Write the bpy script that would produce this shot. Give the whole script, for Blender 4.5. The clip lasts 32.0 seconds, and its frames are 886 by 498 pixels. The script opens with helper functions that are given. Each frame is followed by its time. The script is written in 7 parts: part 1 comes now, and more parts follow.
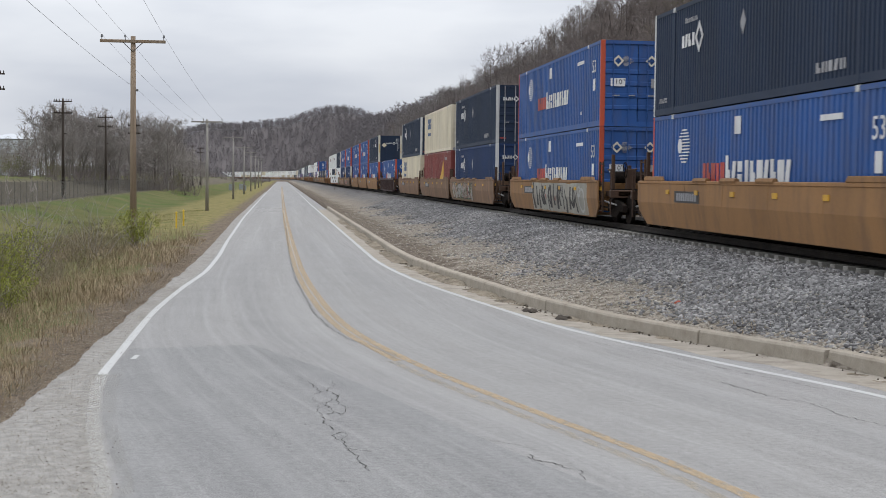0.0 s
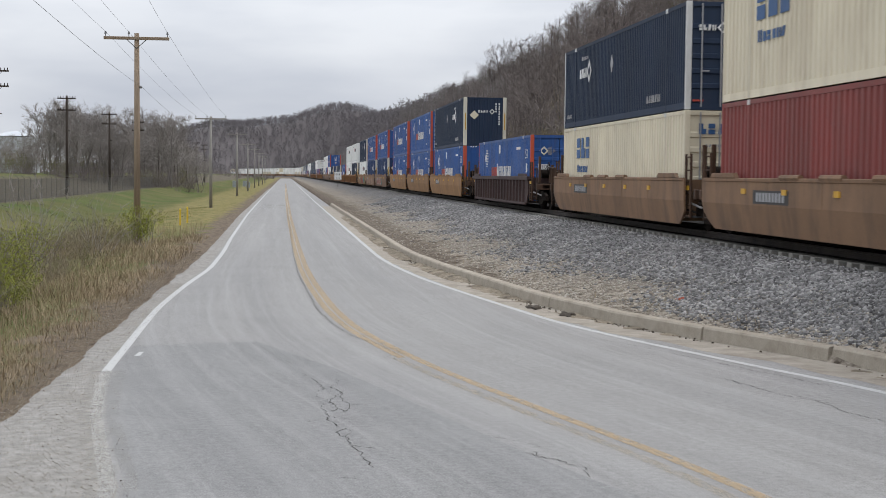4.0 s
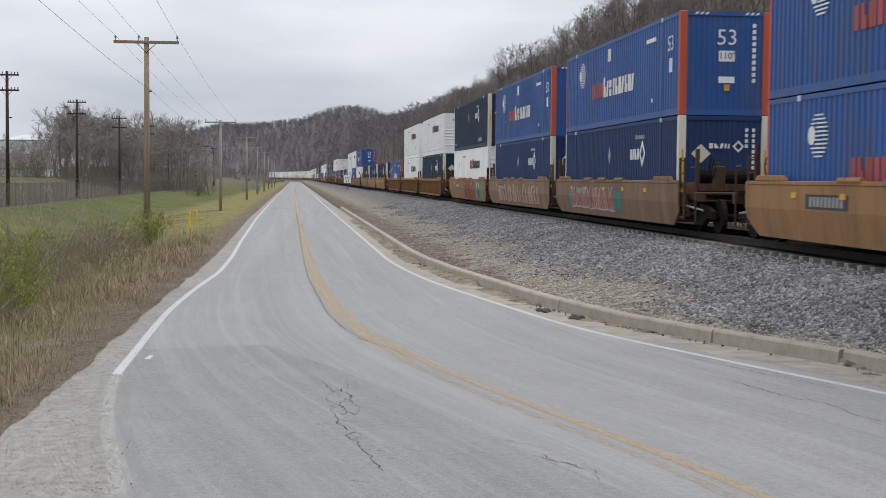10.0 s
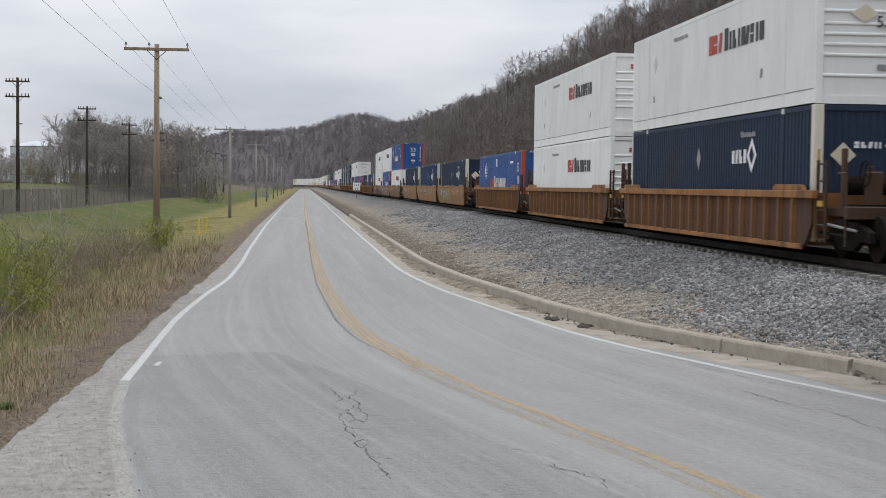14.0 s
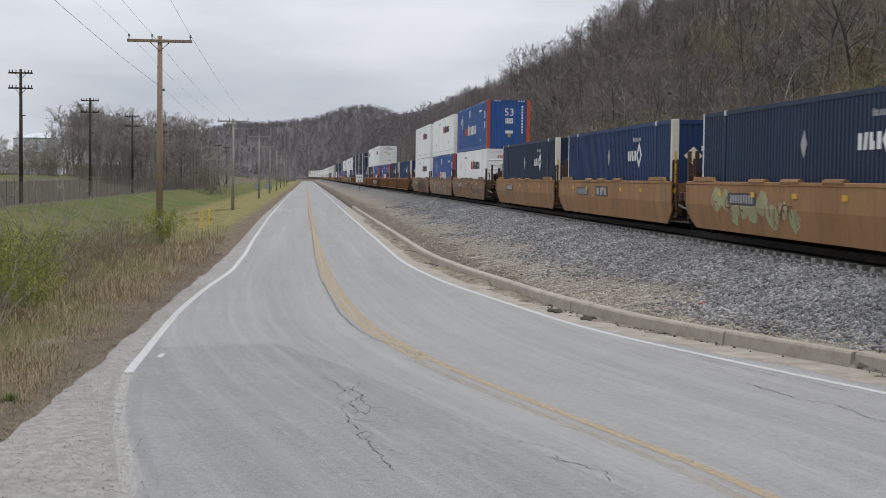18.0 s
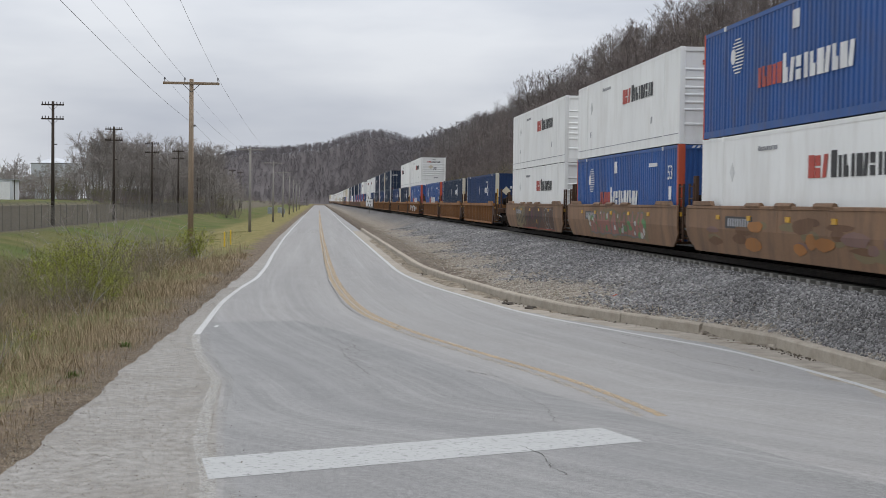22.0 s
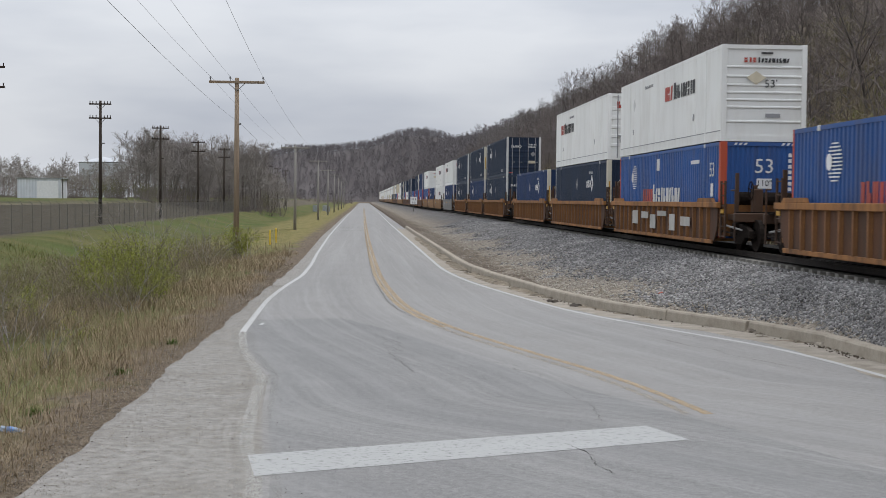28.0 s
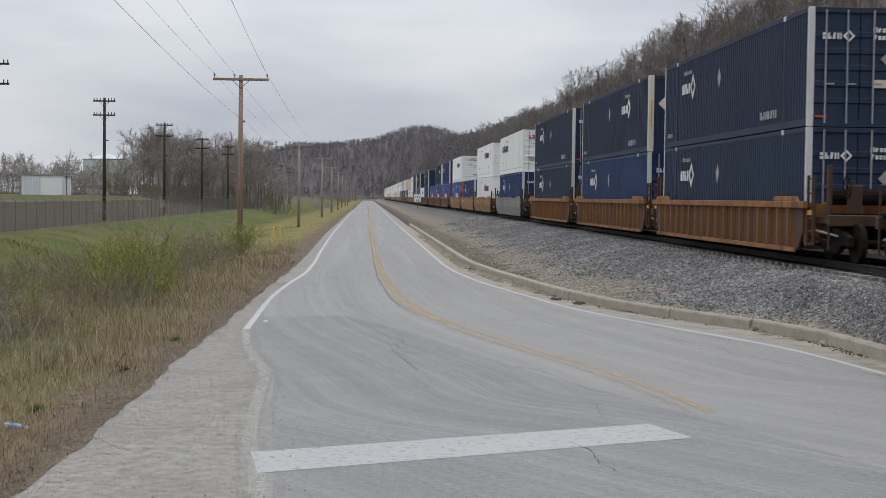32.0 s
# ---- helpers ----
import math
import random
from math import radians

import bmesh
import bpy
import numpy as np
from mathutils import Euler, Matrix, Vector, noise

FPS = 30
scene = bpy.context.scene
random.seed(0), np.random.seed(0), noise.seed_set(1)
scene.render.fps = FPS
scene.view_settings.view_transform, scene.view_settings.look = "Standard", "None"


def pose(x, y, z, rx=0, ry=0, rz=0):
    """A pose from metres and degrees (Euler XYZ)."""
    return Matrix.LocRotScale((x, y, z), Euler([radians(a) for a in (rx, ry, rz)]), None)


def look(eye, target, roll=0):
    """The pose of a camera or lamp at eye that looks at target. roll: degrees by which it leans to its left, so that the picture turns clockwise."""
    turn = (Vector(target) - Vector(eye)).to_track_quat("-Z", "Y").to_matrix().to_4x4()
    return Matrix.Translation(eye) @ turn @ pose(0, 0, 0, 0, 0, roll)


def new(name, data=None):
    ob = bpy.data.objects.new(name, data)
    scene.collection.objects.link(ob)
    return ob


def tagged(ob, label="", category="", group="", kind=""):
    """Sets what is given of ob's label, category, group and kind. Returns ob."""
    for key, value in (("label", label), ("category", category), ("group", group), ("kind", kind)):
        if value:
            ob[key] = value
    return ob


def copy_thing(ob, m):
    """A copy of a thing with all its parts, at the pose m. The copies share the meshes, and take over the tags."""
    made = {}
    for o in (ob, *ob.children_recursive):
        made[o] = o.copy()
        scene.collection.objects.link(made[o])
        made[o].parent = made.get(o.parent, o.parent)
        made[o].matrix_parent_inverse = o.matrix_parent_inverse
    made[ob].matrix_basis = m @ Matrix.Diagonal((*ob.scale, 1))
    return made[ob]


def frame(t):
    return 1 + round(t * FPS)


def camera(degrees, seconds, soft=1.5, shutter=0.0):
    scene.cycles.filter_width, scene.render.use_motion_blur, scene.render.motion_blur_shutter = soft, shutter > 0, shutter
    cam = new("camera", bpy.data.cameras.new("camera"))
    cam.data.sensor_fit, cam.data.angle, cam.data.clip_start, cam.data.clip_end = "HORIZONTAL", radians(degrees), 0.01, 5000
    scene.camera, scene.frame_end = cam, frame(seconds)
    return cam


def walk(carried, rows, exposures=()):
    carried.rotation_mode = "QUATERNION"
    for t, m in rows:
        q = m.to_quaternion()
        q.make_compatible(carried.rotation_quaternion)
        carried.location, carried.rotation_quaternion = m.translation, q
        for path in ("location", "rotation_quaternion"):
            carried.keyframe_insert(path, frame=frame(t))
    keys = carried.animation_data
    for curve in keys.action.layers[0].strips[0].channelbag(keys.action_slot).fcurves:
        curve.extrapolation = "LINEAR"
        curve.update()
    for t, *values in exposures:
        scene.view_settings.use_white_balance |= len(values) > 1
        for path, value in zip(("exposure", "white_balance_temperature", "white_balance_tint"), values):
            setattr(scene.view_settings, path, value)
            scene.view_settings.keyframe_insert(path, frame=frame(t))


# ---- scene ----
LENS = 35.62
EYE = 2.75


def aim(y, yaw, pitch, roll):
    return pose(0, y, EYE, 90 + pitch, 0, yaw) @ pose(0, 0, 0, 0, 0, roll)


# seconds, metres along the road, yaw, pitch, roll
PATH = [
    (0, 0, -6.72, -2.9, 0.63), (0.5, 0, -6.98, -2.86, 0.74), (1, 0, -6.99, -2.77, 0.62), (1.5, 0, -6.86, -2.62, 0.71),
    (2, 0, -6.79, -2.79, 0.66), (2.5, 0, -6.76, -2.94, 0.66), (3, 0, -6.55, -2.96, 0.56), (3.5, 0, -6.52, -3.1, 0.53),
    (5.5, 0, -6.81, -2.69, 0.86), (6, 0, -6.81, -2.77, 0.86), (6.5, 0, -6.84, -2.77, 0.82), (7, 0, -6.77, -2.83, 0.74),
    (7.5, 0, -6.71, -2.81, 0.67), (8, 0, -6.69, -2.75, 0.57), (8.5, 0, -6.62, -2.85, 0.64), (9, 0, -6.46, -2.83, 0.63),
    (9.5, 0, -6.28, -2.88, 0.62), (10, 0, -6.17, -2.91, 0.5), (10.5, 0, -6.11, -2.87, 0.4), (11, 0, -6.03, -2.76, 0.52),
    (11.5, 0, -5.97, -2.79, 0.61), (12, 0, -5.81, -2.77, 0.49), (12.5, 0, -5.83, -2.72, 0.53), (13, 0, -5.72, -2.63, 0.66),
    (13.5, 0, -5.77, -2.61, 0.62), (14, 0, -5.8, -2.59, 0.72), (14.5, 0, -5.74, -2.61, 0.74), (15, 0, -5.6, -2.62, 0.65),
    (15.5, 0, -5.49, -2.81, 0.51), (17.5, 0, -5.47, -2.71, 0.81), (18, 0, -5.68, -2.92, 0.77), (18.5, 0, -6.62, -2.1, 0.58),
    (19, 0, -7.04, -2.52, 0.98), (19.5, -0.75, -6.87, -2.74, 0.75), (20, -1.4, -6.57, -2.39, 0.65), (20.5, -7.26, -5.24, -1.91, 0.54),
    (21, -9, -5.24, -1.9, 0.64), (21.5, -9, -5.15, -1.92, 0.62), (22, -9, -5.18, -1.92, 0.75), (22.5, -9, -5.09, -2.01, 0.82),
    (23, -9, -4.85, -2.07, 1.02), (23.5, -9, -4.6, -2.1, 0.74), (24, -9, -4.39, -2.1, 0.73), (24.5, -9, -4.26, -2.06, 0.72),
    (25, -9, -4.19, -2.06, 0.77), (25.5, -9, -4.07, -2.06, 0.69), (27.5, -9, -3.46, -2.03, 0.62), (28, -9, -3.33, -2.04, 0.6),
    (28.5, -9, -3.29, -2.11, 0.6), (29, -9, -3.24, -2.07, 0.65), (29.5, -9, -3.23, -2.04, 0.52), (30, -9, -3.16, -2.1, 0.58),
    (30.5, -9, -3.08, -2.15, 0.45), (31, -9, -3.07, -2.19, 0.51), (31.5, -9, -3.16, -2.37, 0.8), (32, -9, -3.18, -2.14, 0.72)]
cam = camera(LENS, 32.0, soft=0.7, shutter=0.2)
walk(cam, [(t, aim(y, a, b, c)) for t, y, a, b, c in PATH],
     exposures=[(0, 0.02), (8, 0.0), (14, -0.06), (19, -0.12), (25, -0.14), (32, -0.2)])

# ---- world and sun: bright overcast, lighter overhead ----
world = bpy.data.worlds.new("overcast_sky")
scene.world = world
world.use_nodes = True
wn, wl = world.node_tree.nodes, world.node_tree.links
wn.clear()
w_out, w_bg = wn.new("ShaderNodeOutputWorld"), wn.new("ShaderNodeBackground")
w_sky = wn.new("ShaderNodeTexSky")
w_sky.sky_type, w_sky.sun_disc = "NISHITA", False
w_sky.sun_elevation, w_sky.sun_rotation = radians(60), radians(50)
w_sky.dust_density, w_sky.air_density = 4.0, 1.2
w_co, w_map = wn.new("ShaderNodeTexCoord"), wn.new("ShaderNodeMapping")
w_map.inputs["Scale"].default_value = (2.2, 2.2, 9.0)
w_noise = wn.new("ShaderNodeTexNoise")
w_noise.inputs["Scale"].default_value, w_noise.inputs["Detail"].default_value = 1.3, 5.0
w_noise.inputs["Roughness"].default_value = 0.5
w_ramp = wn.new("ShaderNodeValToRGB")
w_ramp.color_ramp.elements[0].position, w_ramp.color_ramp.elements[1].position = 0.34, 0.60
w_ramp.color_ramp.elements[0].color = (5.5, 5.9, 6.75, 1)
w_ramp.color_ramp.elements[1].color = (7.9, 8.2, 8.75, 1)
w_sep, w_up = wn.new("ShaderNodeSeparateXYZ"), wn.new("ShaderNodeMapRange")
w_up.inputs["From Min"].default_value, w_up.inputs["From Max"].default_value = 0.05, 0.9
w_up.inputs["To Min"].default_value, w_up.inputs["To Max"].default_value = 1.0, 2.4
w_gain, w_mix = wn.new("ShaderNodeVectorMath"), wn.new("ShaderNodeMix")
w_gain.operation = "SCALE"
w_mix.data_type = "RGBA"
w_mix.inputs["Factor"].default_value = 0.92
wl.new(w_co.outputs["Generated"], w_map.inputs["Vector"])
wl.new(w_map.outputs["Vector"], w_noise.inputs["Vector"])
wl.new(w_noise.outputs["Fac"], w_ramp.inputs["Fac"])
wl.new(w_co.outputs["Generated"], w_sep.inputs["Vector"])
wl.new(w_sep.outputs["Z"], w_up.inputs["Value"])
wl.new(w_ramp.outputs["Color"], w_gain.inputs[0])
wl.new(w_up.outputs["Result"], w_gain.inputs["Scale"])
wl.new(w_sky.outputs["Color"], w_mix.inputs["A"])
wl.new(w_gain.outputs["Vector"], w_mix.inputs["B"])
wl.new(w_mix.outputs["Result"], w_bg.inputs["Color"])
w_bg.inputs["Strength"].default_value = 0.1
wl.new(w_bg.outputs["Background"], w_out.inputs["Surface"])

sun_data = bpy.data.lights.new("sun", "SUN")
sun_data.energy, sun_data.angle, sun_data.color = 1.1, radians(25), (1.0, 0.96, 0.9)
sun = new("sun", sun_data)
sun.matrix_world = look((70, 60, 160), (0, 0, 0))

# ---- materials ----
def mat(name, a, b, scale=4.0, rough=0.8, bump=0.3, fine=40.0, fine_amt=0.35, metal=0.0, depth=0.02, vary=0.0, stretch=(1, 1, 1), dirt=None, dirt_amt=0.0, dirt_scale=0.8):
    """Two colours mixed by coarse and fine noise, with relief from the fine noise and optional blotches of dirt."""
    m = bpy.data.materials.new(name)
    m.use_nodes = True
    n, l = m.node_tree.nodes, m.node_tree.links
    bsdf = n["Principled BSDF"]
    co, mp = n.new("ShaderNodeTexCoord"), n.new("ShaderNodeMapping")
    mp.inputs["Scale"].default_value = stretch
    l.new(co.outputs["Object"], mp.inputs["Vector"])
    n1, n2 = n.new("ShaderNodeTexNoise"), n.new("ShaderNodeTexNoise")
    n1.inputs["Scale"].default_value, n1.inputs["Detail"].default_value = scale, 4.0
    n2.inputs["Scale"].default_value, n2.inputs["Detail"].default_value = fine, 3.0
    for t in (n1, n2):
        l.new(mp.outputs["Vector"], t.inputs["Vector"])
    add = n.new("ShaderNodeMix")
    add.inputs["Factor"].default_value = fine_amt
    l.new(n1.outputs["Fac"], add.inputs["A"])
    l.new(n2.outputs["Fac"], add.inputs["B"])
    ramp = n.new("ShaderNodeValToRGB")
    ramp.color_ramp.elements[0].position, ramp.color_ramp.elements[1].position = 0.34, 0.66
    ramp.color_ramp.elements[0].color, ramp.color_ramp.elements[1].color = (*a, 1), (*b, 1)
    l.new(add.outputs["Result"], ramp.inputs["Fac"])
    col = ramp.outputs["Color"]
    if dirt:
        n3, r3, mx = n.new("ShaderNodeTexNoise"), n.new("ShaderNodeValToRGB"), n.new("ShaderNodeMix")
        n3.inputs["Scale"].default_value, n3.inputs["Detail"].default_value = dirt_scale, 6.0
        n3.inputs["Roughness"].default_value = 0.65
        l.new(mp.outputs["Vector"], n3.inputs["Vector"])
        r3.color_ramp.elements[0].position, r3.color_ramp.elements[1].position = 0.46, 0.72
        r3.color_ramp.elements[1].color = (dirt_amt, dirt_amt, dirt_amt, 1)
        r3.color_ramp.elements[0].color = (0, 0, 0, 1)
        l.new(n3.outputs["Fac"], r3.inputs["Fac"])
        mx.data_type = "RGBA"
        l.new(r3.outputs["Color"], mx.inputs["Factor"])
        l.new(col, mx.inputs["A"])
        mx.inputs["B"].default_value = (*dirt, 1)
        col = mx.outputs["Result"]
    if vary:
        oi, mr, hs = n.new("ShaderNodeObjectInfo"), n.new("ShaderNodeMapRange"), n.new("ShaderNodeHueSaturation")
        mr.inputs["To Min"].default_value, mr.inputs["To Max"].default_value = 1 - vary, 1 + vary
        l.new(oi.outputs["Random"], mr.inputs["Value"])
        l.new(mr.outputs["Result"], hs.inputs["Value"])
        l.new(col, hs.inputs["Color"])
        col = hs.outputs["Color"]
    l.new(col, bsdf.inputs["Base Color"])
    bsdf.inputs["Roughness"].default_value, bsdf.inputs["Metallic"].default_value = rough, metal
    bsdf.inputs["Specular IOR Level"].default_value = 0.08 if rough >= 0.88 else 0.4
    if bump:
        bp = n.new("ShaderNodeBump")
        bp.inputs["Strength"].default_value, bp.inputs["Distance"].default_value = bump, depth
        l.new(n2.outputs["Fac"], bp.inputs["Height"])
        l.new(bp.outputs["Normal"], bsdf.inputs["Normal"])
    return m


M = {}
M["asphalt"] = mat("asphalt", (0.168, 0.164, 0.158), (0.345, 0.336, 0.325), 13.0, 0.92, 0.8, 60, 0.7, depth=0.012, dirt=(0.215, 0.21, 0.204), dirt_amt=0.5, dirt_scale=0.6)
M["asphalt_dark"] = mat("asphalt_dark", (0.128, 0.127, 0.125), (0.29, 0.286, 0.28), 13.0, 0.92, 0.8, 60, 0.7, depth=0.012, dirt=(0.26, 0.258, 0.25), dirt_amt=0.5, dirt_scale=0.8)
M["gravel"] = mat("gravel", (0.15, 0.142, 0.131), (0.355, 0.34, 0.315), 7.0, 0.95, 0.5, 140, 0.62, depth=0.006, dirt=(0.17, 0.153, 0.132), dirt_amt=0.55, dirt_scale=0.9)
M["crack"] = mat("crack", (0.045, 0.043, 0.04), (0.09, 0.086, 0.08), 8, 0.95, 0.0)
M["kerb"] = mat("kerb_concrete", (0.27, 0.237, 0.19), (0.43, 0.388, 0.322), 1.5, 0.9, 0.5, 50, 0.4, depth=0.008, dirt=(0.14, 0.112, 0.082), dirt_amt=0.7, dirt_scale=1.5, vary=0.05)
M["gutter"] = mat("gutter_concrete", (0.22, 0.196, 0.163), (0.37, 0.335, 0.285), 2.0, 0.92, 0.5, 60, 0.5, depth=0.008, dirt=(0.15, 0.125, 0.098), dirt_amt=0.6, dirt_scale=1.8)
M["soil"] = mat("soil", (0.17, 0.14, 0.105), (0.29, 0.245, 0.19), 1.2, 0.95, 0.8, 30, 0.5, depth=0.03)
M["grass"] = mat("grass_ground", (0.06, 0.072, 0.022), (0.14, 0.125, 0.055), 0.25, 0.95, 0.8, 14, 0.4, depth=0.05, dirt=(0.058, 0.094, 0.022), dirt_amt=0.95, dirt_scale=0.07)
M["litter"] = mat("leaf_litter", (0.088, 0.072, 0.063), (0.18, 0.149, 0.122), 0.15, 0.95, 0.8, 6, 0.5, depth=0.1, dirt=(0.075, 0.066, 0.045), dirt_amt=0.5, dirt_scale=0.05)
# far hillside: greyer, flatter litter with the distance haze in its colour
M["far_litter"] = mat("hazed_leaf_litter", (0.09, 0.08, 0.079), (0.132, 0.119, 0.118), 0.02, 0.95, 0.3, 0.6, 0.4, depth=0.2)
M["ballast"] = mat("ballast", (0.10, 0.10, 0.105), (0.27, 0.265, 0.265), 0.6, 0.95, 1.0, 16, 0.75, depth=0.06, dirt=(0.30, 0.265, 0.215), dirt_amt=0.0)
M["steel_dark"] = mat("rail_steel", (0.018, 0.014, 0.012), (0.045, 0.034, 0.027), 3, 0.7, 0.2, metal=0.4)
M["tie"] = mat("concrete_tie", (0.15, 0.142, 0.126), (0.26, 0.248, 0.222), 3, 0.9, 0.4, vary=0.15)



def veil(name, c, amount, scale, stretch, low=0.42):
    """A worn film of colour, patchy and partly see-through."""
    m = mat(name, tuple(x * 0.9 for x in c), c, 2.0, 0.92, 0.4, 60, 0.5, depth=0.005)
    n, l = m.node_tree.nodes, m.node_tree.links
    co, mp, nz, rp = n.new("ShaderNodeTexCoord"), n.new("ShaderNodeMapping"), n.new("ShaderNodeTexNoise"), n.new("ShaderNodeValToRGB")
    mp.inputs["Scale"].default_value = stretch
    nz.inputs["Scale"].default_value, nz.inputs["Detail"].default_value, nz.inputs["Roughness"].default_value = scale, 6.0, 0.7
    rp.color_ramp.elements[0].position, rp.color_ramp.elements[1].position = low, low + 0.26
    rp.color_ramp.elements[1].color = (amount, amount, amount, 1)
    rp.color_ramp.elements[0].color = (0, 0, 0, 1)
    l.new(co.outputs["Object"], mp.inputs["Vector"])
    l.new(mp.outputs["Vector"], nz.inputs["Vector"])
    l.new(nz.outputs["Fac"], rp.inputs["Fac"])
    l.new(rp.outputs["Color"], n["Principled BSDF"].inputs["Alpha"])
    return m




def lane_streaks(m):
    """Pale and dark streaks worn by tyres along the lane: they follow the sheet's own across-and-along map."""
    n, l = m.node_tree.nodes, m.node_tree.links
    bsdf = n["Principled BSDF"]
    col = bsdf.inputs["Base Color"].links[0].from_socket
    uv = n.new("ShaderNodeUVMap")
    for size, low, high, amount, tone in (((1.7, 0.028, 1), 0.48, 0.78, 0.26, (0.40, 0.395, 0.385)), ((0.6, 0.02, 1), 0.46, 0.72, 0.36, (0.175, 0.175, 0.177)), ((6.0, 0.06, 1), 0.5, 0.8, 0.2, (0.42, 0.415, 0.4)), ((9.0, 0.35, 1), 0.52, 0.76, 0.16, (0.15, 0.15, 0.15)), ((11.0, 0.5, 1), 0.54, 0.78, 0.12, (0.46, 0.455, 0.44))):
        mp, nz, rp, mx = n.new("ShaderNodeMapping"), n.new("ShaderNodeTexNoise"), n.new("ShaderNodeValToRGB"), n.new("ShaderNodeMix")
        mp.inputs["Scale"].default_value = size
        nz.inputs["Scale"].default_value, nz.inputs["Detail"].default_value = 1.0, 5.0
        rp.color_ramp.elements[0].position, rp.color_ramp.elements[1].position = low, high
        rp.color_ramp.elements[0].color, rp.color_ramp.elements[1].color = (0, 0, 0, 1), (amount, amount, amount, 1)
        mx.data_type = "RGBA"
        mx.inputs["B"].default_value = (*tone, 1)
        l.new(uv.outputs["UV"], mp.inputs["Vector"])
        l.new(mp.outputs["Vector"], nz.inputs["Vector"])
        l.new(nz.outputs["Fac"], rp.inputs["Fac"])
        l.new(rp.outputs["Color"], mx.inputs["Factor"])
        l.new(col, mx.inputs["A"])
        col = mx.outputs["Result"]
    l.new(col, bsdf.inputs["Base Color"])


lane_streaks(M["asphalt"])
lane_streaks(M["asphalt_dark"])
M["worn_white"] = veil("worn_white_line", (0.48, 0.47, 0.44), 0.75, 24.0, (1, 0.6, 1), 0.37)
M["edge_dust"] = veil("pale_edge_dust", (0.38, 0.36, 0.325), 0.36, 5.0, (1, 0.7, 1), 0.42)
# near-black: oily ballast plus the shade under the train, put into the colour
M["track_bed"] = mat("oily_shaded_track_bed", (0.007, 0.0065, 0.006), (0.026, 0.024, 0.022), 2.0, 0.95, 0.9, 14, 0.6, depth=0.06)
M["white_paint"] = veil("worn_road_white", (0.53, 0.53, 0.517), 0.8, 14.0, (1, 0.6, 1), 0.18)
M["stop_paint"] = veil("worn_stop_line_white", (0.45, 0.455, 0.445), 0.82, 11.0, (1, 1.4, 1), 0.2)
M["yellow_paint"] = veil("worn_road_yellow", (0.45, 0.345, 0.22), 0.64, 14.0, (1, 0.4, 1), 0.27)
M["yellow_ghost"] = veil("ghost_of_yellow_line", (0.40, 0.33, 0.235), 0.42, 9.0, (1, 0.35, 1), 0.36)


def box(g, x0, x1, y0, y1, z0, z1):
    v, f = g
    n = len(v)
    v += [(x0, y0, z0), (x1, y0, z0), (x1, y1, z0), (x0, y1, z0), (x0, y0, z1), (x1, y0, z1), (x1, y1, z1), (x0, y1, z1)]
    f += [(n, n + 3, n + 2, n + 1), (n + 4, n + 5, n + 6, n + 7), (n, n + 1, n + 5, n + 4), (n + 1, n + 2, n + 6, n + 5), (n + 2, n + 3, n + 7, n + 6), (n + 3, n, n + 4, n + 7)]
    return g


def prism(g, pts, axis, a, b):
    """A flat outline pts pushed from a to b along an axis (0, 1 or 2)."""
    v, f = g
    n, k = len(v), len(pts)
    for w in (a, b):
        for p, q in pts:
            v.append({0: (w, p, q), 1: (p, w, q), 2: (p, q, w)}[axis])
    f.append(tuple(range(n, n + k)))
    f.append(tuple(range(n + 2 * k - 1, n + k - 1, -1)))
    for i in range(k):
        j = (i + 1) % k
        f.append((n + j, n + i, n + k + i, n + k + j))
    return g


def tube(g, p, q, r0, r1, sides=8):
    """A tapered round bar from p to q."""
    v, f = g
    p, q = Vector(p), Vector(q)
    d = (q - p).normalized()
    a = d.orthogonal().normalized()
    b = d.cross(a)
    n = len(v)
    for c, r in ((p, r0), (q, r1)):
        for i in range(sides):
            w = 2 * math.pi * i / sides
            v.append(tuple(c + (a * math.cos(w) + b * math.sin(w)) * r))
    for i in range(sides):
        j = (i + 1) % sides
        f.append((n + i, n + j, n + sides + j, n + sides + i))
    f.append(tuple(range(n + sides - 1, n - 1, -1)))
    f.append(tuple(range(n + sides, n + 2 * sides)))
    return g


def mesh_of(name, g, material, bevel=0.0, smooth=False):
    me = bpy.data.meshes.new(name)
    me.from_pydata(g[0], [], g[1])
    bm = bmesh.new()
    bm.from_mesh(me)
    bmesh.ops.recalc_face_normals(bm, faces=bm.faces)
    if bevel:
        bmesh.ops.bevel(bm, geom=[e for e in bm.edges if len(e.link_faces) == 2 and e.calc_face_angle(0) > 0.6], offset=bevel, segments=1, affect="EDGES", clamp_overlap=True)
    bm.to_mesh(me)
    bm.free()
    if smooth:
        me.polygons.foreach_set("use_smooth", [True] * len(me.polygons))
    me.materials.append(material)
    return me


def part(name, g, material, parent=None, label="", bevel=0.0, smooth=False):
    ob = new(name, g if isinstance(g, bpy.types.Mesh) else mesh_of(name, g, material, bevel, smooth))
    ob.parent = parent
    if label:
        ob["label"] = label
    return ob


def share(name, me, parent, m=None):
    ob = new(name, me)
    ob.parent = parent
    if m is not None:
        ob.matrix_local = m
    return ob


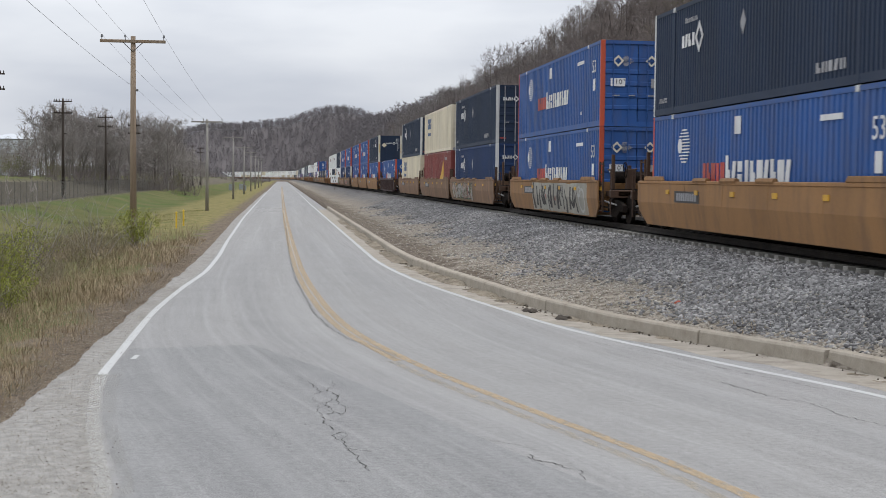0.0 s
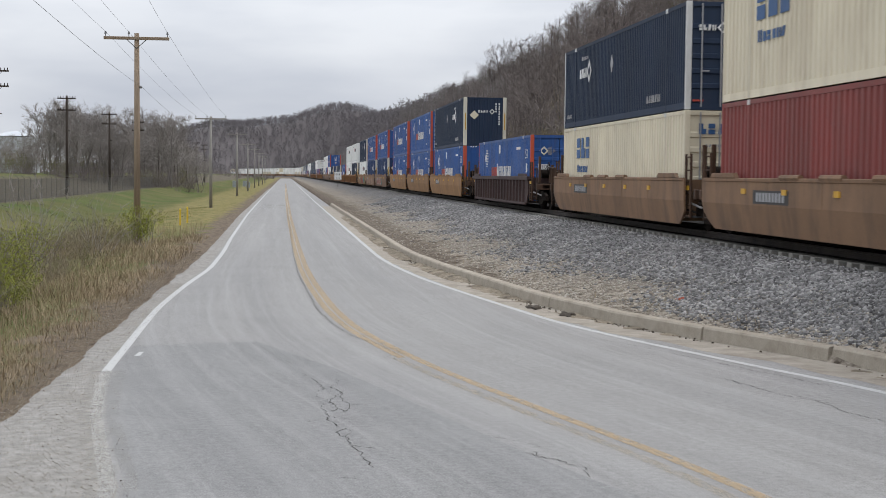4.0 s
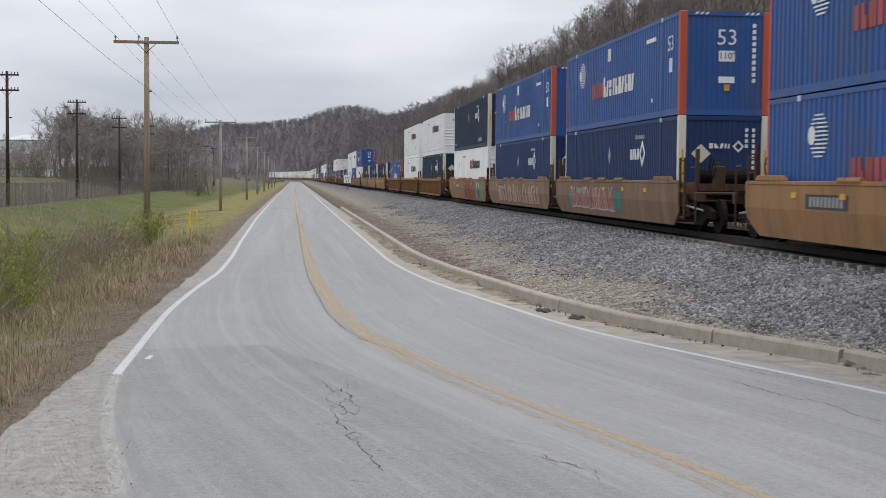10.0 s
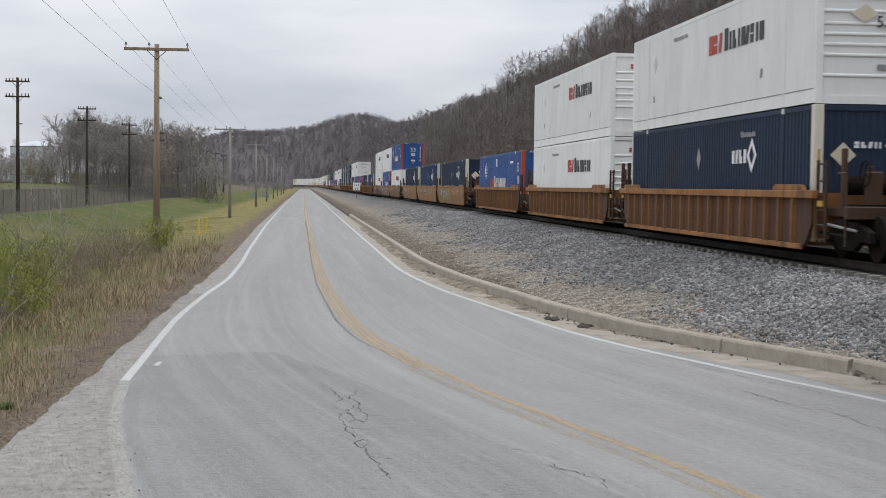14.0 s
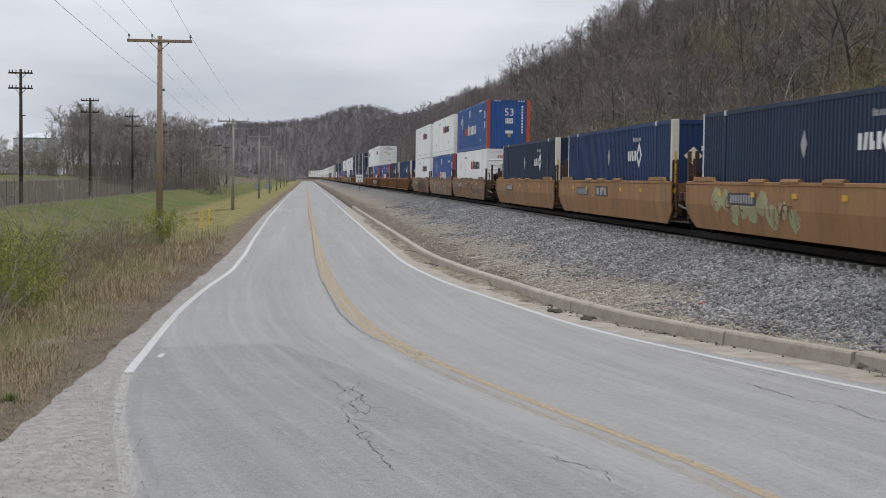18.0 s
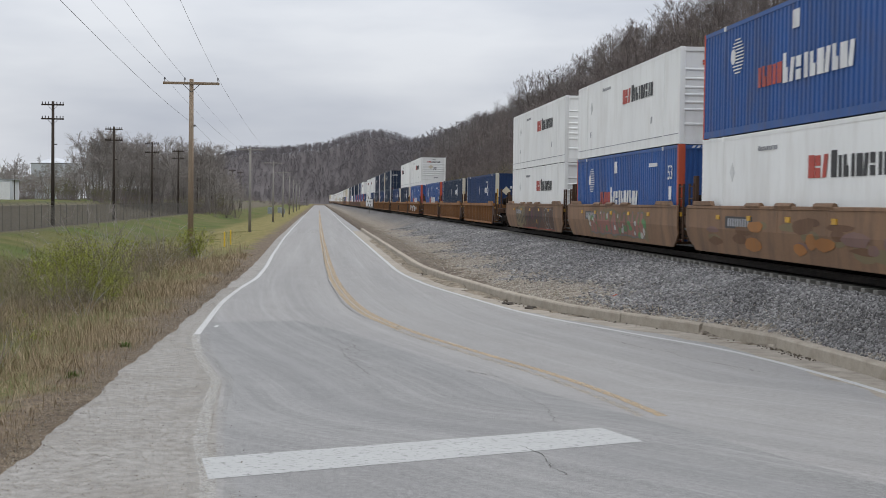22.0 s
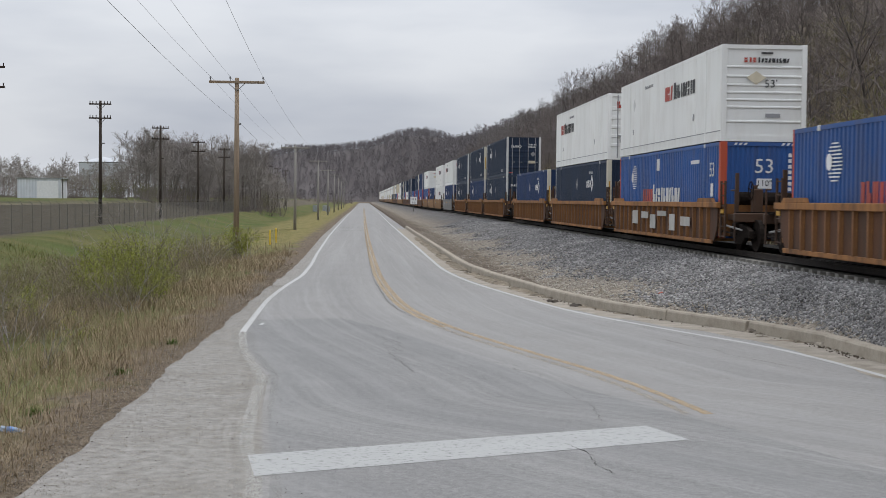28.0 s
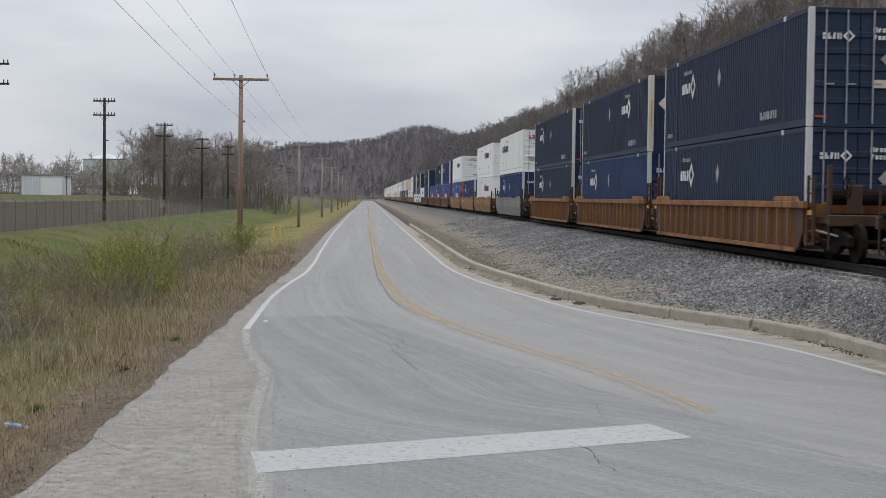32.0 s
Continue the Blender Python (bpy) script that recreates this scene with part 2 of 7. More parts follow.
def fast_mesh(name, verts, tris, material, mat_index=None):
    """A mesh of triangles from number arrays."""
    me = bpy.data.meshes.new(name)
    nv, nt = len(verts), len(tris)
    me.vertices.add(nv)
    me.vertices.foreach_set("co", np.ascontiguousarray(verts, np.float32).ravel())
    me.loops.add(nt * 3)
    me.loops.foreach_set("vertex_index", np.ascontiguousarray(tris, np.int32).ravel())
    me.polygons.add(nt)
    me.polygons.foreach_set("loop_start", np.arange(0, nt * 3, 3, dtype=np.int32))
    for x in material if isinstance(material, (list, tuple)) else [material]:
        me.materials.append(x)
    if mat_index is not None:
        me.polygons.foreach_set("material_index", np.ascontiguousarray(mat_index, np.int32))
    me.update(calc_edges=True)
    me.validate()
    return me

# ---- ground, road, bank and track ----
def step(a, b, x):
    t = np.clip((x - a) / (b - a), 0, 1)
    return t * t * (3 - 2 * t)


def lumps(x, y, seed=0.0):
    return (np.sin(x * 0.043 + seed) * np.cos(y * 0.031 + 1.3 * seed) + 0.6 * np.sin(x * 0.097 + y * 0.071 + seed * 2.1) + 0.35 * np.cos(x * 0.21 - y * 0.16 + seed * 3.7)) / 1.95


def ground_z(x, y):
    x, y = np.asarray(x, float), np.asarray(y, float)
    near = np.clip(1 - np.abs(y - 40) / 400, 0, 1)
    z = np.where(x < 0, -0.35 * step(-3.3, -6.5, x) - 0.75 * step(-6.5, -14, x) + 1.1 * step(-16, -23, x) + 2.3 * step(-29, -48, x), 0.0)
    z = z + np.where(x < -3.4, 0.08 * lumps(x * 9, y * 9, 1.0) * step(-3.4, -5, x), 0.0)
    z = z - 0.08 * step(-3.6, -3.2, x) * (1 - step(14, 16, x))
    z = z + 0.6 * step(14.5, 17, x)
    ridge = 42.5 + 5.0 * lumps(0 * x, y * 0.9, 4.0) + 0.012 * np.clip(y - 500, 0, 900)
    ridge = ridge - 5.0 * np.exp(-((y - 560) / 190) ** 2) - 3.0 * np.exp(-((y - 900) / 200) ** 2)
    z = z + ridge * step(19, 97, x) ** 1.12 * (1 - 0.0 * near) + 3.0 * lumps(x, y, 2.0) * step(26, 60, x)
    far = step(1280, 1560, y) * (54 + 8 * step(-60, 60, x) + 4 * lumps(x * 0.6, y * 0.4, 7.0)) * step(-210, -70, x)
    knob = 16 * np.exp(-((x - 56) / 42) ** 2 - ((y - 1560) / 160) ** 2)
    return np.where(far > 0.5, np.maximum(z, far), z) + knob


def axis_steps(spans):
    out = []
    for a, b, d in spans:
        out += list(np.arange(a, b, d))
    out.append(spans[-1][1])
    return np.array(out)


def sheet(name, xs, ys, zf, material, mat_of=None):
    X, Y = np.meshgrid(xs, ys)
    Z = zf(X, Y)
    nx, ny = len(xs), len(ys)
    v = np.stack([X.ravel(), Y.ravel(), Z.ravel()], 1)
    i = (np.arange(ny - 1)[:, None] * nx + np.arange(nx - 1)[None]).ravel()
    t = np.concatenate([np.stack([i, i + 1, i + nx + 1], 1), np.stack([i, i + nx + 1, i + nx], 1)])
    mi = None
    if mat_of is not None:
        c = v[t].mean(1)
        mi = mat_of(c[:, 0], c[:, 1])
    me = fast_mesh(name, v, t, material, mi)
    me.polygons.foreach_set("use_smooth", [True] * len(me.polygons))
    return new(name, me)


def ground_cover():
    """Field grass, a mown strip along the road and bare soil at its edge, with ragged borders."""
    m = M["grass"]
    n, l = m.node_tree.nodes, m.node_tree.links
    bsdf = n["Principled BSDF"]
    col = bsdf.inputs["Base Color"].links[0].from_socket
    co, sep, nz = n.new("ShaderNodeTexCoord"), n.new("ShaderNodeSeparateXYZ"), n.new("ShaderNodeTexNoise")
    nz.inputs["Scale"].default_value, nz.inputs["Detail"].default_value = 0.7, 6.0
    l.new(co.outputs["Object"], sep.inputs["Vector"])
    l.new(co.outputs["Object"], nz.inputs["Vector"])
    wob = n.new("ShaderNodeMath")
    wob.operation, wob.inputs[1].default_value = "MULTIPLY_ADD", 4.0
    l.new(nz.outputs["Fac"], wob.inputs[0])
    l.new(sep.outputs["X"], wob.inputs[2])

    def span(value, a, b):
        r = n.new("ShaderNodeMapRange")
        r.inputs["From Min"].default_value, r.inputs["From Max"].default_value = a, b
        l.new(value, r.inputs["Value"])
        return r.outputs["Result"]

    def tint(fac, a, b, scale):
        nonlocal col
        t, rp, mx = n.new("ShaderNodeTexNoise"), n.new("ShaderNodeValToRGB"), n.new("ShaderNodeMix")
        t.inputs["Scale"].default_value, t.inputs["Detail"].default_value = scale, 5.0
        l.new(co.outputs["Object"], t.inputs["Vector"])
        rp.color_ramp.elements[0].position, rp.color_ramp.elements[1].position = 0.33, 0.67
        rp.color_ramp.elements[0].color, rp.color_ramp.elements[1].color = (*a, 1), (*b, 1)
        l.new(t.outputs["Fac"], rp.inputs["Fac"])
        mx.data_type = "RGBA"
        l.new(fac, mx.inputs["Factor"])
        l.new(col, mx.inputs["A"])
        l.new(rp.outputs["Color"], mx.inputs["B"])
        col = mx.outputs["Result"]

    both = n.new("ShaderNodeMath")
    both.operation = "MULTIPLY"
    l.new(span(wob.outputs["Value"], -12.5, -9.0), both.inputs[0])
    l.new(span(sep.outputs["Y"], 55.0, 85.0), both.inputs[1])
    back = n.new("ShaderNodeMath")
    back.operation = "MULTIPLY"
    l.new(span(wob.outputs["Value"], -20.5, -23.0), back.inputs[0])
    l.new(span(wob.outputs["Value"], -43.0, -39.0), back.inputs[1])
    tint(back.outputs["Value"], (0.075, 0.066, 0.05), (0.14, 0.12, 0.088), 0.8)
    tint(both.outputs["Value"], (0.10, 0.105, 0.036), (0.24, 0.19, 0.085), 1.3)
    tint(span(wob.outputs["Value"], -2.5, -1.7), (0.075, 0.058, 0.044), (0.19, 0.15, 0.11), 6.0)
    l.new(col, bsdf.inputs["Base Color"])


ground_cover()
ground = sheet("ground", axis_steps([(-2600, -300, 150), (-300, -60, 16), (-60, -30, 3), (-30, -2, 0.7), (-2, 20, 2), (20, 130, 4), (130, 400, 18), (400, 2600, 160)]),
               axis_steps([(-120, 0, 8), (0, 70, 0.8), (70, 140, 2.5), (140, 400, 8), (400, 1900, 24), (1900, 4600, 300)]), ground_z,
               [M["grass"], M["litter"], M["far_litter"]],
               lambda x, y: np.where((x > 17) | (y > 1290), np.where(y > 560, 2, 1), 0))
tagged(ground, "grassy verge, ditch and field with a wooded hillside", "ground", kind="structure")


def strip(name, left, right, z, material, parent=None, label="", kind=""):
    """A thin sheet between two lines of equal count in the plan."""
    v = [(*p, z) for p in left] + [(*p, z) for p in right]
    k = len(left)
    f = [(i, i + 1, k + i + 1, k + i) for i in range(k - 1)]
    me = bpy.data.meshes.new(name)
    me.from_pydata(v, [], f)
    me.materials.append(material)
    ob = new(name, me)
    ob.parent = parent
    if me.polygons[0].normal.z < 0:
        me.flip_normals()
    if kind:
        tagged(ob, label, name.replace("_", " "), kind=kind)
    return ob


def smooth_line(knots, y0, y1, n):
    """Points along a line of knots (x, y), eased by averaging."""
    ys = np.concatenate([np.linspace(y0, min(60, y1), int(n * 0.75)), np.linspace(min(60, y1), y1, n - int(n * 0.75) + 1)[1:]]) if y1 > 60 else np.linspace(y0, y1, n)
    kx, ky = np.array([k[0] for k in knots]), np.array([k[1] for k in knots])
    def ev(y):
        w = 0.9 + 0.03 * max(0, y - 12)
        return float(np.mean(np.interp(y + np.linspace(-w, w, 9), ky, kx)))
    return [(ev(y), float(y)) for y in ys]


RIGHT_LINE = [(8.9, 2.0), (8.62, 8.0), (8.4, 12.2), (8.12, 15.0), (7.71, 17.29), (7.07, 18.95), (6.67, 20.2), (6.2, 21.7), (5.66, 23.42), (5.09, 25.8), (4.74, 28.33), (4.26, 31.75), (3.66, 36.5), (3.32, 41.4), (3.15, 46.0), (3.13, 60), (3.08, 96), (3.02, 150), (3.2, 400), (3.4, 900)]
YELLOW_LINE = [(4.5, 8.0), (4.28, 10.0), (3.86, 12.44), (3.44, 14.17), (3.1, 15.38), (2.65, 17.16), (2.16, 19.15), (1.81, 20.93), (1.55, 22.44), (1.19, 24.89), (0.93, 28.52), (0.69, 34.74), (0.55, 41.38), (0.44, 55.8), (0.32, 85.5), (0.24, 150), (0.25, 900)]
KERB_LINE = [(9.3, 2.0), (9.14, 8.2), (9.0, 13.5), (8.92, 16.0), (8.72, 18.1), (8.02, 20.25), (7.0, 22.8), (6.1, 25.5), (5.3, 29.8), (4.45, 38.5), (4.05, 44.5), (3.97, 50.0), (3.97, 62), (3.97, 90), (3.97, 900)]


def offset(line, d):
    """The line shifted sideways by d, to the right of its run towards +y."""
    out = []
    for i, (x, y) in enumerate(line):
        a, b = line[max(0, i - 1)], line[min(len(line) - 1, i + 1)]
        tx, ty = b[0] - a[0], b[1] - a[1]
        n = math.hypot(tx, ty)
        out.append((x + ty / n * d, y - tx / n * d))
    return out


def left_edge(y):
    return float(np.interp(y, [-40, 2, 5.5, 9, 12.2, 13.8, 15.8, 17.5, 19.5, 28, 34, 41, 50, 92, 900], [-0.75, -0.85, -1.1, -1.35, -1.5, -1.78, -2.11, -2.3, -2.52, -2.66, -2.55, -2.3, -2.32, -2.7, -2.78]))


kerb_far = smooth_line(KERB_LINE, 2.0, 900, 120)
road_right = offset(kerb_far, -0.02)
road_left = [(left_edge(y), y) for x, y in kerb_far]
road_left = [(min(a[0], b[0] - 1), b[1]) for a, b in zip(road_left, road_right)]
LANE = [(17.0, -3.0), (12.8, 1.0), (9.5, 4.0), (6.6, 8.0), (4.9, 10.6)] + YELLOW_LINE


def lane_map(me):
    """Across-and-along coordinates: metres from the centre line and metres along the road."""
    line = np.array(smooth_line(LANE, -3.0, 61.0, 260))
    tang = np.gradient(line, axis=0)
    v = np.array([p.co[:2] for p in me.vertices])
    d2 = ((v[:, None, :] - line[None]) ** 2).sum(2)
    k = d2.argmin(1)
    off = v - line[k]
    side = np.sign(off[:, 0] * tang[k, 1] - off[:, 1] * tang[k, 0])
    u = np.where(v[:, 1] < 60, side * np.sqrt(d2.min(1)), v[:, 0] - 0.25)
    w = np.where(v[:, 1] < 60, line[k, 1], v[:, 1])
    uv = me.uv_layers.new(name="lane")
    idx = np.array([l.vertex_index for l in me.loops])
    uv.data.foreach_set("uv", np.stack([u[idx], w[idx]], 1).astype(np.float32).ravel())


def lane_sheet(name, left, right, z, material, cols, parent=None, label="", kind=""):
    """A sheet between two lines, cut into columns, that carries the lane map."""
    v = [(a[0] + (b[0] - a[0]) * c / cols, a[1] + (b[1] - a[1]) * c / cols, z) for a, b in zip(left, right) for c in range(cols + 1)]
    w = cols + 1
    f = [(r * w + c, r * w + c + 1, (r + 1) * w + c + 1, (r + 1) * w + c) for r in range(len(left) - 1) for c in range(cols)]
    me = bpy.data.meshes.new(name)
    me.from_pydata(v, [], f)
    me.materials.append(material)
    if me.polygons[0].normal.z < 0:
        me.flip_normals()
    lane_map(me)
    ob = new(name, me)
    ob.parent = parent
    if kind:
        tagged(ob, label, name.replace("_", " "), kind=kind)
    return ob


def finer(line, n):
    """The line with n steps between each two of its points."""
    return [(a[0] + (b[0] - a[0]) * i / n, a[1] + (b[1] - a[1]) * i / n) for a, b in zip(line, line[1:]) for i in range(n)] + [line[-1]]


road = lane_sheet("road", [(-1.1, -60), (-1.1, -20), (-1.1, -6), (-1.1, -1)] + road_left, [(9.4, -60), (9.4, -20), (9.35, -6), (9.3, -1)] + road_right, 0.0, M["asphalt"], 22, kind="structure", label="worn pale asphalt two-lane road with tyre marks")
apron = strip("road_apron", [(9.3, -60), (9.3, 2.0)], [(60, -60), (60, 2.0)], -0.004, M["asphalt"], kind="structure", label="pale asphalt running off to the crossing")
ys = [-60.0, -20.0] + [0.2 * i for i in range(205)] + [41 + 2.0 * i for i in range(20)] + [82 + 12.0 * i for i in range(16)]
edge_rnd = random.Random(77)
gx = [float(np.interp(y, [-60, 5, 9, 15, 18, 25, 33, 40, 50, 92, 260], [-3.3, -3.1, -3.06, -3.1, -3.0, -2.98, -2.92, -2.8, -2.75, -3.0, -3.0])) + 0.03 * math.sin(1.3 * y) + 0.02 * math.sin(3.1 * y + 1) + edge_rnd.uniform(-0.02, 0.02) for y in ys]
gravel = strip("gravel_shoulder", list(zip(gx, ys)), [(left_edge(y) + 0.06, y) for y in ys], 0.002, M["gravel"], kind="structure", label="dusty crushed-stone shoulder beside the road")

patch = lane_sheet("road_patch", finer([(-0.68, 1.0), (-0.95, 5.5), (-1.22, 9.0), (-1.38, 12.2), (-1.66, 13.8), (-2.0, 15.8), (-2.2, 17.5), (-2.38, 19.6), (-2.38, 22.2)], 6), finer([(6.8, 1.0), (5.2, 5.5), (4.0, 9.0), (2.8, 12.2), (2.3, 13.8), (1.75, 15.8), (1.3, 17.5), (0.7, 19.6), (-0.45, 22.75)], 6), 0.002, M["asphalt_dark"], 12, road)
LEFT_LINE = [(-2.42, 18.0), (-2.45, 19.5), (-2.48, 22.0), (-2.53, 25.3), (-2.56, 28.6), (-2.42, 34.3), (-2.14, 40.2), (-2.13, 48.8), (-2.3, 62.0), (-2.5, 90.0), (-2.55, 119.0), (-2.6, 600.0)]
ll = smooth_line(LEFT_LINE, 19.3, 560, 60)
left_line = strip("edge_line", offset(ll, -0.065), offset(ll, 0.065), 0.004, M["white_paint"], road)
yl = smooth_line(YELLOW_LINE, 8.6, 400, 110)
near_part, far_part = [p for p in yl if p[1] < 21.0], [p for p in yl if p[1] >= 20.3]
strip("centre_line", offset(yl, 0.0), offset(yl, 0.15), 0.004, M["yellow_paint"], road)
strip("centre_line", offset(far_part, -0.17), offset(far_part, -0.035), 0.004, M["yellow_paint"], road)
strip("worn_centre_line", offset(near_part, -0.27), offset(near_part, -0.12), 0.004, M["yellow_ghost"], road)
rl = smooth_line(RIGHT_LINE, 2.0, 600, 110)
right_line = strip("edge_line", offset(rl, -0.07), offset(rl, 0.07), 0.004, M["white_paint"], road)
strip("paint_spot", [(-2.24, 21.0), (-2.21, 21.45)], [(-2.15, 21.0), (-2.14, 21.45)], 0.004, M["white_paint"], road)
STOP = [(-1.21, 5.74), (3.49, 7.68), (3.8, 6.69), (-1.05, 4.62)]
stop_line = strip("stop_line", finer([STOP[0], STOP[1]], 24), finer([STOP[3], STOP[2]], 24), 0.0054, M["stop_paint"], road)
worn = [(-2.44, 19.42), (-2.3, 17.55), (-2.11, 15.83), (-1.78, 13.78), (-1.52, 12.2), (-1.42, 9.0), (-1.3, 6.6), (-1.05, 4.6), (-0.93, 3.0), (-0.85, 0.5)]
strip("worn_edge_line", offset(finer(worn, 6), -0.07), offset(finer(worn, 6), 0.08), 0.0048, M["worn_white"], road)
strip("edge_dust", offset(finer(worn, 6), -0.26), offset(finer(worn, 6), 0.2), 0.0042, M["edge_dust"], road)
for y0, y1 in ((111.5, 114.0), (121.0, 124.0)):
    strip("lane_mark", [(-2.2, y0), (-2.2, y1)], [(0.1, y0), (0.1, y1)], 0.004, M["worn_white"], road)


def crack(pts, w, seed):
    """A jagged dark crack along a line in the plan."""
    rnd = random.Random(seed)
    line = []
    for (x0, y0), (x1, y1) in zip(pts, pts[1:]):
        n = max(2, int(math.hypot(x1 - x0, y1 - y0) / 0.07))
        for i in range(n):
            t = i / n
            line.append((x0 + (x1 - x0) * t + rnd.uniform(-0.03, 0.03), y0 + (y1 - y0) * t + rnd.uniform(-0.03, 0.03)))
    line.append(pts[-1])
    ww = [w * rnd.uniform(0.05, 0.55) for _ in line]
    lo = [(x - a, y + rnd.uniform(-0.01, 0.01)) for (x, y), a in zip(line, ww)]
    hi = [(x + a, y) for (x, y), a in zip(line, ww)]
    strip("crack", lo, hi, 0.006, M["crack"], road)


CRACKS = [
    ([(0.41, 18.4), (0.51, 17.64), (0.62, 17.8), (0.73, 17.4), (0.55, 16.75), (0.63, 16.13), (0.49, 15.75), (0.49, 15.32), (0.57, 15.03), (0.67, 14.86), (0.55, 14.63), (0.64, 14.37), (0.69, 13.91), (0.76, 13.62), (0.79, 13.21), (0.86, 12.82), (0.93, 12.9)], 0.014),
    ([(0.73, 17.4), (0.68, 16.9), (0.8, 16.4), (0.7, 15.9), (0.63, 16.13)], 0.010), ([(0.49, 15.75), (0.6, 15.5), (0.78, 15.42), (0.95, 15.3)], 0.009),
    ([(0.41, 15.39), (0.3, 15.3), (0.22, 15.38)], 0.010), ([(0.55, 16.75), (0.43, 16.4), (0.49, 15.75)], 0.008), ([(0.51, 17.64), (0.4, 17.3), (0.42, 16.9), (0.55, 16.75)], 0.008),
    ([(0.67, 14.86), (0.74, 14.6), (0.64, 14.37)], 0.009), ([(0.69, 13.91), (0.8, 13.85), (0.92, 13.72)], 0.008), ([(0.62, 17.8), (0.72, 18.2), (0.7, 18.6)], 0.008), ([(0.41, 18.4), (0.3, 18.7), (0.24, 19.1)], 0.007),
    ([(0.8, 16.4), (0.95, 16.35), (1.1, 16.5)], 0.007), ([(2.1, 14.44), (2.25, 14.21), (2.5, 13.95), (2.6, 13.71)], 0.008), ([(2.41, 13.43), (2.51, 13.23), (2.65, 13.09), (2.74, 12.82), (2.82, 12.69), (2.79, 12.3)], 0.014),
    ([(2.51, 13.5), (2.49, 13.3), (2.55, 13.1)], 0.012), ([(0.17, 104), (0.26, 79.5), (0.29, 58.7), (0.3, 48.2), (0.38, 38.5), (0.53, 32.9), (0.68, 28.0), (0.88, 25.4), (1.15, 23.6), (1.27, 23.07)], 0.02),
    ([(0.3, 22.9), (0.75, 23.1), (1.15, 23.6)], 0.008), ([(1.27, 23.07), (1.55, 22.3), (1.75, 21.0), (1.62, 20.4)], 0.008), ([(1.85, 21.6), (1.72, 21.1), (1.5, 20.6)], 0.009),
    ([(5.28, 23.02), (5.76, 21.83), (6.27, 20.42), (6.69, 19.06), (7.0, 18.32), (7.15, 17.69), (7.5, 17.3)], 0.014), ([(6.0, 18.3), (6.14, 17.7), (6.34, 16.79), (6.59, 16.29), (6.63, 15.52), (6.9, 14.8), (7.4, 13.2)], 0.018),
    ([(6.34, 16.79), (6.5, 16.7), (6.7, 16.2)], 0.012), ([(-2.4, 22.21), (-1.5, 22.5), (-0.55, 22.74)], 0.009), ([(-0.55, 22.74), (-0.2, 21.3), (0.1, 20.0)], 0.005), ([(2.9, 11.0), (2.95, 10.2), (3.1, 9.4), (3.0, 8.0)], 0.008),
    ([(-0.6, 15.9), (-0.35, 15.85)], 0.02), ([(0.98, 13.9), (1.12, 13.88)], 0.02), ([(0.5, 12.42), (0.66, 12.36)], 0.025), ([(1.25, 14.3), (1.4, 14.28)], 0.018), ([(-1.5, 27.1), (-1.35, 27.0)], 0.03), ([(-1.1, 26.6), (-0.95, 26.5)], 0.03),
    ([(2.35, 6.4), (2.5, 5.8), (2.44, 5.2), (2.58, 4.7)], 0.012), ([(-0.9, 20.6), (-0.7, 20.5)], 0.015)]
for i, (pts, w) in enumerate(CRACKS):
    crack(pts, w, i + 1)

# dirt along the gutter
gut = smooth_line(KERB_LINE, 2.0, 120, 120)
strip("gutter_dirt", [(x + 0.06 * math.sin(7 * y) + 0.05 * math.sin(2.3 * y), y) for x, y in offset(gut, -0.82)], offset(gut, 0.03), 0.002, M["gutter"], road)

# kerb, one stone after another
kerb_line = smooth_line(KERB_LINE, 2.0, 130, 150)
kerb = new("kerb")
tagged(kerb, "weathered tan concrete kerb with dirt against it", "kerb", kind="structure")


def along(line, d):
    """The point and heading at d metres along a line."""
    for (x0, y0), (x1, y1) in zip(line, line[1:]):
        n = math.hypot(x1 - x0, y1 - y0)
        if d <= n:
            return x0 + (x1 - x0) * d / n, y0 + (y1 - y0) * d / n, math.atan2(-(x1 - x0), y1 - y0)
        d -= n
    return (*line[-1], math.atan2(-(line[-1][0] - line[-2][0]), line[-1][1] - line[-2][1]))


stone = mesh_of("kerb_stone", prism(([], []), [(0.0, -0.1), (0.03, 0.2), (0.06, 0.235), (0.24, 0.24), (0.24, -0.1)], 1, -1.497, 1.497), M["kerb"], 0.005)
rnd = random.Random(5)
for i in range(40):
    x, y, a = along(kerb_line, 1.5 + 3.0 * i)
    share("kerb_stone", stone, kerb, pose(x, y, rnd.uniform(-0.004, 0.004), 0, rnd.uniform(-0.5, 0.5), math.degrees(a) + rnd.uniform(-0.12, 0.12)))

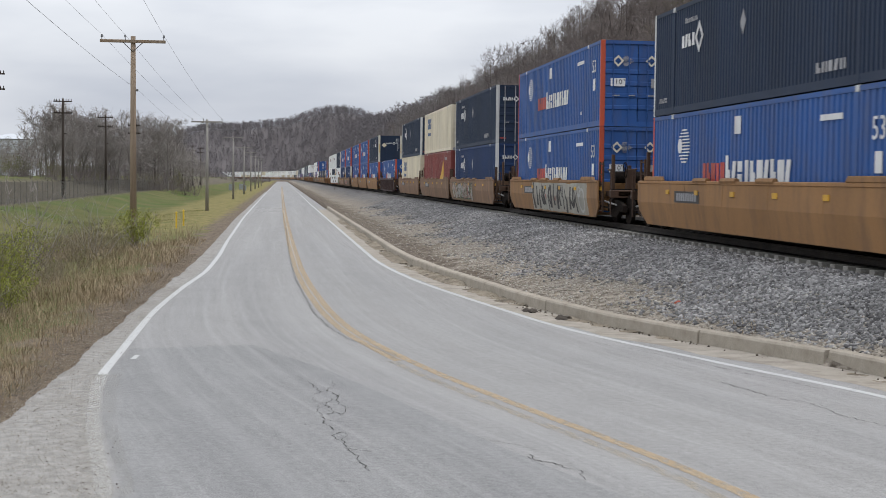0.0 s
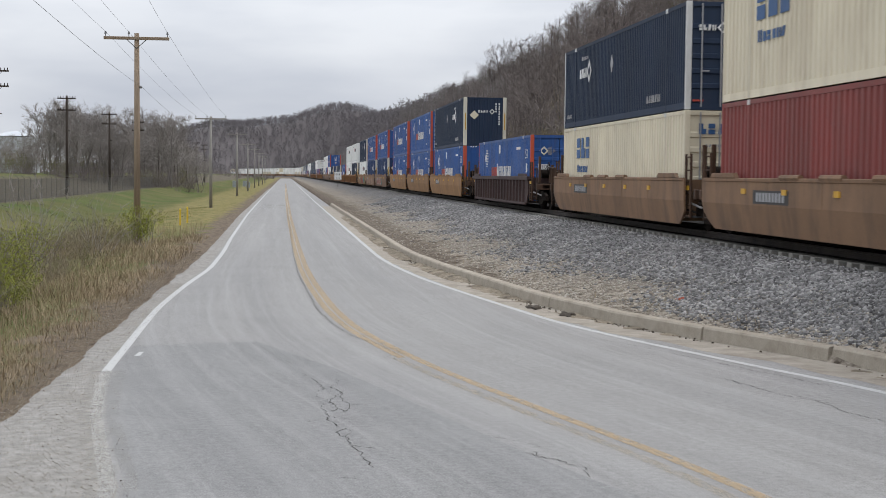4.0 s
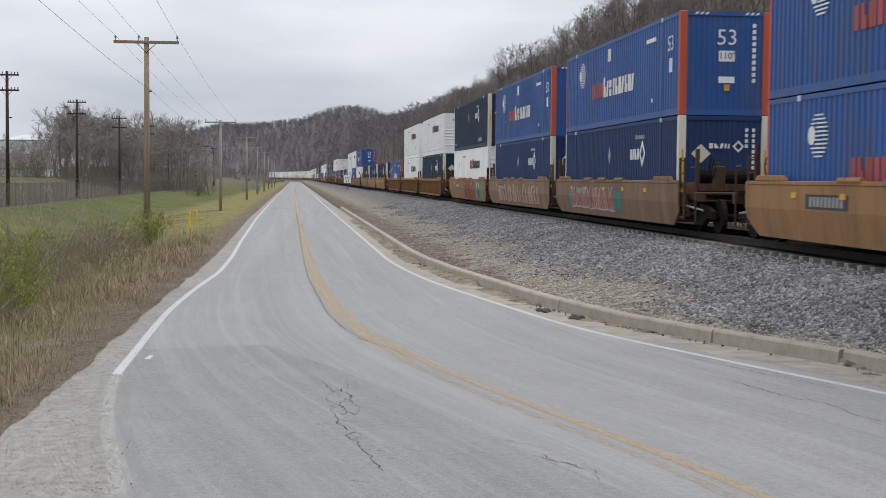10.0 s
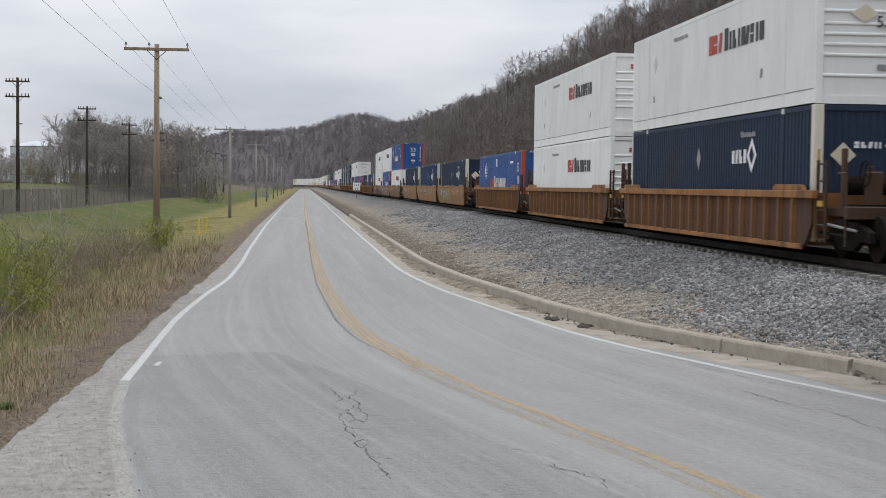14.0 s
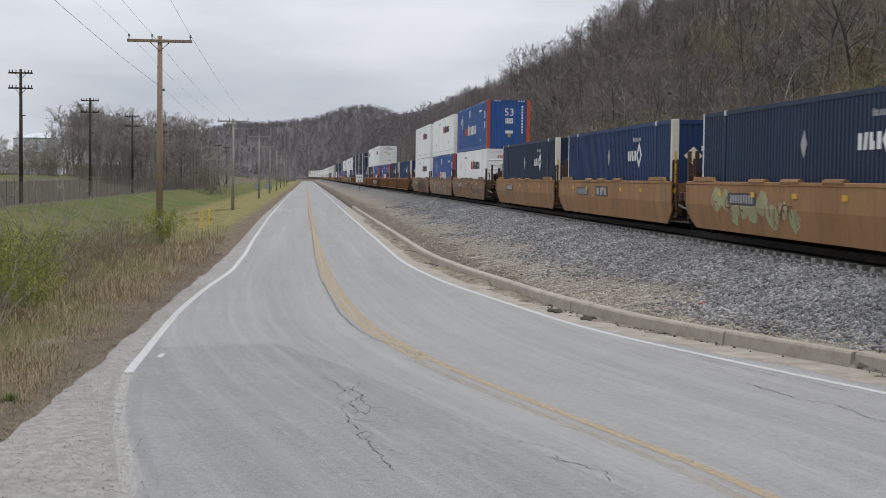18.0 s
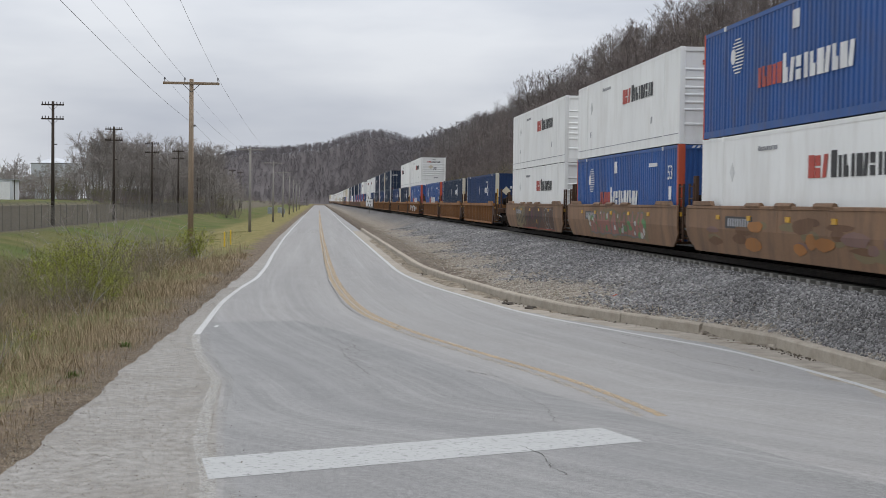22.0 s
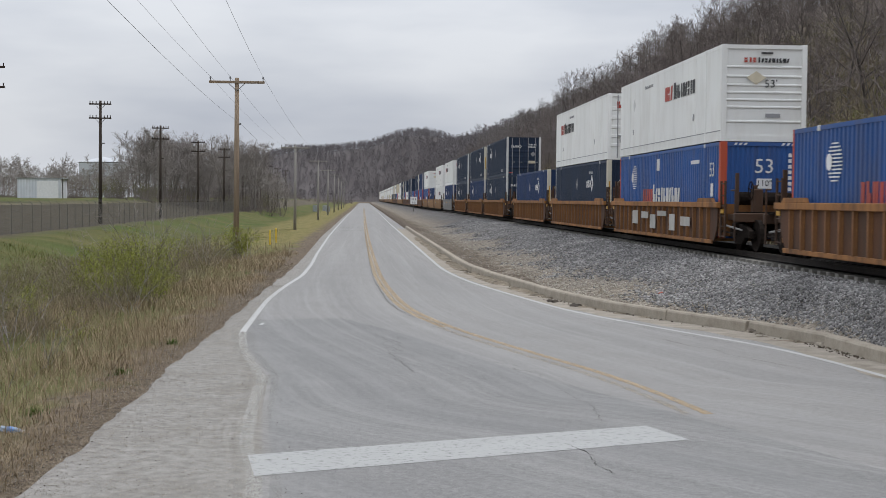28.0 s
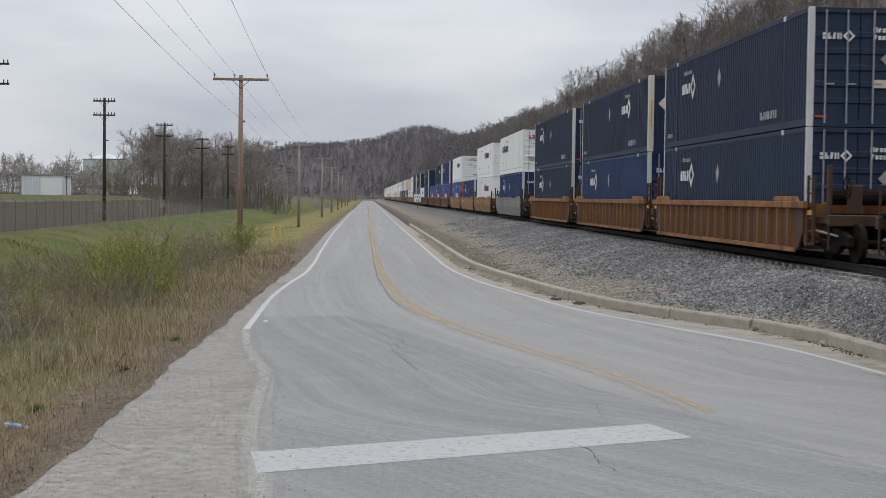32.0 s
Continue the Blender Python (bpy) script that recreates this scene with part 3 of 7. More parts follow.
# earth washed over the kerb
def berm():
    line = smooth_line(KERB_LINE, 14.0, 90, 420)
    across = np.linspace(-0.55, 0.55, 12)
    v, tr = [], []
    for i, d in enumerate(across):
        for x, y in offset(line, float(d) + 0.1):
            heap = 0.5 + 0.5 * float(lumps(np.array(x * 30), np.array(y * 22), 9.0)) + 0.25 * math.sin(5.1 * y + 3 * x) * math.sin(2.7 * y)
            far = min(1.0, max(0.0, (y - 24) / 10))
            h = (0.09 * far + 0.16 * heap - 0.1) * math.cos(d / 0.55 * math.pi / 2) ** 0.8 + 0.012 * math.sin(31 * y + 17 * d) * math.sin(23 * x)
            v.append((x, y, min(h, 0.30 + 0.02 * math.sin(9 * y)) - 0.015))
    n = len(line)
    for i in range(len(across) - 1):
        for k in range(n - 1):
            a = i * n + k
            tr += [(a, a + 1, a + n + 1), (a, a + n + 1, a + n)]
    me = fast_mesh("earth_berm", np.array(v), np.array(tr), M["kerb_soil"])
    me.polygons.foreach_set("use_smooth", [True] * len(me.polygons))
    tagged(new("earth_berm", me), "brown earth and litter washed over the kerb", "soil", kind="structure")


M["kerb_soil"] = mat("kerb_soil", (0.13, 0.105, 0.078), (0.33, 0.285, 0.22), 1.6, 0.95, 0.9, 26, 0.55, depth=0.04, dirt=(0.05, 0.042, 0.034), dirt_amt=0.9, dirt_scale=2.2)
berm()

# stony bank up to the track
TRACK_X, TIE_Z = 11.96, 1.17


def bank_z(u):
    """Height across the bank: u runs from 0 at the kerb to 1 at the ballast's crown."""
    return 0.20 + 0.22 * step(0, 0.45, u) + 0.68 * step(0.35, 1.0, u)


def build_bank():
    ks = smooth_line(KERB_LINE, 2.0, 130, 260) + [(4.1, y) for y in np.arange(134, 1000, 12.0)]
    us = np.linspace(0, 1, 26)
    v, tr, mi = [], [], []
    rng = np.random.default_rng(3)
    for x, y in ks:
        x0 = x + 0.2
        v.append((x0 - 0.21, y, -0.03))
        for u in us:
            px = x0 + (9.75 - x0) * u if x0 < 9.6 else x0 + u * 0.35
            z = bank_z(u) + 0.025 * float(lumps(px * 22, y * 22, 5.0)) * min(1, u * 6) * min(1, (1 - u) * 12)
            v.append((px, y, float(z)))
        for px, z in ((10.25, 1.11), (10.55, 1.07), (11.96, 1.04), (13.6, 1.06), (15.2, 0.5)):
            v.append((max(px, x0 + 0.4), y, z))
    w = len(us) + 6
    for r in range(len(ks) - 1):
        for c in range(w - 1):
            a = r * w + c
            tr += [(a, a + 1, a + w + 1), (a, a + w + 1, a + w)]
    me = fast_mesh("ballast_bank", np.array(v), np.array(tr), M["bank"])
    me.polygons.foreach_set("use_smooth", [True] * len(me.polygons))
    return tagged(new("ballast_bank", me), "bank of grey crushed stone with tan soil at its foot", "ballast", kind="structure")


def bank_material():
    """Grey crushed stone above, tan soil and gravel towards the kerb, by the height on the bank."""
    m = mat("bank_stone", (0.055, 0.052, 0.049), (0.26, 0.246, 0.234), 0.8, 0.95, 1.0, 11, 0.8, depth=0.1)
    n, l = m.node_tree.nodes, m.node_tree.links
    bsdf = n["Principled BSDF"]
    src = bsdf.inputs["Base Color"].links[0].from_socket
    co, sep, nz = n.new("ShaderNodeTexCoord"), n.new("ShaderNodeSeparateXYZ"), n.new("ShaderNodeTexNoise")
    nz.inputs["Scale"].default_value, nz.inputs["Detail"].default_value = 0.28, 6.0
    l.new(co.outputs["Object"], sep.inputs["Vector"])
    l.new(co.outputs["Object"], nz.inputs["Vector"])
    ad = n.new("ShaderNodeMath")
    ad.operation = "MULTIPLY_ADD"
    ad.inputs[1].default_value = 1.3
    l.new(nz.outputs["Fac"], ad.inputs[0])
    l.new(sep.outputs["Z"], ad.inputs[2])
    mr = n.new("ShaderNodeMapRange")
    mr.inputs["From Min"].default_value, mr.inputs["From Max"].default_value = 1.0, 1.5
    l.new(ad.outputs["Value"], mr.inputs["Value"])
    soil, gr = n.new("ShaderNodeTexNoise"), n.new("ShaderNodeValToRGB")
    soil.inputs["Scale"].default_value, soil.inputs["Detail"].default_value = 5.0, 9.0
    l.new(co.outputs["Object"], soil.inputs["Vector"])
    gr.color_ramp.elements[0].position, gr.color_ramp.elements[1].position = 0.3, 0.7
    gr.color_ramp.elements[0].color, gr.color_ramp.elements[1].color = (0.07, 0.056, 0.043, 1), (0.38, 0.335, 0.275, 1)
    l.new(soil.outputs["Fac"], gr.inputs["Fac"])
    mx = n.new("ShaderNodeMix")
    mx.data_type = "RGBA"
    l.new(mr.outputs["Result"], mx.inputs["Factor"])
    l.new(gr.outputs["Color"], mx.inputs["A"])
    l.new(src, mx.inputs["B"])
    wob, band = n.new("ShaderNodeMath"), n.new("ShaderNodeMapRange")
    wob.operation, wob.inputs[1].default_value = "MULTIPLY_ADD", -3.4
    patchy = n.new("ShaderNodeTexNoise")
    patchy.inputs["Scale"].default_value, patchy.inputs["Detail"].default_value = 0.55, 7.0
    l.new(co.outputs["Object"], patchy.inputs["Vector"])
    l.new(patchy.outputs["Fac"], wob.inputs[0])
    l.new(sep.outputs["X"], wob.inputs[2])
    band.inputs["From Min"].default_value, band.inputs["From Max"].default_value = 4.1, 3.3
    band.inputs["To Max"].default_value = 0.85
    l.new(wob.outputs["Value"], band.inputs["Value"])
    earth, dark = n.new("ShaderNodeMix"), n.new("ShaderNodeValToRGB")
    dark.color_ramp.elements[0].position, dark.color_ramp.elements[1].position = 0.3, 0.7
    dark.color_ramp.elements[0].color, dark.color_ramp.elements[1].color = (0.048, 0.036, 0.027, 1), (0.165, 0.132, 0.1, 1)
    l.new(soil.outputs["Fac"], dark.inputs["Fac"])
    earth.data_type = "RGBA"
    l.new(band.outputs["Result"], earth.inputs["Factor"])
    l.new(mx.outputs["Result"], earth.inputs["A"])
    l.new(dark.outputs["Color"], earth.inputs["B"])
    l.new(earth.outputs["Result"], bsdf.inputs["Base Color"])
    return m


M["bank"] = bank_material()
bank = build_bank()

# dark strip over the tie tops, painted as if in the train's shade
bed = strip("track_bed", [(10.88, -40), (10.88, 750)], [(15.4, -40), (15.4, 750)], 1.20, M["track_bed"], kind="structure", label="dark oily ballast under and beyond the train, with its shade in the colour")

# rails on concrete ties
RAIL_Z = 1.36
track = new("railway_track")
tagged(track, "steel rails on pale concrete ties in crushed stone", "railway track", kind="structure")
RADIUS, BEND = 1300.0, 930.0


def track_pose(u, dx=0.0, z=0.0):
    """The pose on the track u metres along it; far off it bends away to the left."""
    if u <= BEND:
        return pose(TRACK_X + dx, u, z)
    a = (u - BEND) / RADIUS
    r = RADIUS + dx
    return pose(TRACK_X - RADIUS + r * math.cos(a), BEND + r * math.sin(a), z, 0, 0, math.degrees(a))


for dx in (-0.755, 0.755):
    g = ([], [])
    prof = [(-0.07, 0.0), (0.07, 0.0), (0.07, 0.012), (0.012, 0.03), (0.012, 0.135), (0.036, 0.145), (0.036, 0.18), (-0.036, 0.18), (-0.036, 0.145), (-0.012, 0.135), (-0.012, 0.03), (-0.07, 0.012)]
    us = [-40, BEND] + [BEND + 50 * i for i in range(1, 15)]
    k = len(prof)
    for u in us:
        m = track_pose(u, dx, RAIL_Z - 0.18)
        g[0].extend(tuple(m @ Vector((px, 0, pz))) for px, pz in prof)
    for i in range(len(us) - 1):
        for j in range(k):
            q = (j + 1) % k
            g[1].append((i * k + j, i * k + q, (i + 1) * k + q, (i + 1) * k + j))
    part("rail", g, M["steel_dark"], track)

# ---- the train ----
def paint(name, c, d=0.75, rough=0.55, dirt=(0.09, 0.07, 0.055), dirt_amt=0.35, fine_amt=0.15):
    lo = tuple(x * d for x in c)
    return mat(name, lo, c, 0.7, rough, 0.08, 60, fine_amt, depth=0.004, vary=0.10, stretch=(1, 1, 0.25), dirt=dirt, dirt_amt=dirt_amt, dirt_scale=1.6)


M["blue"] = paint("blue_paint", (0.021, 0.09, 0.295), 0.78, dirt_amt=0.5)
M["navy"] = paint("navy_paint", (0.0115, 0.0265, 0.06), 0.75, 0.68, (0.03, 0.034, 0.045))
M["navy_blue"] = paint("navy_blue_paint", (0.009, 0.035, 0.115), 0.75, 0.68, (0.028, 0.036, 0.055))
M["white"] = paint("white_container_paint", (0.81, 0.81, 0.78), 0.93, dirt=(0.46, 0.42, 0.36), dirt_amt=0.3)
M["cream"] = paint("cream_paint", (0.68, 0.61, 0.46), 0.85, dirt=(0.35, 0.27, 0.18), dirt_amt=0.4)
M["red"] = paint("red_paint", (0.24, 0.05, 0.042), 0.75, dirt=(0.12, 0.06, 0.05), dirt_amt=0.5)
M["orange"] = paint("orange_post_paint", (0.52, 0.085, 0.035), 0.8, dirt=(0.12, 0.05, 0.04))
M["post_cream"] = paint("cream_post_paint", (0.68, 0.64, 0.52), 0.85)
M["post_white"] = paint("white_post_paint", (0.6, 0.6, 0.58), 0.85)
M["mark_white"] = paint("white_lettering", (0.75, 0.75, 0.74), 0.8)
M["mark_red"] = paint("red_lettering", (0.45, 0.06, 0.04), 0.8)
M["mark_black"] = paint("black_lettering", (0.03, 0.03, 0.032), 0.8)
M["mark_blue"] = paint("blue_lettering", (0.03, 0.10, 0.25), 0.8)
M["mark_grey"] = paint("grey_lettering", (0.32, 0.32, 0.33), 0.8)
M["mark_yellow"] = paint("yellow_label", (0.6, 0.33, 0.03), 0.85)
M["roof"] = paint("container_roof", (0.25, 0.26, 0.28), 0.7)
M["black"] = paint("black_gap", (0.012, 0.012, 0.013), 0.7)
M["well_tan"] = paint("tan_wagon_paint", (0.325, 0.17, 0.066), 0.68, 0.75, (0.1, 0.064, 0.042), 0.6, 0.4)
M["well_brown"] = paint("brown_wagon_paint", (0.255, 0.148, 0.083), 0.65, 0.75, (0.08, 0.055, 0.04), 0.7, 0.4)
M["well_rust"] = paint("rusty_wagon_paint", (0.36, 0.16, 0.05), 0.55, 0.8, (0.07, 0.036, 0.02), 1.0, 0.4)
M["well_maroon"] = paint("maroon_wagon_paint", (0.055, 0.031, 0.03), 0.7, 0.75, (0.1, 0.06, 0.045), 0.5, 0.3)
M["well_grey"] = paint("grey_wagon_paint", (0.25, 0.24, 0.225), 0.75, 0.75, (0.12, 0.1, 0.085), 0.7, 0.3)
# darker copy of the rust paint: shade below the top chord, put into the webs
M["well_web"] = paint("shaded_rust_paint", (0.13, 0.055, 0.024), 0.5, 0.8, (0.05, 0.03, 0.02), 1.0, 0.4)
M["well_end"] = paint("rusty_wagon_end", (0.085, 0.043, 0.023), 0.55, 0.8, (0.035, 0.025, 0.02), 1.0, 0.4)
M["pipe_grey"] = paint("grey_pipe", (0.3, 0.29, 0.28), 0.7)
M["truck"] = mat("truck_steel", (0.008, 0.0065, 0.006), (0.028, 0.021, 0.017), 4, 0.9, 0.3, metal=0.2)

HALF, LONG, TALL = 1.295, 16.15, 2.896


def font_mesh(text, size, material, depth=0.006):
    """Lettering as a mesh, in the x-z plane and centred."""
    cu = bpy.data.curves.new("lettering", "FONT")
    cu.body, cu.size, cu.extrude, cu.align_x, cu.align_y = text, size, depth / 2, "CENTER", "CENTER"
    cu.resolution_u = 2
    ob = new("lettering", cu)
    me = bpy.data.meshes.new_from_object(ob.evaluated_get(bpy.context.evaluated_depsgraph_get()))
    bpy.data.objects.remove(ob)
    me.transform(Matrix.Rotation(radians(90), 4, "X"))
    me.materials.clear()
    me.materials.append(material)
    return me


def glyphs(side, start, z, high, n, adv, seed, weight=0.28):
    """A row of plain letter-sized shapes that spell nothing. side: 'left' on the long side, 'end' on the near end."""
    rnd = random.Random(seed)
    g = ([], [])

    def quad(pts):
        if side == "left":
            prism(g, [(start - a, q) for a, q in pts], 0, -HALF - 0.005, -HALF + 0.002)
        else:
            prism(g, [(start + a, q) for a, q in pts], 1, -0.006, 0.002)

    def bar(a0, a1, z0, z1):
        quad([(a0, z0), (a1, z0), (a1, z1), (a0, z1)])

    def slant(a0, a1, t, z0, z1):
        quad([(a0, z0), (a0 + t, z0), (a1 + t, z1), (a1, z1)])
    last = -1
    for i in range(n):
        a, w, t = i * adv, adv * 0.9, adv * weight
        h = high * (1.22 if i == 0 and n > 5 else rnd.uniform(0.95, 1.0))
        thin = max(0.014, t * 0.45)
        kind = rnd.choice([k for k in range(5) if k != last])
        last = kind
        if kind == 0:
            bar(a, a + w * 0.8, z, z + h * 0.44)
            bar(a, a + w * 0.8, z + h * 0.54, z + h)
        elif kind == 1:
            bar(a, a + t * 1.3, z, z + h)
            bar(a + w - t, a + w, z, z + h)
        elif kind == 2:
            slant(a, a + w * 0.25, w * 0.6, z, z + h)
        elif kind == 3:
            bar(a, a + w * 0.5, z, z + h)
            bar(a + w * 0.5, a + w * 0.85, z, z + h * 0.5)
        else:
            bar(a + thin, a + w - thin, z, z + h)
    return g


def ribbed_side(x_out, y0, y1, z0, z1, pitch, depth, sgn):
    """A corrugated wall seen from x < 0 when sgn is -1."""
    g = ([], [])
    n = int(round((y1 - y0) / pitch))
    p = (y1 - y0) / n
    line = []
    for i in range(n):
        y = y0 + i * p
        line += [(y, 0), (y + 0.42 * p, 0), (y + 0.55 * p, depth), (y + 0.87 * p, depth)]
    line.append((y1, 0))
    for y, d in line:
        g[0].extend([(x_out - sgn * d, y, z0), (x_out - sgn * d, y, z1)])
    for i in range(len(line) - 1):
        g[1].append((2 * i, 2 * i + 1, 2 * i + 3, 2 * i + 2))
    return g


def pressed(x0, x1, y, z0, z1, ribs, high, deep):
    """A sheet across x with pressed horizontal ribs that stand out towards -y: one outline pushed along x."""
    line = [(y, z0)]
    for z in ribs:
        line += [(y, z), (y - deep, z + 0.03), (y - deep, z + high - 0.03), (y, z + high)]
    line += [(y, z1), (y + 0.03, z1), (y + 0.03, z0)]
    return prism(([], []), line, 0, x0, x1)


def disc(g, x, y, z, r, n=14, t=0.006):
    prism(g, [(y + r * math.cos(2 * math.pi * i / n), z + r * math.sin(2 * math.pi * i / n)) for i in range(n)], 0, x - t, x + 0.002)
    return g


def ring_diamond(side, a, z, r):
    """A diamond with an open middle: four bars."""
    g = ([], [])
    t = r * 0.42
    for i in range(4):
        w0, w1 = math.pi / 2 * i, math.pi / 2 * (i + 1)
        p = [(math.cos(w0) * r, math.sin(w0) * r), (math.cos(w1) * r, math.sin(w1) * r), (math.cos(w1) * (r - t), math.sin(w1) * (r - t)), (math.cos(w0) * (r - t), math.sin(w0) * (r - t))]
        if side == "left":
            prism(g, [(a + u, z + v * 1.15) for u, v in p], 0, -HALF - 0.005, -HALF + 0.002)
        else:
            prism(g, [(a + u, z + v) for u, v in p], 1, -0.006, 0.002)
    return g


LOOKS = {"blue": ("blue", "blue", "orange"), "navy": ("navy", "navy", "post_cream"), "navy_blue": ("navy_blue", "navy_blue", "post_cream"),
         "white": ("white", "white", "white"), "cream": ("cream", "cream", "cream"), "red": ("red", "red", "red")}
LABELS = {"blue": "blue corrugated steel shipping container with orange-red end posts", "navy": "dark navy corrugated shipping container with white markings",
          "navy_blue": "dark blue corrugated shipping container with white markings", "white": "smooth white shipping container with red and black lettering",
          "cream": "cream corrugated shipping container with blue lettering", "red": "faded red corrugated shipping container with a yellow emblem"}
TEXT53 = font_mesh("53", 0.62, M["mark_white"])
TEXT53B = font_mesh("53'", 0.34, M["mark_black"])
TEXT110 = font_mesh("110\"", 0.26, M["mark_black"])
TEXT_SIDE = TEXT53.copy()
TEXT_SIDE.transform(Matrix.Rotation(radians(-90), 4, "Z"))


def container(look_name, end, near=True):
    """A 53-foot container: its near end at y = 0, its length towards +y, its floor at z = 0."""
    body, panel, post = (M[k] for k in LOOKS[look_name])
    if end == "doors" and look_name.startswith("navy"):
        post = M["post_white"]
    c = new("shipping_container")
    tagged(c, LABELS[look_name] + (", doors facing out" if end == "doors" else ""), "shipping container", "stacked containers on the train")
    smooth = look_name == "white"
    pitch = 0.275 if look_name in ("blue", "red", "cream") else 0.21
    # frame
    pw = 0.19 if end == "plain" and not smooth else 0.10
    for sx in (-1, 1):
        x0, x1 = (-HALF, -HALF + 0.16) if sx < 0 else (HALF - 0.16, HALF)
        part("corner_post", box(([], []), x0 if sx < 0 else HALF - max(0.16, pw * 1.1), -HALF + max(0.16, pw * 1.1) if sx < 0 else HALF, 0.0, pw, 0.0, TALL), post, c, bevel=0.012)
        part("corner_post", box(([], []), x0, x1, LONG - 0.11, LONG, 0.0, TALL), M["orange"] if look_name == "blue" else (M["post_white"] if look_name.startswith("navy") else body), c, bevel=0.012)
        xa, xb = (-HALF + 0.004, -HALF + 0.09) if sx < 0 else (HALF - 0.09, HALF - 0.004)
        part("top_rail", box(([], []), xa, xb, pw, LONG - 0.11, TALL - 0.11, TALL - 0.005), body, c)
        part("bottom_rail", box(([], []), xa, xb, pw, LONG - 0.11, 0.02, 0.30 if smooth else 0.20), body, c)
    if near:
        for y in (1.95, LONG - 1.95):
            part("side_post", box(([], []), -HALF - 0.004, -HALF + 0.06, y - 0.07, y + 0.07, 0.02, TALL - 0.02), body, c, bevel=0.008)
            part("corner_casting", box(([], []), -HALF - 0.008, -HALF + 0.15, y - 0.09, y + 0.09, TALL - 0.13, TALL + 0.004), M["post_white"] if look_name != "white" else body, c, bevel=0.01)
    # walls
    if smooth:
        part("side_panel", box(([], []), -HALF + 0.012, -HALF + 0.04, pw, LONG - 0.11, 0.29, TALL - 0.1), body, c)
        if near:
            g = ([], [])
            for i in range(1, 5):
                y = i * LONG / 5
                box(g, -HALF + 0.009, -HALF + 0.014, y - 0.008, y + 0.008, 0.3, TALL - 0.12)
            part("panel_seam", g, body, c)
            g = ([], [])
            box(g, -HALF + 0.001, -HALF + 0.02, pw, LONG - 0.12, 0.31, 0.335)
            part("belt_line", g, M["mark_grey"], c)
    else:
        part("side_panel", ribbed_side(-HALF + 0.012, pw, LONG - 0.11, 0.18, TALL - 0.09, pitch, 0.036, -1), body, c)
    part("side_panel", box(([], []), HALF - 0.05, HALF - 0.03, 0.1, LONG - 0.1, 0.18, TALL - 0.09), body, c)
    part("roof_panel", box(([], []), -HALF + 0.03, HALF - 0.03, 0.04, LONG - 0.04, TALL - 0.05, TALL - 0.02), M["white"] if smooth else M["roof"], c)
    part("floor_frame", box(([], []), -HALF + 0.06, HALF - 0.06, 0.1, LONG - 0.1, 0.06, 0.14), M["black"], c)
    part("end_panel", box(([], []), -HALF + 0.1, HALF - 0.1, LONG - 0.07, LONG - 0.04, 0.05, TALL - 0.05), body, c)
    # near end
    w = HALF - (0.2 if end == "plain" and not smooth else 0.12)
    part("end_header", box(([], []), -w, w, 0.004, 0.12, TALL - 0.13, TALL - 0.01), body, c)
    part("end_sill", box(([], []), -w, w, 0.004, 0.12, 0.0, 0.17), body if smooth or end == "plain" else M["mark_grey"] if look_name == "cream" else body, c)
    if smooth and end == "plain":
        part("end_panel", pressed(-w, w, 0.05, 0.15, TALL - 0.12, (0.55, 0.98, 1.2, 1.42, 1.64, 1.9, 2.18), 0.09, 0.035), body, c)
        if near:
            part("lettering", glyphs("end", -0.62, 2.36, 0.15, 3, 0.13, 4, 0.5), M["mark_red"], c, "red lettering shapes")
            part("lettering", glyphs("end", -0.22, 2.36, 0.13, 9, 0.11, 5, 0.5), M["mark_black"], c, "black lettering shapes")
            share("size_mark", TEXT53B, c, pose(0.2, -0.002, 1.72))
            part("data_plate", box(([], []), 0.05, 0.5, 0.018, 0.03, 0.72, 0.84), M["mark_grey"], c)
            part("placard_holder", prism(([], []), [(-0.55, 1.9), (-0.25, 2.1), (0.05, 1.9), (-0.25, 1.7)], 1, 0.0, 0.02), M["cream"], c)
            part("vent", box(([], []), -0.1, 0.25, 0.0, 0.02, 2.62, 2.67), M["mark_black"], c)
    elif end == "doors":
        for x0, x1 in ((-w, -0.012), (0.012, w)):
            d = part("door", pressed(x0, x1, 0.06, 0.16, TALL - 0.12, (0.55, 0.95, 1.35, 1.75, 2.15), 0.17, 0.035), panel, c)
            if near:
                for fx in (0.27, 0.73):
                    x = x0 + (x1 - x0) * fx
                    part("lock_rod", tube(([], []), (x, 0.0, 0.08), (x, 0.0, TALL - 0.06), 0.022, 0.022, 6), M["mark_grey"] if look_name != "blue" else M["blue"], d)
                    part("lock_handle", box(([], []), x - 0.02, x + 0.22, -0.012, 0.012, 1.02, 1.06), M["mark_grey"], d)
        if near:
            k = "mark_white" if look_name not in ("white", "cream") else "mark_blue" if look_name == "cream" else "mark_red"
            if look_name.startswith("navy"):
                part("lettering", glyphs("end", -0.95, 2.12, 0.16, 4, 0.12, 2, 0.3), M[k], c, "white lettering shapes")
                part("logo", ring_diamond("end", -0.3, 2.2, 0.15), M[k], c)
                part("number_mark", glyphs("end", 0.3, 2.3, 0.1, 6, 0.11, 3), M[k], c)
                part("number_mark", glyphs("end", 0.3, 2.12, 0.1, 6, 0.11, 7), M[k], c)
                part("placard_holder", prism(([], []), [(0.5, 1.65), (0.7, 1.85), (0.9, 1.65), (0.7, 1.45)], 1, -0.004, 0.02), M["mark_grey"], c)
                part("data_plate", box(([], []), 0.35, 0.85, -0.004, 0.02, 0.95, 1.15), M["cream"], c)
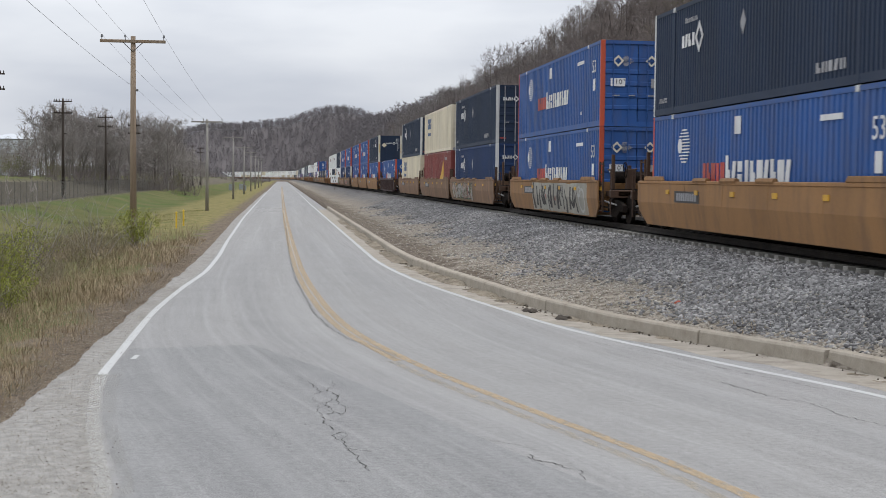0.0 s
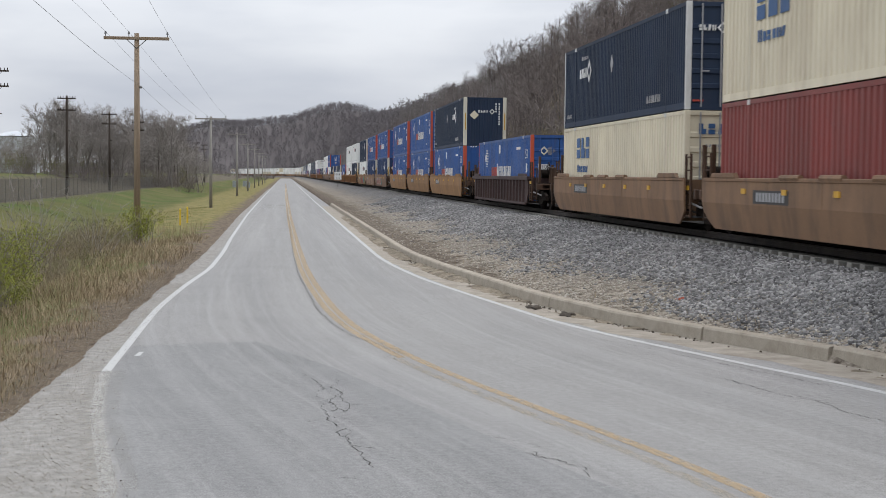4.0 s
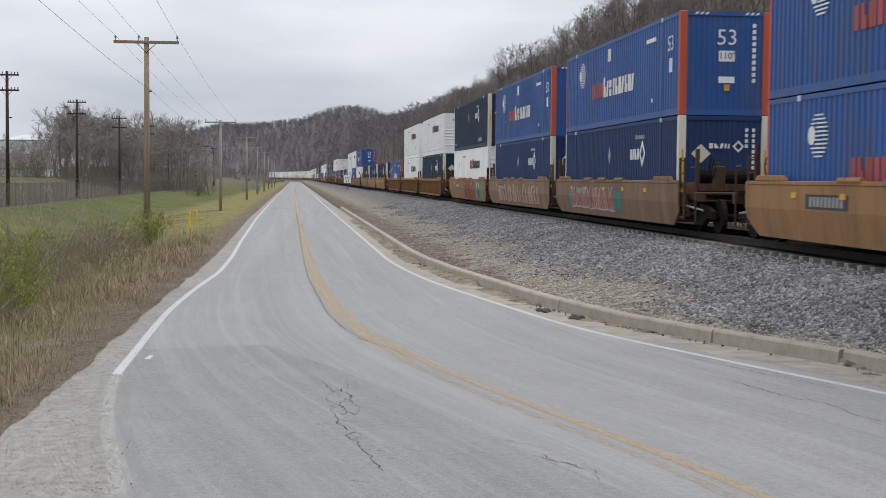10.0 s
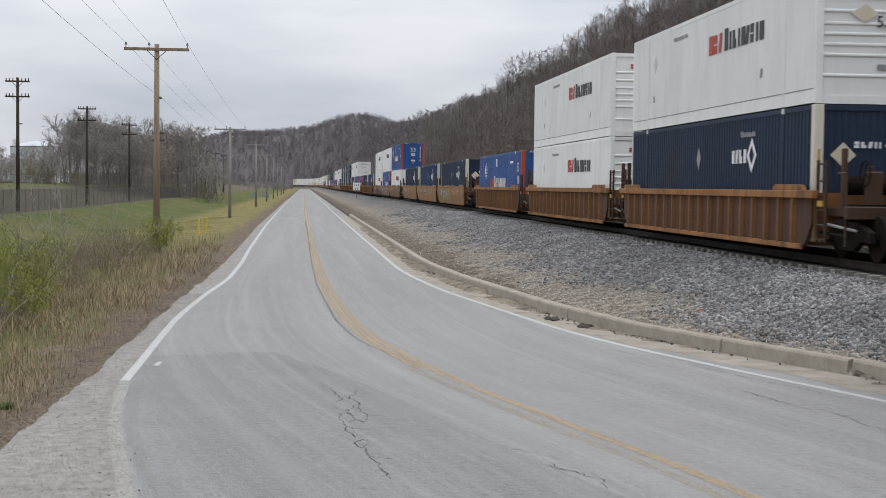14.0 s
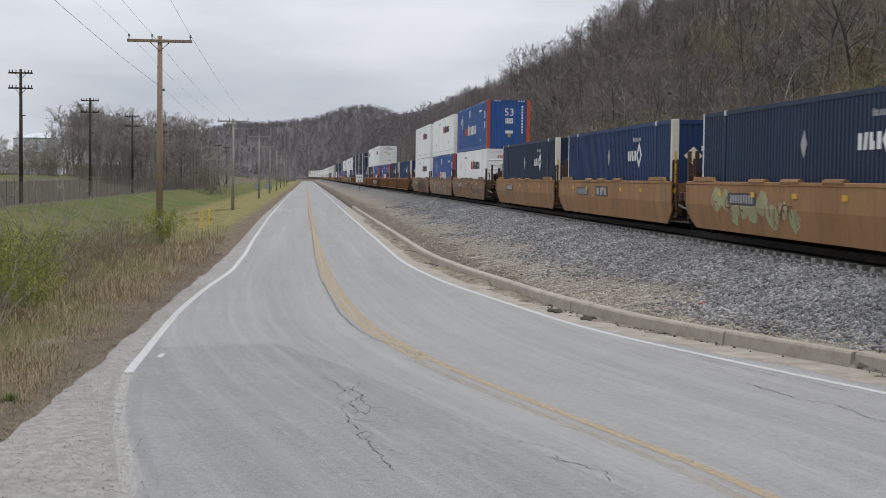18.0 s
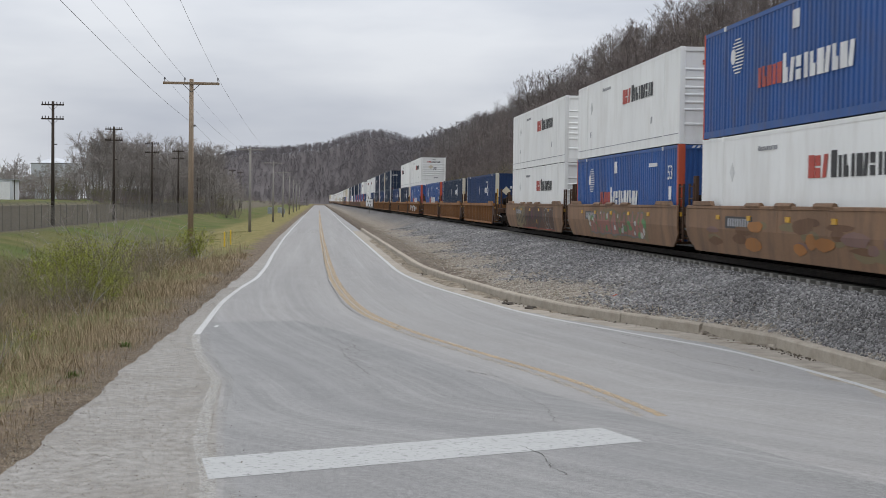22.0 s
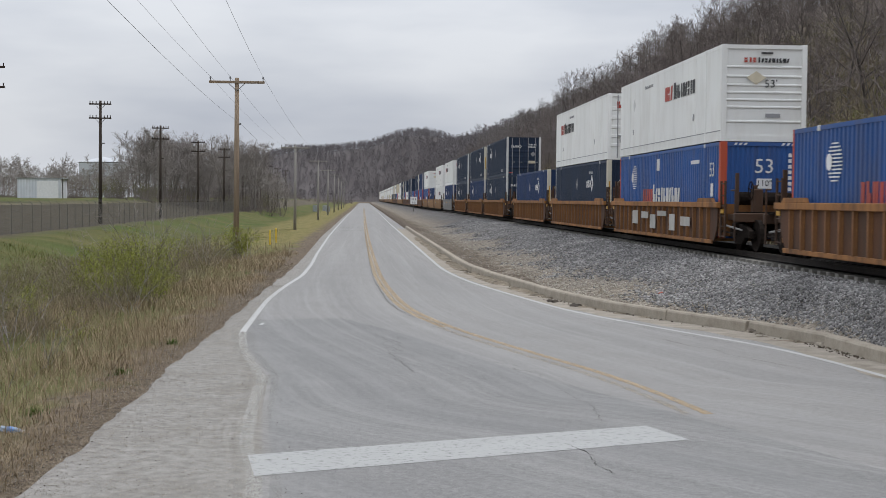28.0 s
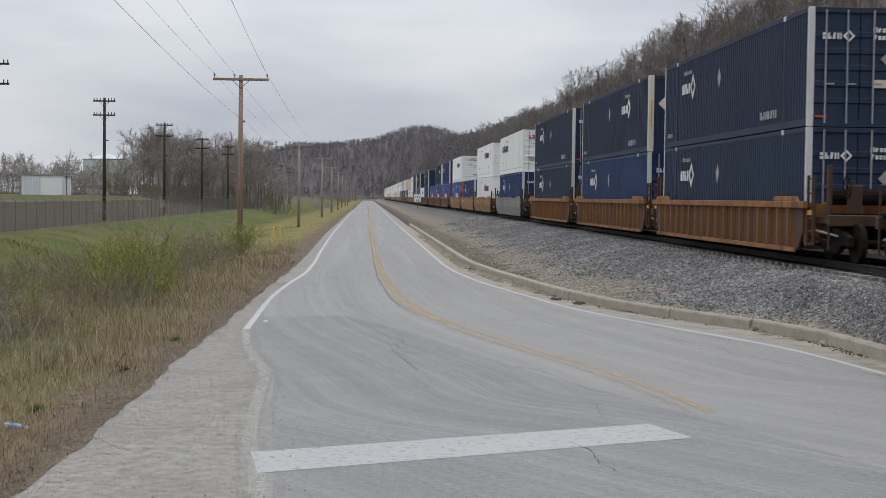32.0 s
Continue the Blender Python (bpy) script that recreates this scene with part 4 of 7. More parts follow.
                part("reflector", box(([], []), -1.1, -0.8, -0.003, 0.02, 0.22, 0.27), M["mark_red"], c)
                part("reflector", box(([], []), 0.75, 1.05, -0.003, 0.02, 0.22, 0.27), M["mark_red"], c)
            elif look_name == "blue":
                for x in (-0.6, 0.55):
                    part("logo", ring_diamond("end", x - 0.1, 2.2, 0.2), M["post_cream"], c)
                    g = ([], [])
                    for i in range(9):
                        d = 0.38 - 0.05 * abs(i - 4)
                        box(g, x + 0.02 + 0.02 * abs(i - 4), x + 0.06 + d, -0.004, 0.004, 2.03 + i * 0.04, 2.05 + i * 0.04)
                    part("logo_stripe", g, M["mark_grey"], c)
                part("plate", box(([], []), -0.95, -0.45, -0.004, 0.01, 1.35, 1.62), M["mark_white"], c)
                share("height_mark", TEXT110, c, pose(-0.7, -0.006, 1.49))
                part("plate", box(([], []), 0.45, 0.95, -0.004, 0.01, 1.3, 1.62), M["mark_grey"], c)
            else:
                part("lettering", glyphs("end", -0.9, 2.25, 0.3, 3, 0.26, 8, 0.32), M[k], c, "lettering shapes")
                part("number_mark", glyphs("end", -0.7, 1.9, 0.08, 9, 0.08, 9), M["mark_grey"], c)
                part("plate", box(([], []), 0.3, 0.75, -0.004, 0.02, 0.75, 1.1), M["mark_yellow"] if look_name == "white" else M["mark_grey"], c)
                part("plate", box(([], []), -0.75, -0.4, -0.004, 0.02, 0.75, 1.05), M["mark_grey"], c)
    else:
        g = ([], [])
        n = 14
        p = 2 * w / n
        line = []
        for i in range(n):
            x = -w + i * p
            line += [(x, 0.03), (x + 0.4 * p, 0.03), (x + 0.55 * p, 0.055), (x + 0.85 * p, 0.055)]
        line.append((w, 0.03))
        for x, y in line:
            g[0].extend([(x, y, 0.16), (x, y, TALL - 0.12)])
        for i in range(len(line) - 1):
            g[1].append((2 * i, 2 * i + 1, 2 * i + 3, 2 * i + 2))
        part("end_panel", g, panel, c)
        if near and look_name == "blue":
            share("size_mark", TEXT53, c, pose(0.05, 0.02, 2.15))
            part("plate", box(([], []), -0.18, 0.28, 0.016, 0.03, 1.5, 1.8), M["mark_white"], c)
            share("height_mark", TEXT110, c, pose(0.05, 0.012, 1.65))
            part("plate", box(([], []), -0.18, 0.28, 0.016, 0.03, 0.9, 1.08), M["mark_white"], c)
            part("plate", box(([], []), -0.02, 0.14, 0.016, 0.03, 0.68, 0.86), M["mark_yellow"], c)
            g = ([], [])
            for i in range(10):
                box(g, 0.78, 0.88, 0.016, 0.03, 2.45 - i * 0.17, 2.56 - i * 0.17)
            part("number_mark", g, M["mark_white"], c)
            g = ([], [])
            for x in (-0.9, -0.75, -0.6, 0.55, 0.7, 0.85):
                prism(g, [(x, TALL - 0.1), (x + 0.08, TALL - 0.1), (x + 0.13, TALL - 0.03), (x + 0.05, TALL - 0.03)], 1, -0.001, 0.01)
            part("hazard_stripe", g, M["mark_white"], c)
        elif near and look_name.startswith("navy"):
            part("lettering", glyphs("end", -0.42, 1.98, 0.14, 4, 0.15, 2, 0.26), M["mark_white"], c, "white lettering shapes")
            part("logo", ring_diamond("end", 0.42, 2.04, 0.17), M["mark_white"], c)
            part("placard_holder", prism(([], []), [(-0.93, 1.83), (-0.65, 2.1), (-0.37, 1.83), (-0.65, 1.57)], 1, 0.012, 0.03), M["cream"], c)
            g = ([], [])
            for i in range(9):
                box(g, 0.82, 0.9, 0.016, 0.03, 2.45 - i * 0.15, 2.55 - i * 0.15)
            for i in range(4):
                box(g, 0.62, 0.7, 0.016, 0.03, 2.45 - i * 0.15, 2.55 - i * 0.15)
            part("number_mark", g, M["mark_white"], c)
            for x in (-HALF + 0.08, HALF - 0.13):
                part("warning_label", box(([], []), x, x + 0.06, -0.004, 0.004, 0.95, 1.95), M["mark_yellow"], c)
    # long side markings
    if look_name == "blue":
        g = disc(([], []), -HALF, LONG - 2.72, 2.02, 0.2)
        part("logo", g, M["mark_white"], c, "white globe logo")
        g = ([], [])
        for i in range(11):
            d = math.sqrt(max(0.05, 1 - ((i - 5) / 5.6) ** 2))
            box(g, -HALF - 0.005, -HALF + 0.002, LONG - 3.1 - 0.5 * d, LONG - 3.1 + (0.5 * d if abs(i - 5) > 2 else 0.2), 1.57 + i * 0.085, 1.605 + i * 0.085)
        part("logo_stripe", g, M["mark_white"], c)
        part("lettering", glyphs("left", LONG - 4.75, 1.05, 0.5, 5, 0.36, 11, 0.36), M["mark_red"], c, "red lettering shapes")
        part("lettering", glyphs("left", LONG - 6.6, 1.02, 0.56, 10, 0.44, 12, 0.42), M["mark_white"], c, "white lettering shapes")
        if near:
            part("plate", box(([], []), -HALF - 0.005, -HALF + 0.002, 8.5, 8.95, 2.2, 2.62), M["mark_white"], c)
            part("plate", box(([], []), -HALF - 0.005, -HALF + 0.002, 2.6, 3.7, 2.3, 2.42), M["mark_white"], c)
            share("size_mark", TEXT_SIDE, c, pose(-HALF - 0.01, 0.95, 2.05))
            part("plate", box(([], []), -HALF - 0.008, -HALF + 0.002, 0.8, 1.1, 1.25, 1.65), M["mark_white"], c)
            part("plate", box(([], []), -HALF - 0.005, -HALF + 0.002, 2.9, 3.05, 0.5, 0.62), M["mark_white"], c)
    elif look_name.startswith("navy"):
        far_logo = end == "doors"
        y = LONG - 2.7 if far_logo else 5.6
        part("lettering", glyphs("left", y, 1.72, 0.34, 4, 0.30, 14, 0.3), M["mark_white"], c, "white lettering shapes")
        part("logo", ring_diamond("left", y - 1.55, 1.9, 0.36), M["mark_white"], c, "white diamond logo")
        if near:
            part("placard", prism(([], []), [(8.3, 1.9), (8.5, 2.2), (8.7, 1.9), (8.5, 1.6)], 0, -HALF - 0.005, -HALF + 0.002), M["mark_grey"], c)
            part("number_mark", glyphs("left", LONG - 3.0 if far_logo else 4.9, 2.35, 0.12, 7, 0.16, 15), M["mark_grey"], c)
            part("number_mark", glyphs("left", 4.0, 0.35, 0.22, 5, 0.3, 16), M["mark_grey"], c)
            part("number_mark", glyphs("left", LONG - 0.6, 0.35, 0.14, 4, 0.2, 17), M["mark_grey"], c)
    elif look_name == "white":
        part("lettering", glyphs("left", LONG - 8.4 if end == "plain" else LONG - 1.9, 1.70, 0.5, 3, 0.42, 20, 0.46), M["mark_red"], c, "red lettering shapes")
        part("lettering", glyphs("left", LONG - 9.75 if end == "plain" else LONG - 3.2, 1.70, 0.46, 9, 0.34, 21, 0.5), M["mark_black"], c, "black lettering shapes")
        if near:
            part("number_mark", glyphs("left", LONG - 4.9, 2.42, 0.1, 9, 0.16, 22), M["mark_grey"], c)
            part("number_mark", glyphs("left", 3.6, 0.8, 0.22, 1, 0.25, 23), M["mark_grey"], c)
            part("number_mark", glyphs("left", LONG - 2.6, 0.8, 0.2, 1, 0.25, 24), M["mark_grey"], c)
            part("placard", prism(([], []), [(LONG - 3.0, 1.95), (LONG - 2.8, 2.2), (LONG - 2.6, 1.95), (LONG - 2.8, 1.7)], 0, -HALF + 0.002, -HALF + 0.014), M["post_white"], c)
    elif look_name == "cream":
        part("lettering", glyphs("left", LONG - 2.4, 1.75, 0.75, 3, 0.75, 25, 0.4), M["mark_blue"], c, "blue lettering shapes")
        part("lettering", glyphs("left", LONG - 2.5, 1.25, 0.22, 6, 0.3, 26, 0.3), M["mark_blue"], c, "blue lettering shapes")
    elif look_name == "red":
        g = prism(([], []), [(3.9, 0.5), (6.2, 0.5), (6.2, 1.0), (5.0, 1.5), (3.9, 2.3), (3.7, 1.4)], 0, -HALF - 0.005, -HALF + 0.002)
        part("emblem", g, M["mark_yellow"], c, "faded yellow emblem")
        part("number_mark", glyphs("left", 3.2, 2.3, 0.2, 6, 0.2, 27), M["mark_grey"], c)
    for o in c.children:
        if o.name.split('.')[0] in ('number_mark', 'lettering', 'logo_stripe', 'hazard_stripe', 'panel_seam', 'height_mark'):
            o['kind'] = 'stuff'
    return c


def add_truck(parent, y, near=True):
    """A two-axle truck under a wagon's end, at y along it."""
    tr = part("truck", box(([], []), -0.45, 0.45, y - 0.2, y + 0.2, 0.45, 0.78), M["truck"], parent, "dark dirty steel bogie")
    for sx in (-1, 1):
        x = sx * 1.0
        part("side_frame", prism(([], []), [(y - 1.15, 0.38), (y - 1.15, 0.6), (y - 0.5, 0.78), (y + 0.5, 0.78), (y + 1.15, 0.6), (y + 1.15, 0.38), (y + 0.7, 0.4), (y + 0.35, 0.2), (y - 0.35, 0.2), (y - 0.7, 0.4)], 0, x - 0.07, x + 0.07), M["truck"], tr, bevel=0.015)
    for dy in (-0.89, 0.89):
        part("axle", tube(([], []), (-1.0, y + dy, 0.46), (1.0, y + dy, 0.46), 0.07, 0.07, 8), M["truck"], tr)
        for sx in (-1, 1):
            x = sx * 0.75
            g = tube(([], []), (x - 0.065, y + dy, 0.46), (x + 0.065, y + dy, 0.46), 0.46, 0.46, 20)
            tube(g, (x - 0.11, y + dy, 0.46), (x + 0.11, y + dy, 0.46), 0.14, 0.12, 10)
            part("wheel", g, M["truck"], tr, bevel=0.01)
    return tr


WELL_LABEL = {"well_tan": "orange-tan", "well_brown": "weathered brown", "well_rust": "rusty orange", "well_maroon": "dark maroon", "well_grey": "dusty grey"}
FLOOR, WTOP = 0.33, 1.41


def well_car(colour, ribbed, ends, near=True):
    """One well of a wagon. Heights count from the rail's top. ends: which ends stand on a truck of their own ('n', 'f', 'nf' or '')."""
    m = M[colour]
    w = new("well_car")
    tagged(w, WELL_LABEL[colour] + (" ribbed" if ribbed else " smooth-sided") + " steel container well wagon on the track", "well car", "wagons of the train")
    X = 1.52
    y0, y1 = -0.35, LONG + 0.35
    part("floor", box(([], []), -1.3, 1.3, 0.2, LONG - 0.2, 0.24, FLOOR - 0.004), m, w)
    for sx in (-1, 1):
        a, b = (sx * X, sx * (X - 0.05)) if sx > 0 else (-X, -X + 0.05)
        lo, hi = min(a, b), max(a, b)
        if ribbed:
            prof = [(y0, WTOP - 0.12), (y0, 0.7), (y0 + 0.4, 0.22), (y1 - 0.4, 0.22), (y1, 0.7), (y1, WTOP - 0.12)]
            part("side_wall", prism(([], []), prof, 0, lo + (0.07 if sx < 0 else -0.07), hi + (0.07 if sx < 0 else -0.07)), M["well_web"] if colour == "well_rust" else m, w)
            part("top_chord", box(([], []), lo - 0.04, hi + 0.04, y0 - 0.3, y1 + 0.3, WTOP - 0.17, WTOP), m, w, bevel=0.015)
            part("bottom_chord", box(([], []), lo, hi, y0 + 0.4, y1 - 0.4, 0.16, 0.28), m, w, bevel=0.01)
            if near and sx < 0:
                st = None
                for i in range(18):
                    y = y0 + 0.95 + i * (y1 - y0 - 1.9) / 17
                    if st is None:
                        st = mesh_of("stake", prism(([], []), [(-0.075, -X + 0.07), (-0.05, -X - 0.02), (0.05, -X - 0.02), (0.075, -X + 0.07)], 2, 0.27, WTOP - 0.16), m)
                        for vv in st.vertices:
                            vv.co = (vv.co.y, vv.co.x, vv.co.z)
                        st.flip_normals()
                    share("stake", st, w, pose(0, y, 0))
        else:
            levels = ((WTOP - 0.02, y0 - 0.42, y1 + 0.42), (CREASE, y0 - 0.42, y1 + 0.42), (0.56, y0 - 0.38, y1 + 0.38), (0.36, y0 - 0.08, y1 + 0.08), (0.16, y0 + 0.32, y1 - 0.32))
            g = ([], [])
            for inner in (0.0, 0.05):
                for z, ya, yb in levels:
                    x = -skin(z) * sx - sx * inner
                    g[0].extend([(x, ya, z), (x, yb, z)])
            k = len(levels)
            for i in range(k - 1):
                g[1].append((2 * i, 2 * i + 1, 2 * i + 3, 2 * i + 2))
                g[1].append((2 * k + 2 * i, 2 * k + 2 * i + 2, 2 * k + 2 * i + 3, 2 * k + 2 * i + 1))
                g[1].append((2 * i, 2 * i + 2, 2 * k + 2 * i + 2, 2 * k + 2 * i))
                g[1].append((2 * i + 1, 2 * k + 2 * i + 1, 2 * k + 2 * i + 3, 2 * i + 3))
            g[1].append((0, 2 * k, 2 * k + 1, 1))
            g[1].append((2 * k - 2, 2 * k - 1, 4 * k - 1, 4 * k - 2))
            wall = part("side_wall", g, m, w)
            if near and sx < 0:
                for y in (2.9, 6.0, 9.1, 12.2):
                    part("weld_seam", box(([], []), -1.526, -1.515, y - 0.012, y + 0.012, CREASE, WTOP - 0.1), m, wall)
                for k2, y in enumerate((5.6, 8.1, 10.3)):
                    part("lift_tab", tube(([], []), (-1.5, y, WTOP + 0.005), (-1.5, y + 1.1, WTOP + 0.005), 0.07, 0.07, 8), m, wall)
            part("top_chord", box(([], []), lo - 0.02, hi + 0.02, y0 - 0.3, y1 + 0.3, WTOP - 0.09, WTOP), m, w, bevel=0.015)
        if near:
            for y in (0.9, LONG - 0.9):
                part("guide_bracket", prism(([], []), [(y - 0.95, WTOP), (y + 0.95, WTOP), (y + 0.8, WTOP + 0.12), (y - 0.8, WTOP + 0.12)], 0, lo - 0.03, hi + 0.03), m, w, bevel=0.01)
    if near:
        for y in (2.6, 5.4, 8.2, 11.0, 13.6):
            part("side_reflector", box(([], []), -X - 0.035 if ribbed else -X - 0.025, -X, y, y + 0.28, WTOP - 0.15 if ribbed else 1.05, WTOP - 0.04 if ribbed else 1.17), M["mark_yellow"], w)
        if not ribbed:
            part("number_board", box(([], []), -X - 0.006, -X + 0.01, 10.9, 13.1, 0.84, 1.14), M["mark_black"], w)
            g = ([], [])
            for i in range(9):
                box(g, -X - 0.01, -X, 12.75 - i * 0.2, 12.89 - i * 0.2, 0.89, 1.09)
            part("number_mark", g, M["mark_grey"], w)
    for key, ye, s in (("n", y0, -1), ("f", y1, 1)):
        own = key in ends
        reach = 1.75 if own else 1.05
        ya, yb = sorted((ye, ye + s * reach))
        part("end_platform", prism(([], []), [(-1.15, 0.88), (1.15, 0.88), (1.15, 1.06), (-1.15, 1.06)], 1, ya, yb), M["well_end"], w, bevel=0.02)
        part("end_bulkhead", box(([], []), -1.4, 1.4, ye - 0.04, ye + 0.04, 0.4, WTOP - 0.05), m, w)
        if near:
            part("end_sill", box(([], []), -1.4, 1.4, *sorted((ye + s * (reach - 0.16), ye + s * reach)), 0.84, 1.1), M["well_end"], w, bevel=0.02)
            for x in (-1.38, 1.3):
                g = ([], [])
                for dy in (0.15, 0.6):
                    tube(g, (x, ye + s * dy, 0.35), (x, ye + s * dy, WTOP + 0.62), 0.035, 0.035, 6)
                for z in (0.4, 0.7, 1.0, 1.3, 1.6, 1.95):
                    tube(g, (x, ye + s * 0.15, z), (x, ye + s * 0.6, z), 0.02, 0.02, 5)
                part("ladder", g, M["well_end"], w)
            for x in (-1.1, -0.55, 0.6):
                part("end_post", box(([], []), x - 0.05, x + 0.05, *sorted((ye + s * 0.78, ye + s * 0.9)), 1.0, WTOP + (0.85 if x < -1 else 0.5)), M["well_end"], w, bevel=0.01)
            part("air_reservoir", tube(([], []), (-0.95, ye + s * 0.45, 1.52), (0.6, ye + s * 0.45, 1.52), 0.2, 0.2, 12), M["truck"], w)
            part("brake_pipe", tube(([], []), (-1.25, ye + s * 0.3, 0.72), (-1.2, ye + s * reach, 0.62), 0.035, 0.03, 6), M["pipe_grey"], w)
            part("brake_pipe", tube(([], []), (-1.3, ye + s * 0.1, 0.55), (-1.3, ye + s * (reach - 0.2), 0.5), 0.03, 0.03, 6), M["truck"], w)
            part("brake_cylinder", tube(([], []), (-1.05, ye + s * 0.6, 0.72), (-1.05, ye + s * 1.0, 0.72), 0.13, 0.13, 10), M["truck"], w)
            part("end_reflector", box(([], []), -1.42, -1.39, *sorted((ye + s * 0.22, ye + s * 0.5)), 1.08, 1.2), M["mark_yellow"], w)
            if own:
                g = ([], [])
                cy, cz, q = ye + s * 1.05, 1.75, 14
                for i in range(q):
                    a0, a1 = 2 * math.pi * i / q, 2 * math.pi * (i + 1) / q
                    tube(g, (-0.75, cy + 0.26 * math.cos(a0), cz + 0.26 * math.sin(a0)), (-0.75, cy + 0.26 * math.cos(a1), cz + 0.26 * math.sin(a1)), 0.018, 0.018, 5)
                for i in range(4):
                    a0 = math.pi / 2 * i + 0.4
                    tube(g, (-0.75, cy, cz), (-0.75, cy + 0.26 * math.cos(a0), cz + 0.26 * math.sin(a0)), 0.014, 0.014, 5)
                part("brake_wheel", g, M["truck"], w)
                part("brake_stand", box(([], []), -0.72, -0.42, cy - 0.13, cy + 0.13, 1.05, 1.8), M["well_end"], w, bevel=0.03)
                part("cross_over_board", box(([], []), -1.3, 1.3, ye + s * 1.45 - 0.2, ye + s * 1.45 + 0.2, 1.10, 1.14), M["truck"], w)
                part("grab_iron", tube(([], []), (-1.36, ye + s * 1.6, 0.3), (-1.36, ye + s * 1.6, 1.75), 0.025, 0.025, 6), M["well_end"], w)
                part("grab_iron", tube(([], []), (-1.36, ye + s * 1.2, 1.75), (-1.36, ye + s * 1.6, 1.75), 0.025, 0.025, 6), M["well_end"], w)
        if own:
            add_truck(w, ye + s * 0.95, near)
            part("coupler", box(([], []), -0.12, 0.12, *sorted((ye + s * 1.7, ye + s * 3.2)), 0.72, 0.95), M["truck"], w, bevel=0.03)
        elif key == "n":
            add_truck(w, ye - 1.22, near)
    for o in w.children:
        if o.name.split('.')[0] in ('ladder', 'number_mark'):
            o['kind'] = 'stuff'
    return w


def skin(z):
    """How far out a smooth wagon's side stands at height z: upright above its crease, leaning in below it."""
    return -1.52 + 0.11 * max(0.0, CREASE - z) / (CREASE - 0.16)


def half(pts, above):
    """The part of an outline above or below the crease."""
    out = []
    for p, q in zip(pts, pts[1:] + pts[:1]):
        ip, iq = (p[1] >= CREASE) == above, (q[1] >= CREASE) == above
        if ip:
            out.append(p)
        if ip != iq and p[1] != q[1]:
            t = (CREASE - p[1]) / (q[1] - p[1])
            out.append((p[0] + (q[0] - p[0]) * t, CREASE))
    return out


def spray(parent, shapes, key, layer):
    """Sprayed paint on a smooth wagon's side, one coat over the other."""
    v, f = [], []
    for j, pts in enumerate(shapes):
        pts = [(y, min(max(z, 0.19), 1.30)) for y, z in pts]
        for above in (True, False):
            h = half(pts, above)
            if len(h) > 2:
                f.append(tuple(range(len(v), len(v) + len(h))))
                v += [(skin(z) - 0.003 - 0.003 * layer - 0.0004 * (j % 5), y, z) for y, z in h]
    me = bpy.data.meshes.new("graffiti")
    me.from_pydata(v, [], f)
    me.materials.append(M[key])
    tagged(part("graffiti", me, M[key], parent, "spray-painted graffiti shapes"), kind="stuff")


def band(rnd, y0, y1, z0, z1, rag=0.12):
    n = max(6, int((y1 - y0) / 0.7))
    lo = [(y0 + (y1 - y0) * i / n + rnd.uniform(-0.1, 0.1), z0 + rnd.uniform(-rag, rag)) for i in range(n + 1)]
    hi = [(y0 + (y1 - y0) * i / n + rnd.uniform(-0.1, 0.1), z1 + rnd.uniform(-rag, rag)) for i in range(n + 1)]
    return [[lo[i], lo[i + 1], hi[i + 1], hi[i]] for i in range(n)]


def wedge(rnd, y, z, w, h):
    """A tall bent sliver, wide at one end."""
    s, k = rnd.uniform(-0.35, 0.35) * h, rnd.uniform(-0.2, 0.2)
    t = w * rnd.uniform(0.1, 0.7)
    return [[(y - w / 2, z - h / 2), (y + w / 2, z - h / 2), (y + w * 0.45 + k, z), (y - w * 0.3 + k, z)], [(y - w * 0.3 + k, z), (y + w * 0.45 + k, z), (y + t / 2 + s, z + h / 2), (y - t / 2 + s, z + h / 2)]]


def loop(rnd, y, z, ry, rz, t, part_of=1.0):
    n = 14
    m = int(n * part_of)
    a0 = rnd.uniform(0, 6.28)
    pts = []
    for i in range(m):
        a, b = a0 + 6.283 * i / n, a0 + 6.283 * (i + 1) / n
        pts.append([(y + ry * math.cos(a), z + rz * math.sin(a)), (y + ry * math.cos(b), z + rz * math.sin(b)), (y + (ry - t) * math.cos(b), z + (rz - t) * math.sin(b)), (y + (ry - t) * math.cos(a), z + (rz - t) * math.sin(a))])
    return pts


def blot(rnd, y, z, ry, rz, n=9):
    return [[(y + ry * rnd.uniform(0.75, 1.15) * math.cos(6.283 * i / n), z + rz * rnd.uniform(0.75, 1.15) * math.sin(6.283 * i / n)) for i in range(n)]]


def letters(rnd, parent, y0, y1, n, fill, line, layer, z=0.75, high=0.98, fat=0.5):
    """A throw-up of n fat slanted shapes with a darker outline."""
    adv = (y1 - y0) / n
    outer, inner = [], []
    for i in range(n):
        y = y0 + (i + 0.5) * adv
        for k in range(2):
            st = rnd.getstate()
            yy, h = y + (k - 0.5) * adv * 0.45, high * rnd.uniform(0.85, 1.0)
            inner += wedge(rnd, yy, z, adv * fat, h)
            rnd.setstate(st)
            yy, h = y + (k - 0.5) * adv * 0.45, high * rnd.uniform(0.85, 1.0)
            outer += wedge(rnd, yy, z, adv * fat + 0.14, h + 0.1)
        if rnd.random() < 0.6:
            inner += [[(y - adv * 0.4, z - 0.1), (y + adv * 0.4, z - 0.05), (y + adv * 0.4, z + 0.12), (y - adv * 0.4, z + 0.08)]]
    spray(parent, outer, line, layer)
    spray(parent, inner, fill, layer + 1)


